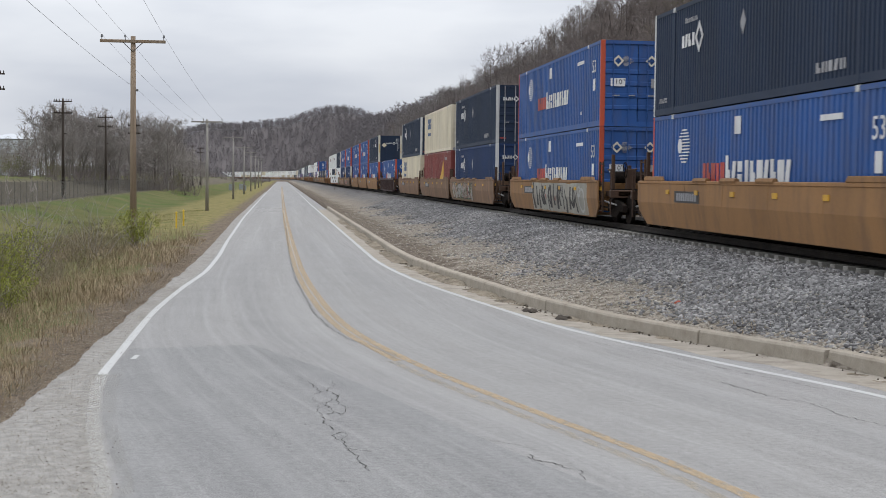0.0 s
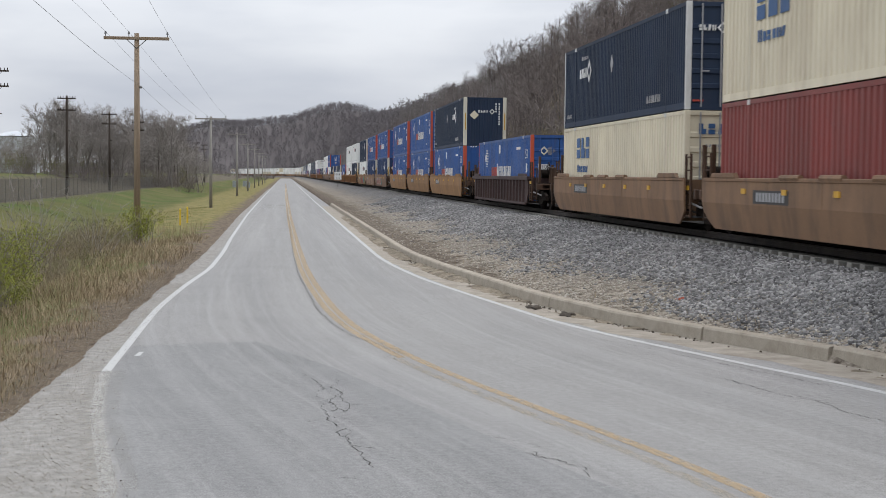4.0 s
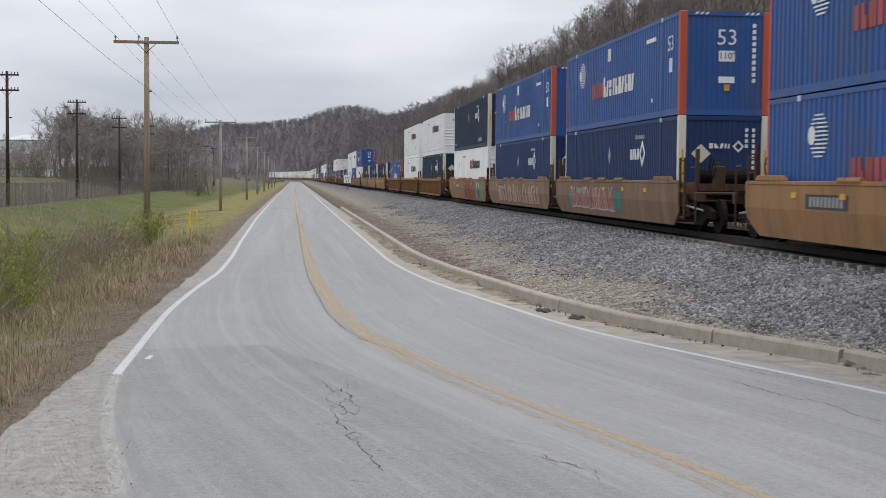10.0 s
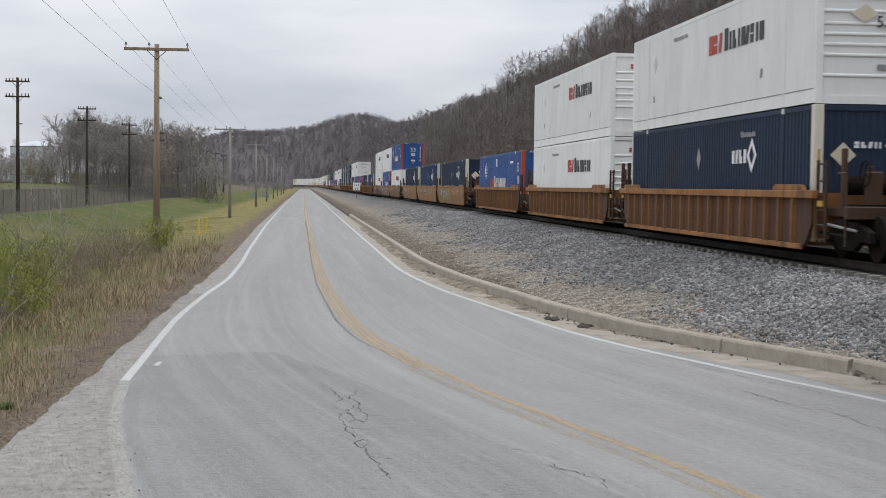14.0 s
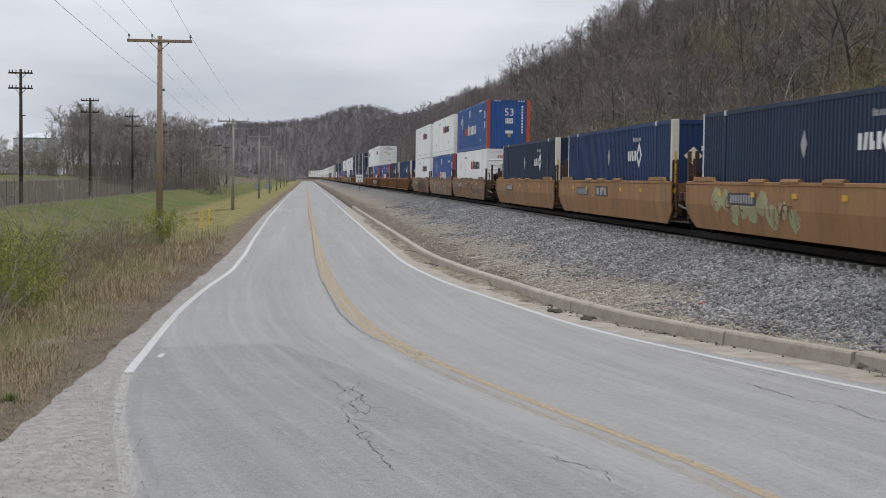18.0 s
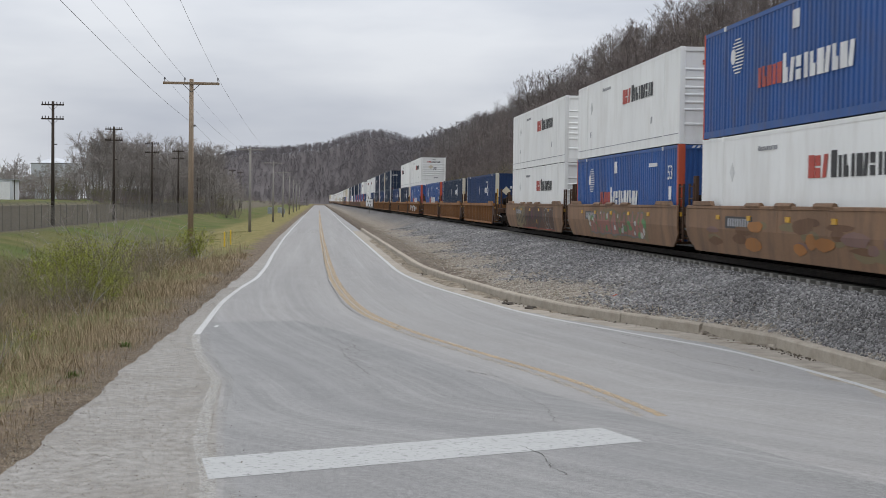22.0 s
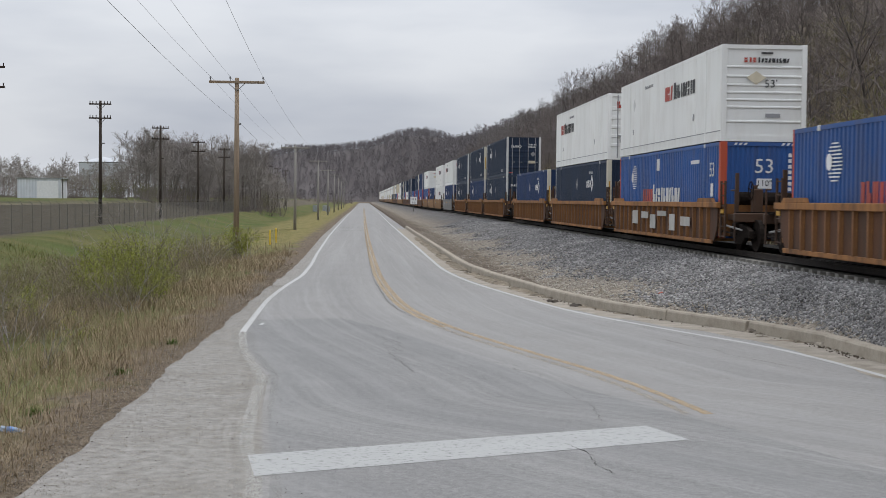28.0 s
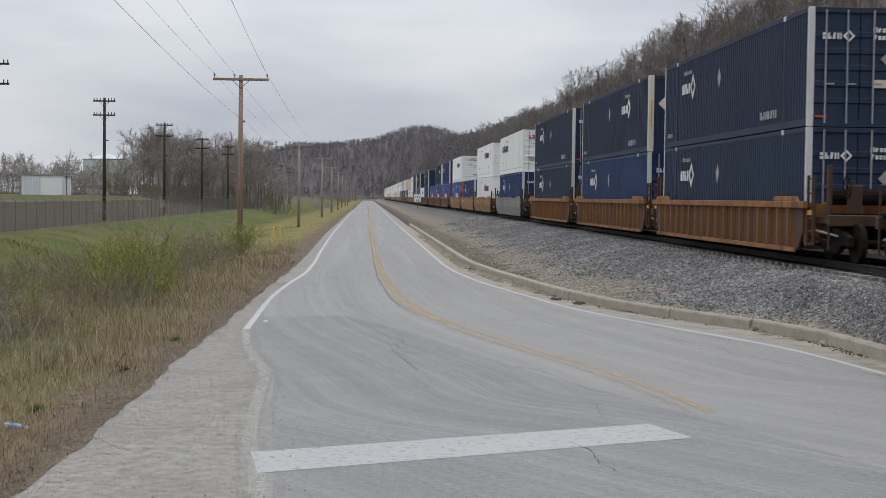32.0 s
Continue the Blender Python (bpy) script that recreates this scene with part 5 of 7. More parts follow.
def graffiti(w, style, seed):
    rnd = random.Random(seed)
    U = rnd.uniform
    if style == "silver":
        spray(w, band(rnd, 0.9, 11.2, 0.2, 1.29, 0.04), "gr_silver", 0)
        g = []
        for i in range(15):
            g += wedge(rnd, 2.6 + i * 0.58 + U(-0.12, 0.12), U(0.62, 0.86), U(0.16, 0.42), U(0.6, 1.05))
        spray(w, g, "gr_dark", 1)
        g = []
        for y in (3.2, 5.5, 7.3, 8.8):
            g += loop(rnd, y, 0.8, 0.42, 0.4, 0.16, 0.7)
        spray(w, g, "gr_dark", 2)
        g = loop(rnd, 1.7, 0.7, 0.5, 0.45, 0.1) + loop(rnd, 2.1, 1.0, 0.3, 0.2, 0.08)
        spray(w, g, "gr_white", 3)
        spray(w, blot(rnd, 8.2, 0.75, 0.12, 0.12) + blot(rnd, 6.4, 0.7, 0.12, 0.1), "gr_pink", 3)
    elif style == "patchwork":
        spray(w, band(rnd, 3.0, 12.5, 0.28, 1.15), "gr_olive", 0)
        letters(rnd, w, 3.4, 12.2, 7, "gr_pink", "gr_grey", 1, 0.74, 0.8, 0.42)
        g = []
        for i in range(16):
            g += blot(rnd, U(3.2, 12.3), U(0.4, 1.1), U(0.08, 0.3), U(0.06, 0.16))
        spray(w, g, "gr_green", 3)
        g = []
        for i in range(14):
            g += blot(rnd, U(3.2, 12.3), U(0.4, 1.1), U(0.08, 0.22), U(0.06, 0.13))
        spray(w, g, "gr_white", 4)
    elif style == "plate":
        part("logo_plate", box(([], []), -1.528, -1.518, 7.6, 9.6, 0.84, 1.2), M["mark_black"], w, "dark rectangular logo plate")
        for i, (y, a) in enumerate(((9.2, 0.42), (8.6, 0.42), (8.0, 0.42))):
            part("logo_block", prism(([], []), [(y - a / 2, 0.9), (y + a / 3, 0.9), (y + a / 2, 1.14), (y - a / 3, 1.14)], 0, -1.533, -1.526), M["mark_grey"], w)
    elif style == "red_letters":
        spray(w, band(rnd, 6.2, 14.2, 0.3, 1.18, 0.1), "gr_mauve", 0)
        letters(rnd, w, 6.9, 13.9, 8, "gr_coral", "gr_white", 1, 0.76, 0.72, 0.34)
        g = []
        for y in (13.9, 6.6, 6.1):
            g += blot(rnd, y, 0.7, 0.35, 0.36)
        spray(w, g, "gr_teal", 1)
        g = []
        for i in range(9):
            g += wedge(rnd, U(7.0, 13.8), 0.75, 0.07, U(0.3, 0.6))
        spray(w, g, "gr_purple", 3)
    elif style == "patchy":
        for key, n, lay in (("gr_olive", 9, 0), ("gr_scrawl", 9, 1), ("gr_mauve", 6, 2), ("gr_orange", 5, 3)):
            g = []
            for i in range(n):
                g += blot(rnd, U(1.0, 14.5), U(0.45, 1.1), U(0.25, 0.9), U(0.08, 0.2))
            spray(w, g, key, lay)
    elif style == "white_patches":
        for y, z, a, b in ((3.4, 0.78, 1.3, 0.3), (5.3, 0.72, 0.8, 0.55), (6.9, 1.0, 1.4, 0.18), (8.4, 0.7, 0.9, 0.5), (9.8, 0.92, 1.2, 0.24), (11.6, 0.82, 1.0, 0.5)):
            part("paint_patch", box(([], []), -1.546, -1.53, y - a / 2, y + a / 2, z - b / 2, z + b / 2), M["gr_white"], w, "chalky white patch of paint")
    elif style == "far_scribble":
        g = []
        for i in range(7):
            g += loop(rnd, 12.0 + i * 0.35, U(0.7, 0.95), U(0.15, 0.35), U(0.15, 0.35), 0.05, U(0.3, 0.7)) + wedge(rnd, U(11.8, 14.3), U(0.7, 0.95), 0.08, U(0.3, 0.6))
        spray(w, g, "gr_grey", 0)
    elif style == "mural":
        spray(w, band(rnd, 6.6, 15.9, 0.26, 1.2, 0.08), "gr_olive", 0)
        letters(rnd, w, 6.8, 15.8, 8, "gr_dusty", "gr_dark", 1, 0.74, 0.85, 0.36)
        for key, n, lay in (("gr_green", 18, 3), ("gr_pink", 14, 4), ("gr_dark", 12, 5), ("gr_white", 30, 6)):
            g = []
            for i in range(n):
                g += wedge(rnd, U(6.8, 15.7), U(0.45, 1.05), U(0.08, 0.3), U(0.2, 0.6))
            spray(w, g, key, lay)
        g = []
        for i in range(9):
            g += loop(rnd, 9.2 + i * 0.72, U(0.65, 0.85), U(0.25, 0.4), U(0.28, 0.42), 0.05, U(0.4, 0.8))
        for i in range(10):
            g += wedge(rnd, U(9.8, 15.2), U(0.6, 0.9), U(0.05, 0.1), U(0.4, 0.9))
        spray(w, g, "gr_white", 7)
    elif style == "white_scrawl":
        g = []
        for i in range(9):
            g += loop(rnd, 9.2 + i * 0.7, U(0.65, 0.85), U(0.25, 0.42), U(0.28, 0.42), 0.05, U(0.4, 0.8))
        for i in range(12):
            g += wedge(rnd, U(8.6, 15.2), U(0.6, 0.9), U(0.05, 0.1), U(0.4, 0.9))
        spray(w, g, "gr_white", 1)
        g = []
        for i in range(8):
            g += blot(rnd, 9.0 + i * 0.8, U(0.6, 0.9), U(0.25, 0.45), U(0.2, 0.3))
        spray(w, g, "gr_dusty", 0)
    elif style == "scribble":
        g = []
        for y in (1.6, 2.9, 4.2, 5.9):
            g += loop(rnd, y, 0.85, 0.3, 0.38, 0.07, 0.7) + wedge(rnd, y + 0.3, 0.7, 0.08, 0.8)
        spray(w, g, "gr_scrawl", 0)
    elif style in ("faded_pink", "faded_purple"):
        letters(rnd, w, 1.5, 13.5, 8, "gr_dusty" if style == "faded_pink" else "gr_mauve", "gr_scrawl", 0, 0.72, 0.85, 0.4)
        g = []
        for i in range(7):
            g += wedge(rnd, U(2, 13), 0.75, 0.09, U(0.4, 0.8))
        spray(w, g, "gr_mauve" if style == "faded_pink" else "gr_dusty", 2)
    elif style == "bright":
        spray(w, band(rnd, 0.4, 3.2, 0.3, 1.2, 0.1), "gr_green", 0)
        letters(rnd, w, 3.6, 9.0, 5, "gr_rust", "gr_purple", 0, 0.74, 0.95, 0.36)
        g = []
        for i in range(8):
            g += wedge(rnd, U(3.6, 9.0), U(0.6, 0.9), 0.12, U(0.5, 0.8))
        spray(w, g, "gr_purple", 2)
        g = []
        for i in range(7):
            g += wedge(rnd, U(4.0, 9.0), U(0.6, 0.95), 0.1, U(0.3, 0.6))
        spray(w, g, "gr_teal", 3)
        spray(w, blot(rnd, 2.3, 0.78, 0.85, 0.5, 12), "gr_teal", 1)
        spray(w, blot(rnd, 2.3, 0.55, 0.45, 0.25, 10), "gr_blue", 2)
        spray(w, blot(rnd, 2.75, 1.05, 0.22, 0.16) + blot(rnd, 1.95, 1.05, 0.22, 0.16), "gr_white", 3)
    elif style == "pale_scrawl":
        g = []
        for i in range(9):
            g += blot(rnd, 8.4 + i * 0.7, U(0.55, 0.95), U(0.3, 0.55), U(0.2, 0.34))
        spray(w, g, "gr_moss", 0)
        g = []
        for i in range(16):
            g += wedge(rnd, U(8.0, 14.4), U(0.55, 0.95), U(0.06, 0.14), U(0.3, 0.8))
        spray(w, g, "gr_pink", 1)
        g = []
        for i in range(9):
            g += loop(rnd, U(8.2, 14.2), U(0.6, 0.95), U(0.15, 0.4), U(0.15, 0.32), 0.035, U(0.3, 0.7))
        spray(w, g, "gr_scrawl", 2)
    elif style == "grey_letters":
        letters(rnd, w, 3.5, 11.5, 6, "gr_silver", "gr_dark", 0, 0.75, 0.9, 0.4)
    elif style == "dark":
        spray(w, band(rnd, 1.5, 13.2, 0.2, 1.26, 0.05), "gr_umber", 0)
        spray(w, band(rnd, 10.0, 13.0, 0.3, 1.25, 0.12), "gr_olive", 1)
        g = []
        for i in range(20):
            g += wedge(rnd, 3.0 + i * 0.5 + U(-0.1, 0.1), U(0.65, 0.9), U(0.14, 0.34), U(0.5, 0.95))
        spray(w, g, "gr_dark", 2)
        g = []
        for i in range(8):
            g += wedge(rnd, U(4, 10), U(0.6, 0.95), 0.12, U(0.3, 0.8))
        spray(w, g, "gr_purple", 3)
        g = loop(rnd, 3.4, 0.72, 0.7, 0.5, 0.05) + loop(rnd, 2.2, 0.72, 0.6, 0.48, 0.06, 0.7) + loop(rnd, 3.2, 0.7, 0.4, 0.3, 0.09, 0.5) + wedge(rnd, 1.5, 0.7, 0.08, 0.9)
        spray(w, g, "gr_smoke", 4)
        spray(w, band(rnd, 1.5, 10.5, 0.2, 0.24, 0.02), "gr_rust", 4)
        spray(w, blot(rnd, 6.3, 0.55, 0.2, 0.14), "gr_ochre", 4)


CREASE = 0.80
M["gr_dark"] = paint("dark_spray_paint", (0.05, 0.045, 0.042), 0.7, 0.7)
for key, c in (("gr_white", (0.5, 0.49, 0.45)), ("gr_silver", (0.36, 0.35, 0.30)), ("gr_grey", (0.17, 0.17, 0.165)), ("gr_pink", (0.33, 0.15, 0.12)), ("gr_teal", (0.04, 0.24, 0.22)), ("gr_green", (0.10, 0.23, 0.09)), ("gr_purple", (0.12, 0.05, 0.075)), ("gr_olive", (0.19, 0.15, 0.08)),
               ("gr_orange", (0.36, 0.15, 0.04)), ("gr_coral", (0.42, 0.13, 0.085)), ("gr_rust", (0.36, 0.06, 0.035)), ("gr_blue", (0.03, 0.10, 0.27)), ("gr_dusty", (0.45, 0.29, 0.215)), ("gr_mauve", (0.20, 0.12, 0.105)), ("gr_scrawl", (0.13, 0.065, 0.032)), ("gr_umber", (0.10, 0.052, 0.034)), ("gr_ochre", (0.42, 0.24, 0.04)), ("gr_moss", (0.32, 0.33, 0.18)), ("gr_smoke", (0.24, 0.23, 0.21))):
    M[key] = paint(key, c, 0.7, 0.72, (0.2, 0.12, 0.06), 0.5)

# place along the train, upper box, lower box, wagon colour, ribbed, ends on their own trucks, graffiti
P, DR = "plain", "doors"
CONSIST = [
    (22.8, ("navy", DR), ("blue", DR), "well_tan", 0, "nf", None), (45.7, ("blue", DR), ("blue", DR), "well_tan", 0, "nf", "silver"),
    (68.4, ("navy", DR), ("navy_blue", DR), "well_brown", 0, "n", "mural"), (86.9, ("cream", DR), ("red", DR), "well_brown", 0, "", None), (106.2, ("navy", DR), ("cream", DR), "well_brown", 0, "f", None),
    (129.6, None, ("blue", DR), "well_maroon", 1, "nf", None),
    (152.5, ("navy", P), ("blue", P), "well_tan", 0, "n", None), (171.4, ("blue", DR), ("blue", P), "well_tan", 0, "", None), (190.8, ("blue", P), ("blue", P), "well_tan", 0, "f", "scribble"),
    (214.2, ("blue", P), ("navy_blue", P), "well_brown", 0, "n", "red_letters"), (233.5, ("blue", P), ("navy_blue", P), "well_brown", 0, "", "faded_pink"), (252.5, ("navy", P), ("white", P), "well_tan", 0, "f", "bright"),
    (275.7, ("white", P), ("navy", P), "well_rust", 1, "n", None), (295.1, ("white", P), ("white", P), "well_rust", 1, "", None), (314.9, None, ("blue", P), "well_rust", 1, "f", None),
    (338.3, None, ("navy", P), "well_tan", 0, "n", "pale_scrawl"), (357.6, None, ("navy_blue", P), "well_tan", 0, "", "plate"), (376.6, None, ("navy", P), "well_tan", 0, "f", "far_scribble"),
    (399.7, ("blue", P), ("white", P), "well_brown", 0, "n", "patchy"), (418.4, ("white", P), ("blue", P), "well_brown", 0, "", "patchwork"), (437.5, ("white", P), ("white", P), "well_brown", 0, "f", "dark"),
    (460.9, None, ("navy_blue", P), "well_rust", 1, "n", None), (480.2, None, ("navy", P), "well_rust", 1, "", None), (499.4, None, ("blue", P), "well_rust", 1, "f", None),
    (522.5, ("white", P), ("blue", P), "well_rust", 1, "n", "white_patches"), (541.7, ("white", DR), ("navy", P), "well_rust", 1, "", None), (561.3, None, ("navy_blue", P), "well_rust", 1, "f", None),
    (584.5, ("navy", DR), ("navy", DR), "well_rust", 1, "n", None), (603.5, ("navy", P), ("navy_blue", DR), "well_rust", 1, "", None), (623.0, ("navy", DR), ("navy", DR), "well_rust", 1, "f", None),
    (646.0, ("white", DR), ("navy_blue", DR), "well_grey", 0, "nf", None)]
rnd = random.Random(21)
at = 669.1
while at < 1380:
    kinds = rnd.choice(("well_rust", "well_tan", "well_brown", "well_rust"))
    rb = int(kinds == "well_rust")
    for i in range(3):
        # far boxes are white and cream only: haze put into their choice of colour
        up = rnd.choice((("navy", DR), ("navy", P), ("blue", P), ("white", P), None, None, ("navy_blue", DR))) if at < 900 else rnd.choice((("white", P), ("white", P), ("cream", DR), ("white", P)))
        low = rnd.choice((("navy", P), ("blue", P), ("navy_blue", DR), ("white", P), ("blue", DR))) if at < 980 else rnd.choice((("white", P), ("cream", DR), ("white", P)))
        CONSIST.append((at, up, low, kinds, rb, ("n", "", "f")[i], None))
        at += 19.3 if i < 2 else 23.2

MOVING = []
made_boxes, made_wells = {}, {}


def placed(store, key, build, u, z):
    """The thing for a key at u along the track: built once, then copied."""
    m = track_pose(u, 0, z)
    if key not in store:
        store[key] = build()
        store[key].matrix_basis = m
        ob = store[key]
    else:
        ob = copy_thing(store[key], m)
    MOVING.append((ob, u, z))
    return ob


for at, up, low, colour, rb, ends, tags in CONSIST:
    near = at < 720
    if tags:
        wagon = well_car(colour, rb, ends, near)
        graffiti(wagon, tags, int(at))
        MOVING.append((wagon, at, RAIL_Z))
        wagon.matrix_basis = track_pose(at, 0, RAIL_Z)
    else:
        placed(made_wells, (colour, rb, ends, near), lambda: well_car(colour, rb, ends, near), at, RAIL_Z)
    if low:
        placed(made_boxes, (*low, near), lambda: container(*low, near), at, RAIL_Z + FLOOR)
    if up:
        placed(made_boxes, (*up, near), lambda: container(*up, near), at, RAIL_Z + FLOOR + TALL + 0.01)

# ---- poles, wires, fence and small things ----
M["pole_wood"] = mat("pole_wood", (0.18, 0.13, 0.09), (0.34, 0.27, 0.20), 1.2, 0.9, 0.5, 30, 0.5, depth=0.01, stretch=(6, 6, 0.4), dirt=(0.28, 0.16, 0.08), dirt_amt=0.4, dirt_scale=0.3)
M["pole_grey"] = mat("weathered_grey_pole", (0.20, 0.185, 0.165), (0.36, 0.34, 0.31), 1.2, 0.9, 0.5, 30, 0.5, depth=0.01, stretch=(6, 6, 0.4))
M["pole_dark"] = mat("creosoted_wood", (0.035, 0.028, 0.024), (0.075, 0.06, 0.05), 1.2, 0.9, 0.5, 30, 0.5, depth=0.01, stretch=(6, 6, 0.4))
M["insulator"] = mat("insulator", (0.10, 0.10, 0.11), (0.2, 0.2, 0.2), 5, 0.4, 0.0)
M["wire"] = mat("wire", (0.10, 0.10, 0.105), (0.15, 0.15, 0.15), 2, 0.6, 0.0, metal=0.3)
M["galvanised"] = mat("galvanised_steel", (0.075, 0.07, 0.062), (0.13, 0.125, 0.115), 3, 0.7, 0.1, metal=0.2)
M["shed_white"] = mat("white_sheet_metal", (0.50, 0.53, 0.56), (0.66, 0.68, 0.70), 0.6, 0.6, 0.1, stretch=(1, 1, 0.3), dirt=(0.35, 0.33, 0.3), dirt_amt=0.5)
M["tank_white"] = mat("tank_paint", (0.42, 0.44, 0.46), (0.52, 0.54, 0.56), 0.1, 0.6, 0.1, 2, 0.3)
M["yellow_post"] = mat("yellow_marker", (0.55, 0.36, 0.02), (0.68, 0.47, 0.05), 4, 0.6, 0.1)
M["sign_white"] = mat("sign_white", (0.68, 0.68, 0.66), (0.78, 0.78, 0.76), 3, 0.5, 0.0)
M["cabinet"] = mat("cabinet_grey", (0.22, 0.24, 0.24), (0.32, 0.34, 0.34), 2, 0.6, 0.1)


def gz(x, y):
    return float(ground_z(x, y))


ARM = 2.82


def utility_pole(x, y, top):
    wood = M["pole_wood"] if y < 70 else M["pole_grey"]
    z0 = gz(x, y) - 0.3
    u = new("utility_pole")
    tagged(u, ("tall brown" if y < 70 else "weathered grey") + " wooden utility pole with one crossarm on the grass verge", "utility pole", "wooden roadside poles")
    part("pole", tube(([], []), (0, 0, z0), (0, 0, top + 0.05), 0.16, 0.105, 12), wood, u, smooth=True)
    part("crossarm", box(([], []), -ARM / 2, ARM / 2, -0.16, -0.05, top - 0.24, top - 0.11), wood, u, bevel=0.012)
    for s in (-1, 1):
        part("brace", tube(([], []), (s * 0.45, -0.06, top - 0.2), (0, -0.11, top - 0.62), 0.018, 0.018, 5), M["galvanised"], u)
    for dx in (-ARM / 2 + 0.08, -0.33, ARM / 2 - 0.08):
        g = tube(([], []), (dx, -0.1, top - 0.12), (dx, -0.1, top + 0.02), 0.02, 0.02, 6)
        tube(g, (dx, -0.1, top + 0.0), (dx, -0.1, top + 0.11), 0.055, 0.035, 8)
        part("insulator", g, M["insulator"], u)
    part("insulator", tube(([], []), (0.12, -0.02, top - 2.3), (0.22, -0.02, top - 2.3), 0.05, 0.05, 8), M["insulator"], u)
    u.location = (x, y, 0)
    return u


WOOD_LINE = [(-4.3, -1.5, 8.9), (-6.47, 62.0, 8.8), (-6.65, 126.5, 7.85), (-6.6, 194.0, 8.4), (-6.6, 250.0, 8.2), (-6.6, 306.0, 8.3), (-6.7, 362.0, 8.2), (-6.7, 418, 8.2), (-6.8, 480, 8.2)]
for x, y, top in WOOD_LINE:
    utility_pole(x, y, top)


def span_wire(pts, sag, r):
    """A wire hung from point to point."""
    g = ([], [])
    line = []
    for p, q in zip(pts, pts[1:]):
        for i in range(10):
            t = i / 10
            line.append((p[0] + (q[0] - p[0]) * t, p[1] + (q[1] - p[1]) * t, p[2] + (q[2] - p[2]) * t - 4 * sag * t * (1 - t)))
    line.append(pts[-1])
    for k, p in enumerate(line):
        for i in range(4):
            a = math.pi / 2 * i
            g[0].append((p[0] + r * math.cos(a), p[1], p[2] + r * math.sin(a)))
        if k:
            for i in range(4):
                j = (i + 1) % 4
                g[1].append((4 * k - 4 + i, 4 * k - 4 + j, 4 * k + j, 4 * k + i))
    w = part("overhead_wire", g, M["wire"])
    return tagged(w, "thin dark overhead wire sagging between wooden poles", "wire", "overhead wires")


for dx, dz in ((-ARM / 2 + 0.08, 0.1), (-0.33, 0.1), (ARM / 2 - 0.08, 0.1), (0.2, -2.27)):
    span_wire([(x + dx, y - 0.1, top + dz) for x, y, top in WOOD_LINE], 0.3, 0.0062)


def telegraph_pole(x, y, top):
    z0 = gz(x, y) - 0.3
    u = new("telegraph_pole")
    tagged(u, "dark creosoted telegraph pole with two short crossarms", "telegraph pole", "dark poles along the fence")
    part("pole", tube(([], []), (0, 0, z0), (0, 0, top), 0.19, 0.13, 10), M["pole_dark"], u, smooth=True)
    for z in (top - 0.35, top - 1.75):
        part("crossarm", box(([], []), -1.1, 1.1, -0.2, -0.08, z - 0.07, z + 0.07), M["pole_dark"], u)
        for dx in (-1.0, -0.72, -0.4, 0.4, 0.72, 1.0):
            part("insulator", tube(([], []), (dx, -0.14, z + 0.06), (dx, -0.14, z + 0.3), 0.05, 0.045, 6), M["pole_dark"], u)
        for s in (-1, 1):
            part("brace", tube(([], []), (s * 0.5, -0.1, z - 0.05), (0, -0.14, z - 0.6), 0.02, 0.02, 5), M["pole_dark"], u)
    part("step_bracket", box(([], []), 0.1, 0.42, -0.05, 0.05, top - 4.3, top - 4.2), M["pole_dark"], u)
    u.location = (x, y, 0)
    return u


for i in range(10):
    telegraph_pole(-26.3, 90.0 + 41.0 * i, (12.1, 12.3, 12.0, 11.8)[i % 4])

# chain-link fence
M["fence_steel"] = mat("weathered_fence_steel", (0.10, 0.095, 0.088), (0.17, 0.163, 0.152), 3, 0.7, 0.1, metal=0.2)
fence = new("chain_link_fence")
tagged(fence, "grey chain-link fence with barbed wire along the field", "fence")
post = mesh_of("fence_post", tube(([], []), (0, 0, -0.4), (0, 0, 2.15), 0.026, 0.026, 6), M["fence_steel"])
arm = mesh_of("wire_arm", tube(([], []), (0, 0, 2.1), (-0.28, 0, 2.42), 0.02, 0.015, 5), M["galvanised"])
FX = -24.5
for i in range(90):
    y = 40.0 + 3.05 * i
    z = gz(FX, y)
    share("fence_post", post, fence, pose(FX, y, z))
    share("wire_arm", arm, fence, pose(FX, y, z))
ys = np.arange(38.0, 330.0, 0.11)
v, tr = [], []
for s in (-1, 1):
    for y in ys:
        z = 0.05
        n = len(v)
        dy = 2.0 * s
        v += [(FX, y, z), (FX, y + 0.036, z), (FX, y + 0.036 + dy, z + 2.0), (FX, y + dy, z + 2.0)]
        tr += [(n, n + 1, n + 2), (n, n + 2, n + 3)]
fabric = new("fence_fabric", fast_mesh("fence_fabric", np.array(v), np.array(tr), M["galvanised"]))
fabric.parent = fence
fabric["kind"] = "stuff"
for dx, z in ((0, 2.05), (-0.1, 2.25), (-0.18, 2.33), (-0.26, 2.42)):
    part("fence_wire", tube(([], []), (FX + dx, 38, z), (FX + dx, 330, z), 0.012, 0.012, 4), M["galvanised"], fence)


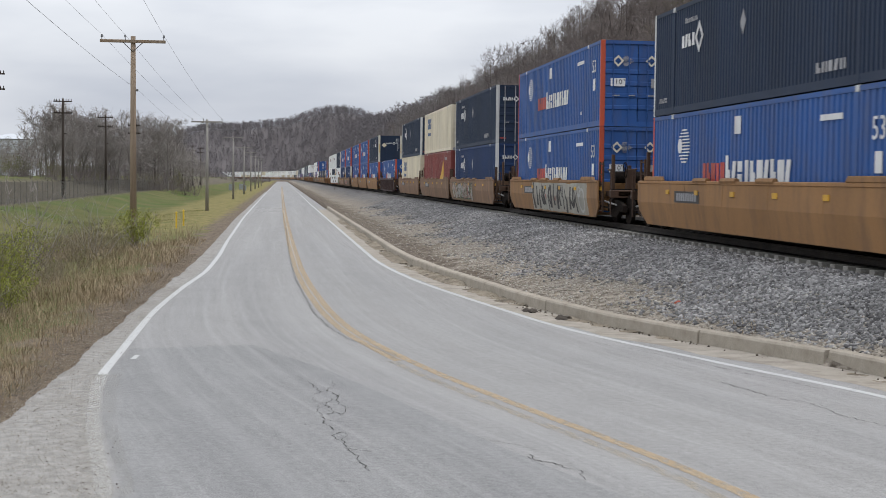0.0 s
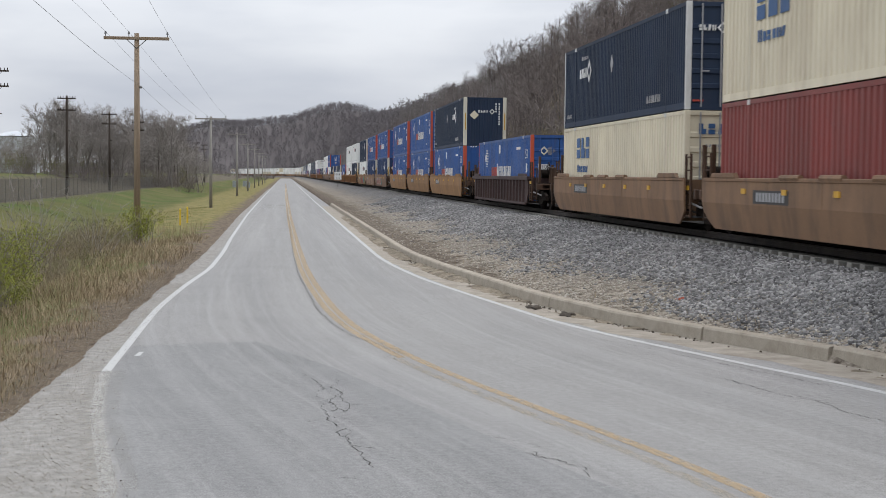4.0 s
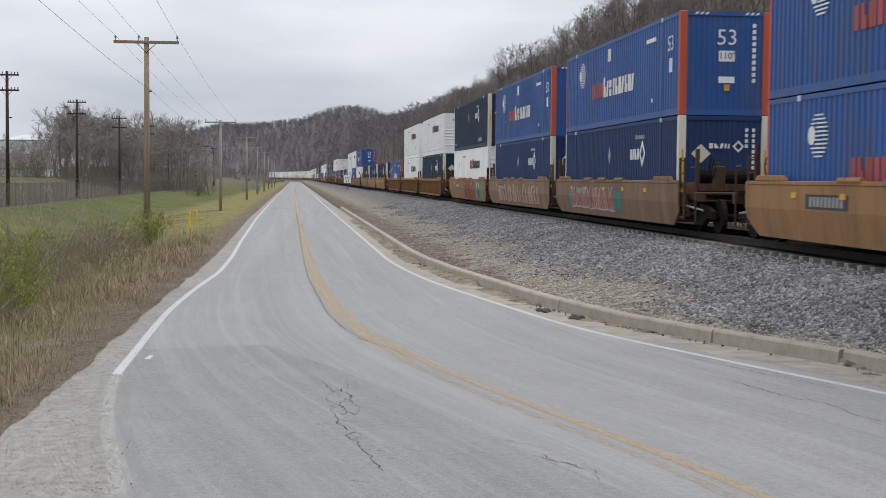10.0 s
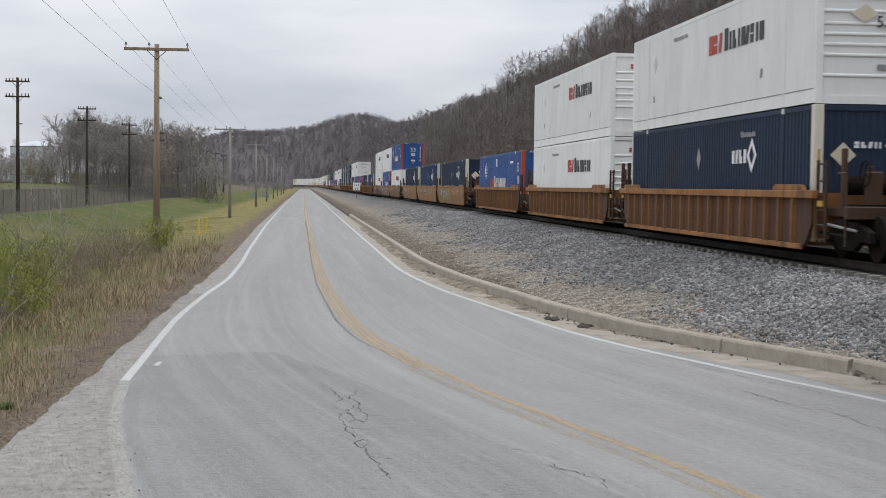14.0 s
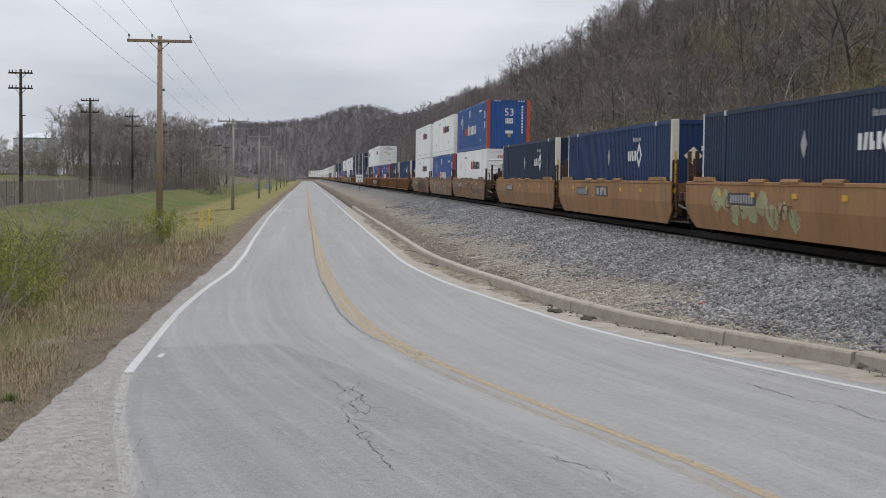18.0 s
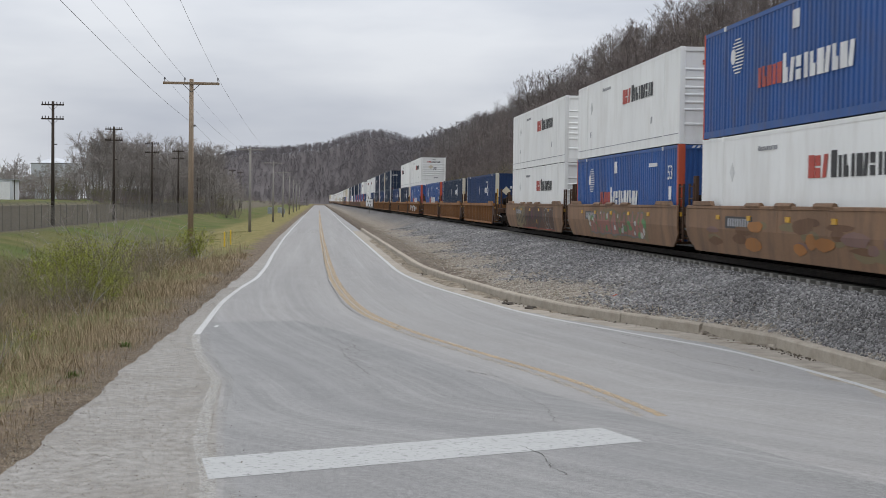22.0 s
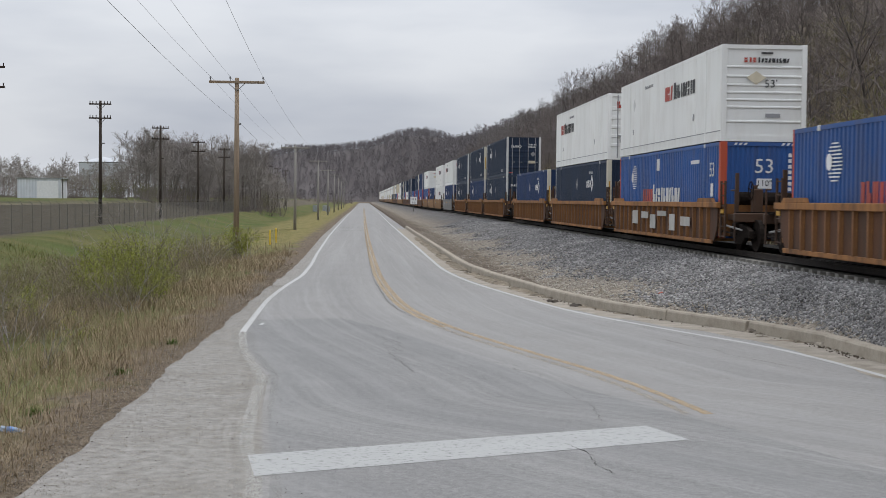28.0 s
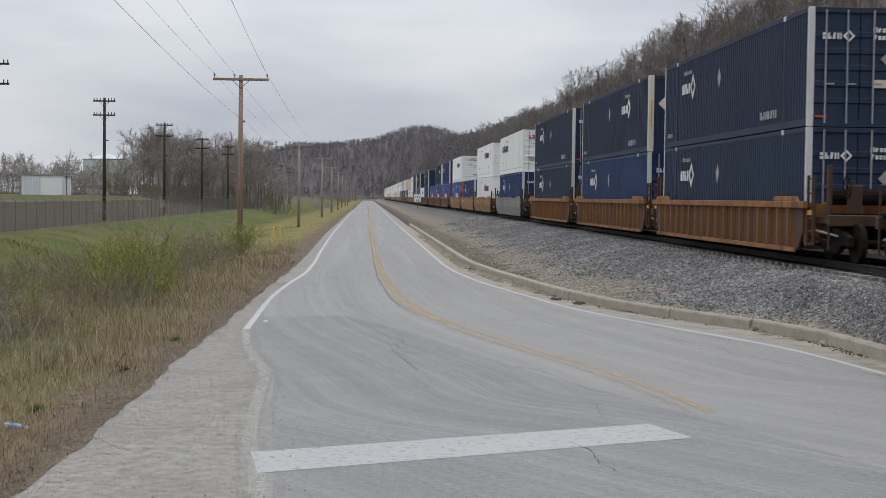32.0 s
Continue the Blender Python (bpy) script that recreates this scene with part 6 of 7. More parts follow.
def shed(x, y):
    z = gz(x, y) - 0.1
    s = new("metal_shed")
    tagged(s, "small white metal shed with a flat roof in the field", "shed")
    w, d, h = 7.4, 5.0, 3.5
    prof = []
    n = 30
    g = ([], [])
    for i in range(n + 1):
        px = -w / 2 + w * i / n
        g[0].extend([(px, -d / 2 - 0.03 * (i % 2), 0), (px, -d / 2 - 0.03 * (i % 2), h)])
        if i:
            g[1].append((2 * i - 2, 2 * i, 2 * i + 1, 2 * i - 1))
    part("front_wall", g, M["shed_white"], s)
    part("side_wall", box(([], []), w / 2 - 0.05, w / 2, -d / 2, d / 2, 0, h), M["shed_white"], s)
    part("side_wall", box(([], []), -w / 2, -w / 2 + 0.05, -d / 2, d / 2, 0, h), M["shed_white"], s)
    part("back_wall", box(([], []), -w / 2, w / 2, d / 2 - 0.05, d / 2, 0, h), M["shed_white"], s)
    part("roof", box(([], []), -w / 2 - 0.15, w / 2 + 0.4, -d / 2 - 0.2, d / 2 + 0.2, h, h + 0.12), M["cabinet"], s)
    part("sliding_door", box(([], []), -0.4, w / 2 - 0.4, -d / 2 - 0.1, -d / 2 - 0.05, 0.05, 3.1), M["sign_white"], s)
    part("canopy_post", box(([], []), w / 2 + 0.25, w / 2 + 0.37, -d / 2, -d / 2 + 0.12, 0, h), M["pole_dark"], s)
    s.location = (x, y, z)


shed(-56.0, 236.0)

tank = new("storage_tank")
tagged(tank, "large white cylindrical storage tank beyond the bare trees", "storage tank")
part("shell", tube(([], []), (0, 0, 0), (0, 0, 18.5), 10.5, 10.5, 40), M["tank_white"], tank, smooth=False)
part("roof", tube(([], []), (0, 0, 18.5), (0, 0, 20.9), 10.6, 1.0, 40), M["tank_white"], tank)
for z in (6.0, 12.0, 18.2):
    part("wind_girder", tube(([], []), (0, 0, z), (0, 0, z + 0.25), 10.7, 10.7, 40), M["galvanised"], tank)
tank.location = (-117, 620, -0.5)

for x, y in ((-6.23, 84.0), (-6.06, 87.7)):
    z = gz(x, y)
    g = ([], [])
    mk = new("marker_post")
    tagged(mk, "yellow pipeline marker post in the mown grass", "marker post", "yellow marker posts")
    part("post", tube(([], []), (0, 0, -0.2), (0, 0, 0.95), 0.055, 0.05, 8), M["yellow_post"], mk)
    part("cap", tube(([], []), (0, 0, 0.95), (0, 0, 1.02), 0.07, 0.03, 8), M["yellow_post"], mk)
    mk.location = (x, y, z)

sg = new("trackside_sign")
tagged(sg, "small white square railway sign on a post beside the track", "sign")
part("post", box(([], []), -0.05, 0.05, 0.02, 0.1, -0.3, 1.5), M["galvanised"], sg)
part("board", box(([], []), -0.55, 0.55, -0.02, 0.02, 0.95, 2.15), M["sign_white"], sg, bevel=0.01)
for x, z, w, h in ((-0.28, 1.75, 0.1, 0.28), (0.0, 1.75, 0.1, 0.28), (0.26, 1.75, 0.1, 0.28), (-0.15, 1.2, 0.1, 0.28), (0.18, 1.2, 0.1, 0.28)):
    part("marking", box(([], []), x - w / 2, x + w / 2, -0.026, -0.018, z - h / 2, z + h / 2), M["mark_black"], sg)
sg.location = (8.2, 215.0, 1.05)

for x, y, w, h in ((-14.0, 398.0, 1.6, 1.9), (-11.5, 404.0, 1.2, 1.7), (-8.6, 330.0, 0.9, 1.4)):
    cb = new("utility_cabinet")
    tagged(cb, "grey metal utility cabinet on the verge beside the poles", "utility cabinet", "roadside cabinets")
    part("body", box(([], []), -w / 2, w / 2, -0.4, 0.4, 0, h), M["cabinet"], cb, bevel=0.02)
    part("door", box(([], []), -w / 2 + 0.06, w / 2 - 0.06, -0.425, -0.4, 0.1, h - 0.1), M["cabinet"], cb)
    cb.location = (x, y, gz(x, y) - 0.03)

# a crushed drink bottle in the dry grass
M["plastic"] = bpy.data.materials.new("clear_plastic")
M["plastic"].use_nodes = True
pb = M["plastic"].node_tree.nodes["Principled BSDF"]
pb.inputs["Base Color"].default_value = (0.55, 0.68, 0.85, 1)
pb.inputs["Roughness"].default_value, pb.inputs["Transmission Weight"].default_value = 0.15, 0.6
M["bottle_label"] = mat("bottle_label", (0.06, 0.16, 0.42), (0.12, 0.28, 0.55), 8, 0.4, 0.0)
bottle = new("drink_bottle")
tagged(bottle, "crushed clear plastic drink bottle lying in dry grass", "bottle")
g = ([], [])
prof = [(0.0, 0.028), (0.01, 0.033), (0.08, 0.031), (0.09, 0.033), (0.15, 0.032), (0.185, 0.016), (0.2, 0.013)]
for (a, r), (b, q) in zip(prof, prof[1:]):
    tube(g, (a, 0, 0), (b, 0, 0), r, q, 10)
part("bottle_body", g, M["plastic"], bottle)
part("label", tube(([], []), (0.06, 0, 0), (0.12, 0, 0), 0.0345, 0.0345, 10), M["bottle_label"], bottle)
part("cap", tube(([], []), (0.2, 0, 0), (0.218, 0, 0), 0.015, 0.015, 8), M["sign_white"], bottle)
bottle.matrix_basis = pose(-4.25, 7.45, gz(-4.25, 7.45) + 0.07, 0, 10, 15) @ Matrix.Diagonal((1.25, 1.25, 1.1, 1))

# ---- woods, shrubs and grass ----
def island_mat(name, stops, rough=0.9):
    """A material whose pieces each take a colour from a ramp."""
    m = bpy.data.materials.new(name)
    m.use_nodes = True
    n, l = m.node_tree.nodes, m.node_tree.links
    ge, rp, nz, mx = n.new("ShaderNodeNewGeometry"), n.new("ShaderNodeValToRGB"), n.new("ShaderNodeTexNoise"), n.new("ShaderNodeMix")
    el = rp.color_ramp.elements
    while len(el) < len(stops):
        el.new(0.5)
    for i, c in enumerate(stops):
        el[i].position, el[i].color = i / (len(stops) - 1), (*c, 1)
    co = n.new("ShaderNodeTexCoord")
    l.new(co.outputs["Object"], nz.inputs["Vector"])
    nz.inputs["Scale"].default_value = 0.6
    mx.inputs["Factor"].default_value = 0.45
    l.new(ge.outputs["Random Per Island"], mx.inputs["A"])
    l.new(nz.outputs["Fac"], mx.inputs["B"])
    l.new(mx.outputs["Result"], rp.inputs["Fac"])
    l.new(rp.outputs["Color"], n["Principled BSDF"].inputs["Base Color"])
    n["Principled BSDF"].inputs["Roughness"].default_value = rough
    n["Principled BSDF"].inputs["Specular IOR Level"].default_value = 0.1
    return m


M["bark"] = mat("bark", (0.05, 0.043, 0.038), (0.16, 0.14, 0.122), 0.4, 0.95, 0.4, 12, 0.5, depth=0.02)
M["bark_grey"] = mat("grey_bark", (0.12, 0.106, 0.095), (0.27, 0.245, 0.222), 0.4, 0.95, 0.4, 12, 0.5, depth=0.02)
M["bark_pale"] = mat("pale_bark", (0.3, 0.28, 0.25), (0.52, 0.5, 0.46), 0.4, 0.95, 0.4, 12, 0.5, depth=0.02)
# haze over the far woods is put into this flat grey twig colour
M["far_twig"] = mat("hazed_twigs", (0.145, 0.132, 0.133), (0.2, 0.184, 0.187), 0.02, 0.95, 0.0)
M["twig"] = mat("twigs", (0.1, 0.084, 0.079), (0.25, 0.214, 0.197), 0.12, 0.95, 0.0)
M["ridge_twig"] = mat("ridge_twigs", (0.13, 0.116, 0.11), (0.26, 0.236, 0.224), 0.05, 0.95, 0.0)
M["twig_grey"] = mat("grey_twigs", (0.215, 0.193, 0.178), (0.36, 0.328, 0.303), 0.12, 0.95, 0.0)
M["rock"] = island_mat("crushed_rock", [(0.036, 0.034, 0.034), (0.118, 0.114, 0.112), (0.245, 0.237, 0.23), (0.52, 0.505, 0.48)])
M["rock_tan"] = island_mat("tan_pebbles", [(0.13, 0.11, 0.085), (0.24, 0.21, 0.17), (0.38, 0.35, 0.30), (0.52, 0.5, 0.46)])
M["debris"] = island_mat("gutter_crumbs", [(0.03, 0.026, 0.022), (0.07, 0.058, 0.045), (0.13, 0.105, 0.08), (0.3, 0.26, 0.2)])
M["straw"] = island_mat("dry_grass", [(0.13, 0.095, 0.062), (0.225, 0.17, 0.108), (0.325, 0.255, 0.163), (0.45, 0.37, 0.25)])
M["green_blade"] = island_mat("green_grass", [(0.085, 0.105, 0.03), (0.125, 0.145, 0.045), (0.19, 0.175, 0.075), (0.28, 0.235, 0.125)])
M["tuft"] = island_mat("tuft_blades", [(0.05, 0.085, 0.02), (0.085, 0.13, 0.03), (0.14, 0.17, 0.05)])
M["brush_stem"] = island_mat("brush_stems", [(0.13, 0.104, 0.077), (0.23, 0.19, 0.136), (0.36, 0.305, 0.22)])
M["olive_leaf"] = island_mat("olive_buds", [(0.12, 0.105, 0.05), (0.185, 0.16, 0.08), (0.26, 0.225, 0.12)])
M["straw_litter"] = island_mat("straw_litter", [(0.07, 0.054, 0.04), (0.15, 0.118, 0.086), (0.255, 0.205, 0.148), (0.4, 0.34, 0.255)])
M["leaf"] = island_mat("spring_leaves", [(0.15, 0.175, 0.03), (0.235, 0.25, 0.05), (0.33, 0.325, 0.09)])
M["leaf_dull"] = island_mat("dull_leaves", [(0.10, 0.105, 0.036), (0.15, 0.148, 0.055), (0.21, 0.19, 0.085)])


def segment(out, p, q, r0, r1, rng, flat):
    n = out[2]
    d = q - p
    d = d / (np.linalg.norm(d) + 1e-9)
    a = np.cross(d, rng.normal(size=3))
    a /= np.linalg.norm(a) + 1e-9
    if flat:
        out[0].append(np.array([p - a * r0, p + a * r0, q + a * r1, q - a * r1]))
        out[1].append(np.array([(n, n + 1, n + 2), (n, n + 2, n + 3)]))
        out[2] += 4
    else:
        b = np.cross(d, a)
        ring = [a, -0.5 * a + 0.866 * b, -0.5 * a - 0.866 * b]
        out[0].append(np.array([p + r0 * c for c in ring] + [q + r1 * c for c in ring]))
        t = []
        for i in range(3):
            j = (i + 1) % 3
            t += [(n + i, n + j, n + 3 + j), (n + i, n + 3 + j, n + 3 + i)]
        out[1].append(np.array(t))
        out[2] += 6


def grow(seed, tall, limbs=9, subs=5, twigs=4, thin=0.02, spread=0.42):
    """A bare tree: (wood, twigs), each as corner and triangle arrays."""
    rng = np.random.default_rng(seed)
    wood, fine = [[], [], 0], [[], [], 0]
    p, d, r = np.zeros(3), np.array([rng.normal(0, 0.05), rng.normal(0, 0.05), 1.0]), tall * 0.014
    trunk = [p]
    k = 7
    for i in range(k):
        d = d + rng.normal(0, 0.08, 3)
        d[2] = abs(d[2])
        d /= np.linalg.norm(d)
        q = p + d * tall * 0.9 / k
        segment(wood, p, q, r * (1 - i / (k + 1)), r * (1 - (i + 1) / (k + 1)), rng, False)
        p = q
        trunk.append(p)
    for i in range(limbs):
        t = 0.28 + 0.7 * (i + rng.random()) / limbs
        f = t * k
        j = min(int(f), k - 1)
        s = trunk[j] + (trunk[j + 1] - trunk[j]) * (f - j)
        a = rng.random() * 6.283
        up = 0.55 + 0.6 * t
        d = np.array([math.cos(a), math.sin(a), up + rng.normal(0, 0.15)])
        d /= np.linalg.norm(d)
        ln = tall * spread * (1.15 - 0.75 * t) * rng.uniform(0.75, 1.25)
        rr = r * (1 - t * 0.8) * 0.5
        pts = [s]
        for m in range(3):
            d = d + rng.normal(0, 0.14, 3) + np.array([0, 0, 0.1])
            d /= np.linalg.norm(d)
            q = pts[-1] + d * ln / 3
            segment(wood, pts[-1], q, rr * (1 - m / 3.4), rr * (1 - (m + 1) / 3.4), rng, False)
            pts.append(q)
        for m in range(subs):
            u = rng.uniform(0.25, 1.0) * 3
            jj = min(int(u), 2)
            s2 = pts[jj] + (pts[jj + 1] - pts[jj]) * (u - jj)
            d2 = d + rng.normal(0, 0.6, 3) + np.array([0, 0, 0.12])
            d2 /= np.linalg.norm(d2)
            l2 = ln * rng.uniform(0.3, 0.55)
            e = s2 + d2 * l2
            segment(fine, s2, e, thin * 1.6, thin * 0.9, rng, True)
            for w in range(twigs):
                s3 = s2 + d2 * l2 * rng.uniform(0.3, 1.0)
                d3 = d2 + rng.normal(0, 0.6, 3) + np.array([0, 0, 0.1])
                d3 /= np.linalg.norm(d3)
                segment(fine, s3, s3 + d3 * l2 * rng.uniform(0.4, 0.8), thin, thin * 0.5, rng, True)
    return [(np.concatenate(o[0]), np.concatenate(o[1])) for o in (wood, fine)]


def scatter(name, templates, spots, materials):
    """Many turned and sized copies of (wood, twigs) templates joined into one mesh. spots: x, y, z, size, turn, template."""
    vs, ts, ms, n = [], [], [], 0
    for x, y, z, s, a, k in spots:
        c, q = math.cos(a) * s, math.sin(a) * s
        for mi, (v, t) in enumerate(templates[k]):
            w = np.empty_like(v)
            w[:, 0], w[:, 1], w[:, 2] = v[:, 0] * c - v[:, 1] * q + x, v[:, 0] * q + v[:, 1] * c + y, v[:, 2] * s + z
            vs.append(w)
            ts.append(t + n)
            ms.append(np.full(len(t), mi))
            n += len(v)
    return new(name, fast_mesh(name, np.concatenate(vs), np.concatenate(ts), materials, np.concatenate(ms)))


def brushy(seed, tall, n, thin):
    """A distant bare tree: a trunk and a haze of twig ribbons."""
    r = np.random.default_rng(seed)
    wood, fine = [[], [], 0], [[], [], 0]
    lean = np.array([r.normal(0, 0.05), r.normal(0, 0.05), 1.0])
    segment(wood, np.zeros(3), lean * tall * 0.85, tall * 0.014, tall * 0.004, r, False)
    for i in range(n):
        t = 0.22 + 0.72 * r.random()
        a = r.random() * 6.283
        d = np.array([math.cos(a), math.sin(a), 0.2 + 0.9 * t + r.normal(0, 0.35)])
        d /= np.linalg.norm(d)
        s = lean * tall * 0.85 * t + d * r.random() * tall * 0.12
        segment(fine, s, s + d * tall * r.uniform(0.08, 0.22) * (1.25 - 0.6 * t), thin, thin * 0.4, r, True)
    return [(np.concatenate(o[0]), np.concatenate(o[1])) for o in (wood, fine)]


rng = np.random.default_rng(11)
FULL = [grow(100 + i, 12.0, 11, 7, 7, 0.016, 0.38) for i in range(8)]
LITE = [grow(200 + i, 12.0, 10, 7, 6, 0.028) for i in range(5)]
RIDGE = [brushy(300 + i, 12.0, 130, 0.034) for i in range(5)]
DISTANT = [brushy(310 + i, 12.0, 30, 0.2) for i in range(5)]


def hill_spots(n, x0, x1, y0, y1, s0, s1, k, xpow=1.0):
    out = []
    for _ in range(n):
        x = x0 + (x1 - x0) * rng.random() ** xpow
        y = rng.uniform(y0, y1)
        out.append((x, y, gz(x, y) - 0.2, rng.uniform(s0, s1), rng.random() * 6.28, int(rng.integers(k))))
    return out


spots = hill_spots(680, 22, 112, 45, 330, 0.55, 1.0, 8) + hill_spots(210, 30, 108, 60, 420, 0.95, 1.3, 8)
tagged(scatter("hillside_woods", FULL, spots, [M["bark"], M["twig"]]), "dense bare grey-brown woods on the steep hillside", "woods", kind="stuff")
spots = hill_spots(2300, 22, 125, 320, 800, 0.7, 1.1, 5)
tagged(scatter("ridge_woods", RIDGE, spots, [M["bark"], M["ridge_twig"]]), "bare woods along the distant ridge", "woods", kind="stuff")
spots = hill_spots(2800, 20, 170, 780, 1500, 0.7, 1.05, 5) + hill_spots(5200, -220, 190, 1290, 1640, 0.6, 1.0, 5)
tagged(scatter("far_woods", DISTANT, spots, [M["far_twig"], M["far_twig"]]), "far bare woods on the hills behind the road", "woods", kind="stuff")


def shrub(seed, tall, stems, leaves, leaf_size, bare=False):
    """A many-stemmed shrub: (stems, leaves), or (stems, twigs) for a bare one."""
    r = np.random.default_rng(seed)
    wood, fol = [[], [], 0], [[], [], 0]
    fine = fol if bare else wood
    tips = []
    for i in range(stems):
        a = r.random() * 6.283
        p = np.array([math.cos(a), math.sin(a), 0]) * r.random() * tall * 0.12
        d = np.array([math.cos(a) * 0.5, math.sin(a) * 0.5, 1.0]) + r.normal(0, 0.2, 3)
        for m in range(4):
            d = d + r.normal(0, 0.15, 3)
            d /= np.linalg.norm(d)
            q = p + d * tall * r.uniform(0.18, 0.27)
            segment(wood, p, q, 0.011 * (1 - m / 5) * tall * 0.6, 0.011 * (1 - (m + 1) / 5) * tall * 0.6, r, m > 1)
            if m > 0:
                tips.append((p, q))
                for _ in range(3):
                    e = q + (d + r.normal(0, 0.6, 3)) * tall * 0.1
                    segment(fine, q, e, 0.003 * tall, 0.0015 * tall, r, True)
                    tips.append((q, e))
            p = q
    for _ in range(leaves):
        a, b = tips[r.integers(len(tips))]
        c = a + (b - a) * r.random() + r.normal(0, 0.055 * tall, 3)
        u, v = r.normal(size=3), r.normal(size=3)
        u /= np.linalg.norm(u)
        v -= u * (u @ v)
        v /= np.linalg.norm(v)
        s = leaf_size * r.uniform(0.6, 1.3)
        n = fol[2]
        fol[0].append(np.array([c - u * s, c - v * s * 0.45, c + u * s, c + v * s * 0.45]))
        fol[1].append(np.array([(n, n + 1, n + 2), (n, n + 2, n + 3)]))
        fol[2] += 4
    out = [(np.concatenate(wood[0]), np.concatenate(wood[1]))]
    out.append((np.concatenate(fol[0]), np.concatenate(fol[1])) if leaves or bare else (np.zeros((0, 3)), np.zeros((0, 3), int)))
    return out


# brush along the hill's foot, partly greening
BRUSH = [shrub(400 + i, 3.2, 14, 0, 0.1) for i in range(3)] + [shrub(410 + i, 3.4, 12, 900, 0.055) for i in range(3)]
spots = [(x, y, z - 0.1, s, a, int(rng.choice([0, 1, 2, 3, 4, 5]))) for x, y, z, s, a, k in hill_spots(430, 19, 70, 40, 330, 0.7, 1.7, 6, 1.6) + hill_spots(330, 19, 62, 40, 200, 0.9, 1.9, 6, 1.2)]
tagged(scatter("hillside_brush", BRUSH, spots, [M["brush_stem"], M["leaf_dull"]]), "tan and greening brush at the foot of the hill", "brush", kind="stuff")

THICKET = [shrub(430 + i, 4.2, 30, 0, 0.1) for i in range(3)]
spots = hill_spots(520, 19, 58, 40, 260, 0.7, 1.5, 3, 1.1)
tagged(scatter("hill_foot_thicket", THICKET, spots, [M["brush_stem"], M["leaf_dull"]]), "tan leafless thicket above the track", "thicket", kind="stuff")
OLIVE = [shrub(440 + i, 7.5, 34, 2600, 0.06) for i in range(2)]
spots = hill_spots(34, 26, 52, 60, 190, 0.6, 1.15, 2)
tagged(scatter("olive_thicket", OLIVE, spots, [M["brush_stem"], M["olive_leaf"]]), "olive budding brush on the lower hillside", "thicket", kind="stuff")
spots = hill_spots(26, 24, 80, 70, 300, 0.5, 0.85, 5)
tagged(scatter("pale_trunked_trees", LITE, spots, [M["bark_pale"], M["twig"]]), "pale-barked bare trees among the dark woods", "woods", kind="stuff")

# bare trees beyond the field
def tree(seed, tall):
    wood, fine = grow(seed, tall, 17, 10, 8, 0.021, 0.34)
    t = new("bare_tree")
    tagged(t, "leafless grey tree at the far edge of the field", "tree", "bare trees beyond the field")
    for name, (v, q), m in (("trunk", wood, M["bark_grey"]), ("crown", fine, M["twig_grey"])):
        o = new(name, fast_mesh(name, v, q, m))
        o.parent = t
    return t


TREES = [tree(500 + i, 13.0 + 0.7 * i) for i in range(6)]
first = 6
i = 0
for row, (y0, x0, x1, n) in enumerate(((285, -49, -21, 22), (320, -54, -23, 22), (365, -61, -26, 20))):
    for k in range(n):
        x = x0 + (x1 - x0) * (k + rng.random()) / n
        y = y0 + rng.uniform(-14, 14)
        s = rng.uniform(0.72, 1.05)
        m = pose(x, y, gz(x, y) - 0.3, 0, 0, math.degrees(rng.random() * 6.28))
        if i < first:
            TREES[i].matrix_basis = m
        else:
            copy_thing(TREES[int(rng.integers(first))], m)
        i += 1
spots = []
for _ in range(330):
    y = rng.uniform(300, 460)
    x = rng.uniform(-0.40, -0.055) * y
    spots.append((x, y, gz(x, y) - 0.2, rng.uniform(0.4, 0.85), rng.random() * 6.28, int(rng.integers(5))))
tagged(scatter("field_edge_woods", LITE, spots, [M["bark_grey"], M["twig_grey"]]), "low bare woods and scrub along the far field", "woods", kind="stuff")
spots = []
for _ in range(300):
    y = rng.uniform(255, 330)
    x = rng.uniform(-0.40, -0.06) * y
    spots.append((x, y, gz(x, y) - 0.1, rng.uniform(0.7, 1.5), rng.random() * 6.28, int(rng.choice([0, 1, 2, 0, 1, 2, 3]))))
tagged(scatter("field_edge_brush", BRUSH, spots, [M["twig"], M["leaf_dull"]]), "dark brush under the bare trees", "brush", kind="stuff")


spots = []
for _ in range(150):
    x, y = rng.uniform(-110, -6), rng.uniform(900, 960)
    spots.append((x, y, gz(x, y) - 0.3, rng.uniform(0.9, 1.35), rng.random() * 6.28, int(rng.integers(3))))
tagged(scatter("far_brush", BRUSH, spots, [M["twig"], M["leaf_dull"]]), "low brush at the far end of the field", "brush", kind="stuff")


spots = []
for _ in range(420):
    x, y = rng.uniform(-16, -6.2), rng.uniform(20, 66)
    spots.append((x, y, gz(x, y) - 0.05, rng.uniform(0.18, 0.42), rng.random() * 6.28, int(rng.choice([0, 1, 2, 0, 1, 2, 3]))))
tagged(scatter("ditch_brush", BRUSH, spots, [M["brush_stem"], M["leaf_dull"]]), "low twiggy brush and dead weeds in the ditch", "brush", kind="stuff")


# shrubs on the verge
def verge_shrub(x, y, seed, tall, stems, leaves, size, label, mats):
    a, b = shrub(seed, tall, stems, leaves, size, not leaves)
    s = new("shrub")
    tagged(s, label, "shrub", "verge shrubs")
    o = new("stem", fast_mesh("stem", *a, mats[0]))
    o.parent = s
    name = "foliage" if leaves else "crown"
    o = new(name, fast_mesh(name, *b, mats[1] if leaves else mats[0]))
    o["kind"] = "stuff"
    o.parent = s
    s.location = (x, y, gz(x, y) - 0.05)


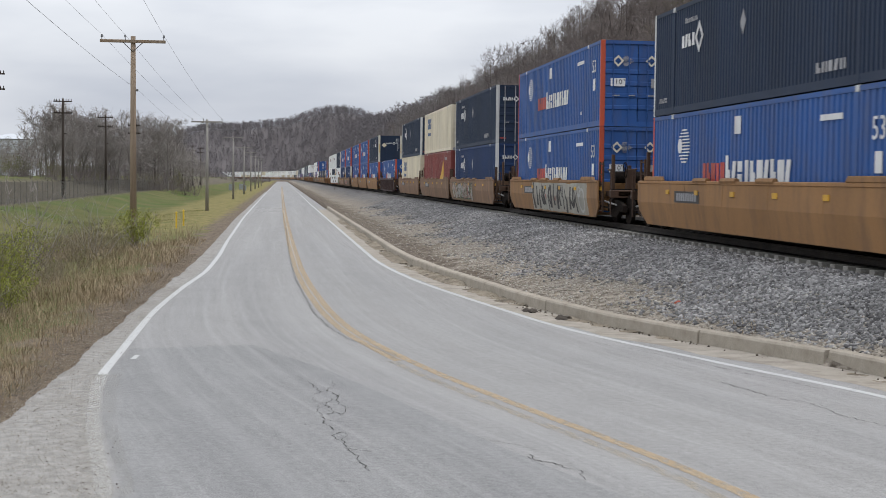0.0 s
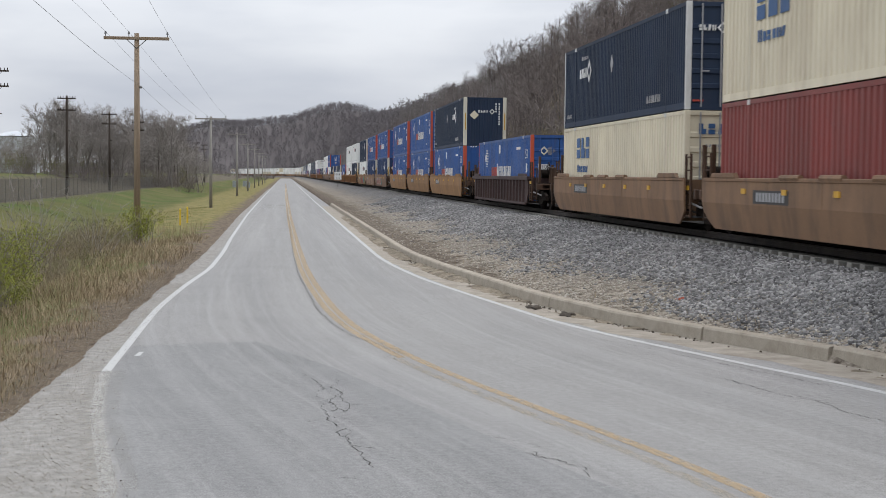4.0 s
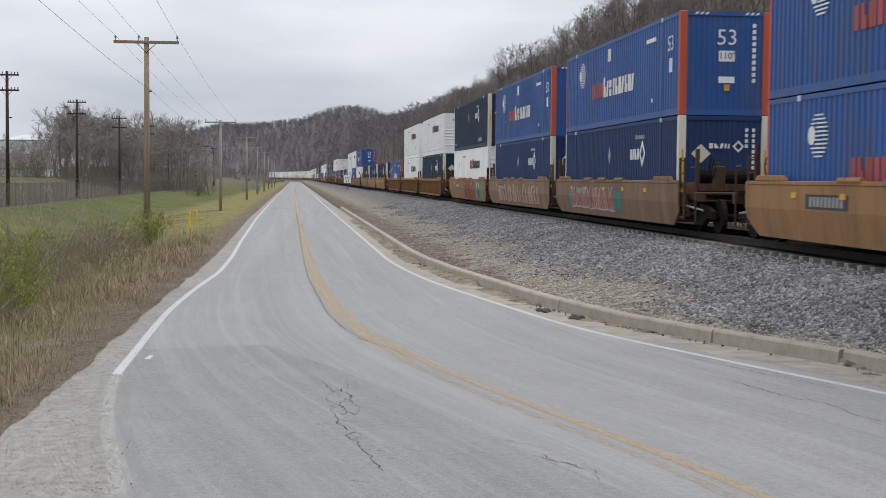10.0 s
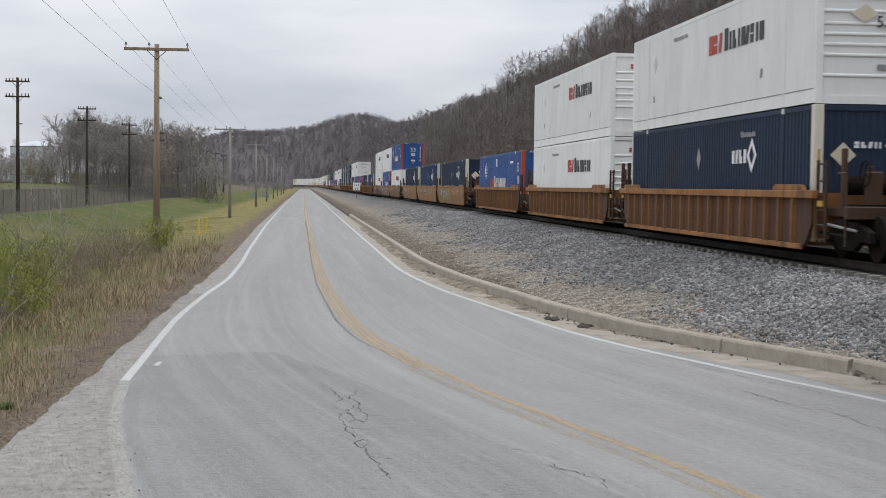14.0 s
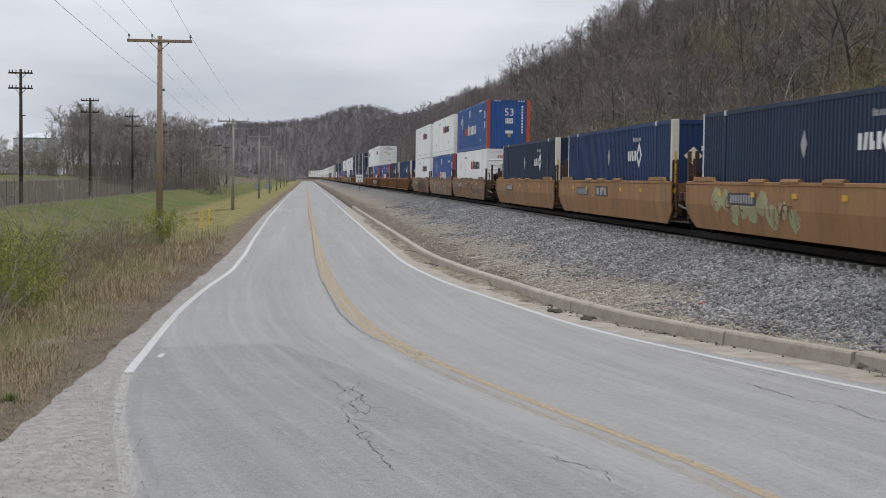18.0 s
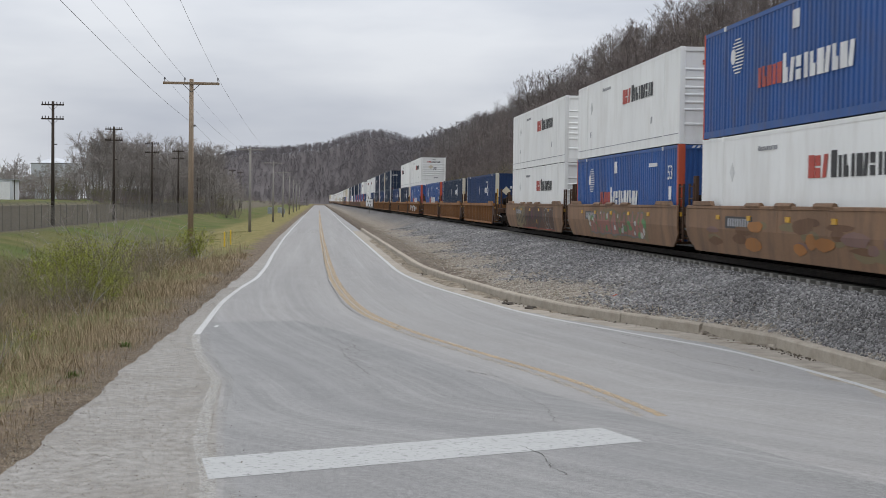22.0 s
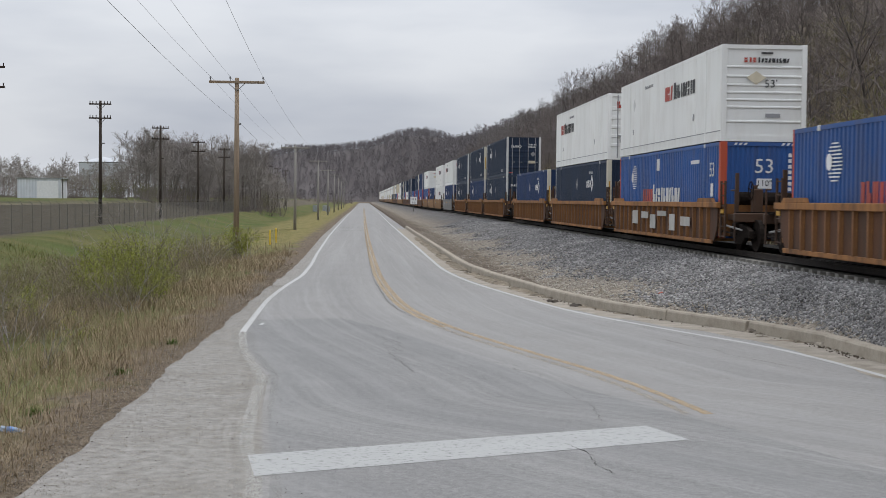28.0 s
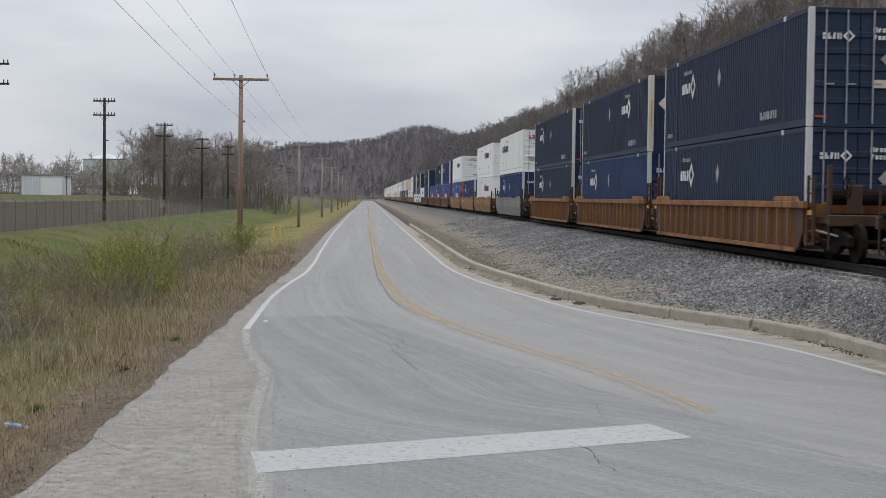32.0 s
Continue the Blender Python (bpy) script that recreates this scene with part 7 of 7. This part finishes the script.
GREEN = "fresh green spring shrub on the grassy verge"
BARE = "bare grey sapling stems in dry grass"
for x, y, seed, tall, stems, leaves, size in ((-6.6, 32.4, 1, 2.1, 30, 9500, 0.024), (-7.6, 33.6, 2, 1.9, 24, 6500, 0.024), (-6.4, 61.0, 3, 1.7, 24, 4600, 0.034), (-5.9, 30.0, 11, 1.1, 20, 2600, 0.022),
                                              (-7.0, 29.0, 12, 1.4, 18, 3200, 0.022), (-8.6, 36.5, 13, 1.6, 16, 3000, 0.026), (-7.6, 24.0, 4, 1.2, 14, 1500, 0.02), (-5.9, 20.0, 9, 0.7, 9, 320, 0.02)):
    verge_shrub(x, y, seed, tall, stems, leaves, size, GREEN, (M["twig"], M["leaf"]))
for k, (x, y, h) in enumerate(((-8.2, 47, 3.2), (-9.2, 50, 3.6), (-7.7, 43, 2.4), (-10.4, 52, 3.0), (-8.8, 38, 2.3), (-6.0, 27, 1.6), (-10.2, 41, 2.2), (-7.0, 19, 1.6), (-7.9, 22, 1.9), (-5.5, 56, 1.8), (-7.5, 56, 2.8), (-6.9, 52, 2.3), (-5.6, 15.5, 1.1), (-6.3, 13.0, 1.3), (-5.2, 11.0, 0.9))):
    verge_shrub(x, y, 20 + k, h, 7, 0, 0.03, BARE, (M["twig_grey"], M["leaf"]))


def blades(name, spots, material):
    """Single grass blades: x, y, z, height, width, lean, turn."""
    s = np.array(spots)
    n = len(s)
    a, lean = s[:, 6], s[:, 5]
    dx, dy = np.cos(a), np.sin(a)
    base = s[:, :3]
    side = np.stack([-dy, dx, 0 * a], 1) * s[:, 4:5] * 0.5
    mid = base + np.stack([dx * lean * 0.35, dy * lean * 0.35, s[:, 3] * 0.6], 1)
    tip = base + np.stack([dx * lean, dy * lean, s[:, 3]], 1)
    v = np.stack([base - side, base + side, mid + side * 0.8, mid - side * 0.8, tip], 1).reshape(-1, 3)
    o = np.arange(n)[:, None] * 5
    t = np.concatenate([o + [[0, 1, 2]], o + [[0, 2, 3]], o + [[3, 2, 4]]])
    return new(name, fast_mesh(name, v, t, material))


def grass_spots(n, y0, y1, x0, x1, h0, h1, w, clump=0.0, lean=0.6):
    y = y0 + (y1 - y0) * rng.random(n) ** 1.35
    x = x0 + (x1 - x0) * rng.random(n)
    keep = rng.random(n) < np.clip(0.55 + 0.75 * lumps(x * 14, y * 14, 3.0), 0.12, 1)
    x, y = x[keep], y[keep]
    n = len(x)
    h = rng.uniform(h0, h1, n) * (0.7 + 0.5 * np.clip(lumps(x * 8, y * 6, 8.0), -0.6, 1))
    h *= 0.3 + 0.7 * np.clip((-3.0 - x) / np.interp(y, [8, 20, 40], [1.3, 0.9, 0.8]), 0, 1)
    ww = w * (1 + y / 45)
    return np.stack([x, y, ground_z(x, y) - 0.02, h, ww * rng.uniform(0.7, 1.3, n), rng.normal(0, lean, n) * h, rng.random(n) * 6.28], 1)


tagged(blades("dry_grass", np.concatenate([grass_spots(62000, 1.5, 62, -9.5, -3.25, 0.12, 0.5, 0.006, lean=0.95), grass_spots(6000, 14, 75, -12, -4, 0.4, 0.9, 0.006), grass_spots(3000, 2, 24, -8, -4.3, 0.35, 0.75, 0.005), grass_spots(40000, 0.5, 40, -5.0, -3.05, 0.03, 0.16, 0.006, lean=1.4)]), M["straw"]), "tall dry straw-coloured grass on the verge", "grass", kind="stuff")
tagged(blades("green_grass", np.concatenate([grass_spots(36000, 12, 75, -22, -7.5, 0.1, 0.3, 0.012, lean=0.9), grass_spots(30000, 55, 130, -22, -6.5, 0.08, 0.2, 0.0045, lean=1.2), grass_spots(5500, 6, 60, -9.0, -5.2, 0.1, 0.34, 0.008, lean=0.9)]), M["green_blade"]), "green spring grass in the ditch and on the verge", "grass", kind="stuff")
# flattened stalks and leaves where the verge meets the gravel
n = 34000
y = 0.5 + 50 * rng.random(n) ** 1.25
x = -2.95 - np.abs(rng.normal(0, 0.55, n)) + 0.08 * lumps(y * 40, y * 31, 2.0)
sp = np.stack([x, y, np.maximum(ground_z(x, y), -0.06) + 0.008 * rng.random(n) + 0.01, rng.uniform(0.002, 0.03, n), rng.uniform(0.005, 0.013, n), rng.uniform(0.05, 0.24, n), rng.random(n) * 6.28], 1)
tagged(blades("straw_litter", sp, M["straw_litter"]), "flattened dead stalks and leaves along the shoulder", "litter", kind="stuff")
for x, y in ((-3.75, 12.6), (-4.2, 8.9), (-3.55, 17.0)):
    n = 130
    a, r = rng.random(n) * 6.28, np.abs(rng.normal(0, 0.075, n))
    px, py = x + r * np.cos(a), y + r * np.sin(a)
    sp = np.stack([px, py, ground_z(px, py), rng.uniform(0.04, 0.13, n), np.full(n, 0.008), rng.uniform(0.02, 0.12, n), rng.random(n) * 6.28], 1)
    tagged(blades("grass_tuft", sp, M["tuft"]), "small fresh green grass tuft in dry litter", "grass", "green tufts on the verge", kind="stuff")


def rocks(name, x, y, z, size, material):
    """Loose angular stones."""
    n = len(x)
    o = np.array([(1, 0, 0), (-1, 0, 0), (0, 1, 0), (0, -1, 0), (0, 0, 1), (0, 0, -1)], float)
    q = rng.normal(size=(n, 3, 3))
    q, _ = np.linalg.qr(q)
    v = np.einsum("nij,kj->nki", q, o) * (size[:, None] * rng.uniform(0.55, 1.2, (n, 6)))[:, :, None]
    v[:, :, 2] *= 0.75
    v += np.stack([x, y, z], 1)[:, None, :]
    f = np.array([(0, 2, 4), (2, 1, 4), (1, 3, 4), (3, 0, 4), (2, 0, 5), (1, 2, 5), (3, 1, 5), (0, 3, 5)])
    t = (np.arange(n)[:, None, None] * 6 + f).reshape(-1, 3)
    return new(name, fast_mesh(name, v.reshape(-1, 3), t, material))


def bank_points(n, y0, y1, u0, u1):
    y = y0 + (y1 - y0) * rng.random(n) ** 1.6
    ky, kx = np.array([k[1] for k in KERB_LINE]), np.array([k[0] for k in KERB_LINE])
    x0 = np.interp(y, ky, kx) + 0.2
    u = u0 + (u1 - u0) * rng.random(n)
    x = x0 + (9.75 - x0) * u
    ok = x0 < 9.55
    z = bank_z(u) + 0.025 * lumps(x * 22, y * 22, 5.0) * np.minimum(1, u * 6) * np.minimum(1, (1 - u) * 12)
    return x[ok], y[ok], z[ok]


x, y, z = bank_points(116000, 8, 110, 0.1, 1.0)
keep = z + 0.22 * lumps(x * 16, y * 12, 6.0) + 0.1 * rng.normal(size=len(z)) > np.interp(y, [15, 24, 40, 110], [0.36, 0.44, 0.58, 0.66])
x, y, z = x[keep], y[keep], z[keep]
tagged(rocks("ballast_stones", x, y, z, rng.uniform(0.024, 0.068, len(x)) * (1 + y / 140), M["rock"]), "loose grey crushed ballast stones", "ballast", kind="stuff")
n = 13000
y = 8 + 102 * rng.random(n) ** 1.4
x = rng.uniform(9.7, 10.72, n)
tagged(rocks("shoulder_stones", x, y, np.interp(x, [9.7, 10.25, 10.72], [1.1, 1.12, 1.07]), rng.uniform(0.025, 0.05, n) * (1 + y / 90), M["rock"]), "grey ballast stones around the tie ends", "ballast", kind="stuff")
x, y, z = bank_points(36000, 8, 100, 0.0, 0.75)
keep = (x > 5.4) | (rng.random(len(x)) < 0.25)
x, y, z = x[keep], y[keep], z[keep]
tagged(rocks("bank_pebbles", x, y, z, rng.uniform(0.012, 0.046, len(x)), M["rock_tan"]), "tan and grey pebbles at the foot of the bank", "gravel", kind="stuff")
n = 30000
y = -1.0 + 36 * rng.random(n) ** 1.15
x = np.interp(y, [-2, 2, 7, 12.2, 15.8, 19.5, 40], [-0.8, -0.85, -1.2, -1.5, -2.1, -2.55, -2.35]) - rng.random(n) * 2.5
ok = x > -3.5
tagged(rocks("shoulder_gravel", x[ok], y[ok], 0.002 + 0.004 * rng.random(ok.sum()), rng.uniform(0.003, 0.010, ok.sum()), M["rock_tan"]), "loose pale gravel on the shoulder", "gravel", kind="stuff")
n = 900
y = -1.0 + 30 * rng.random(n)
x = np.interp(y, [-2, 2, 7, 12.2, 15.8, 19.5, 40], [-0.3, -0.4, -0.8, -1.2, -1.9, -2.4, -2.3]) - rng.random(n) * 2.9
ok = x > -3.5
tagged(rocks("dark_pebbles", x[ok], y[ok], np.full(ok.sum(), 0.006), rng.uniform(0.004, 0.0125, ok.sum()), M["debris"]), "scattered dark pebbles on the shoulder", "gravel", kind="stuff")
x, y, z = bank_points(70, 22, 60, 0.0, 0.3)
sp = np.stack([x, y, z, rng.uniform(0.05, 0.18, len(x)), np.full(len(x), 0.01), rng.normal(0, 0.15, len(x)), rng.random(len(x)) * 6.28], 1)
tagged(blades("bank_weeds", sp, M["straw"]), "dry weeds on the bank", "weeds", kind="stuff")


gl = smooth_line(KERB_LINE, 15.0, 60, 300)
k = rng.integers(0, 300, 2800)
keep = rng.random(2800) < np.clip(0.25 + 1.1 * lumps(k * 0.9, k * 0.7, 12.0), 0.03, 1)
k = k[keep]
gx = np.array([gl[i][0] for i in k]) - np.abs(rng.normal(0, 0.11, len(k))) - 0.01 + rng.normal(0, 0.03, len(k))
gy = np.array([gl[i][1] for i in k]) + rng.uniform(-0.1, 0.1, len(k))
tagged(rocks("gutter_debris", gx, gy, np.full(len(k), 0.012), rng.uniform(0.008, 0.034, len(k)), M["debris"]), "dark crumbs of soil, leaves and stones in the gutter", "debris", kind="stuff")


def clod(x, y, z, size, material, name, label, seed):
    g = ([], [])
    r = np.random.default_rng(seed)
    bm = bmesh.new()
    bmesh.ops.create_icosphere(bm, subdivisions=3, radius=1)
    for v in bm.verts:
        v.co *= r.uniform(0.8, 1.1) * (1 + 0.35 * math.sin(5 * v.co.x + seed) * math.sin(4 * v.co.y + 2 * seed))
        v.co = Vector((v.co.x * size[0], v.co.y * size[1], v.co.z * size[2]))
    me = bpy.data.meshes.new(name)
    bm.to_mesh(me)
    bm.free()
    me.materials.append(material)
    o = new(name, me)
    o.location = (x, y, z)
    tagged(o, label, "debris")


M["red_rag"] = mat("reddish_scrap", (0.30, 0.075, 0.05), (0.42, 0.13, 0.09), 9, 0.9, 0.3)
M["dark_soil"] = mat("dark_damp_soil", (0.04, 0.035, 0.03), (0.09, 0.075, 0.06), 6, 0.95, 0.6)
clod(7.64, 25.9, 0.40, (0.12, 0.08, 0.05), M["red_rag"], "red_scrap", "small reddish scrap on the ballast bank", 1)
clod(5.2, 28.4, 0.0, (0.16, 0.4, 0.05), M["dark_soil"], "soil_clump", "dark clump of damp soil against the kerb", 2)
clod(5.62, 26.9, 0.0, (0.18, 0.34, 0.06), M["dark_soil"], "soil_clump", "dark clump of damp soil against the kerb", 3)
clod(8.3, 25.6, 0.42, (0.17, 0.08, 0.06), M["dark_soil"], "dark_scrap", "dark scrap lying on the ballast", 4)

# concrete ties, last: one after another under the rails
tie = mesh_of("concrete_tie", prism(([], []), [(-0.125, -0.16), (0.125, -0.16), (0.105, 0.0), (-0.105, 0.0)], 0, -1.32, 1.32), M["tie"], 0.012)
for i in range(300):
    share("concrete_tie", tie, track, pose(TRACK_X, 8.0 + 0.61 * i, RAIL_Z - 0.18 + 0.004, 0, 0, 0.4 * math.sin(i * 2.3)))


# metres gone by the train, every two seconds
GONE = [0.0, 34.85, 70.03, 105.43, 140.96, 176.53, 212.08, 247.55, 282.9, 318.1, 352.6, 386.9, 421.5, 456.1, 490.7, 525.6, 560.4]


def motions():
    for ob, u, z in MOVING:
        straight = u < BEND
        rows = [(2.0 * i, track_pose(u - s, 0, z)) for i, s in enumerate(GONE) if not straight or i % 2 == 0]
        walk(ob, rows)


motions()
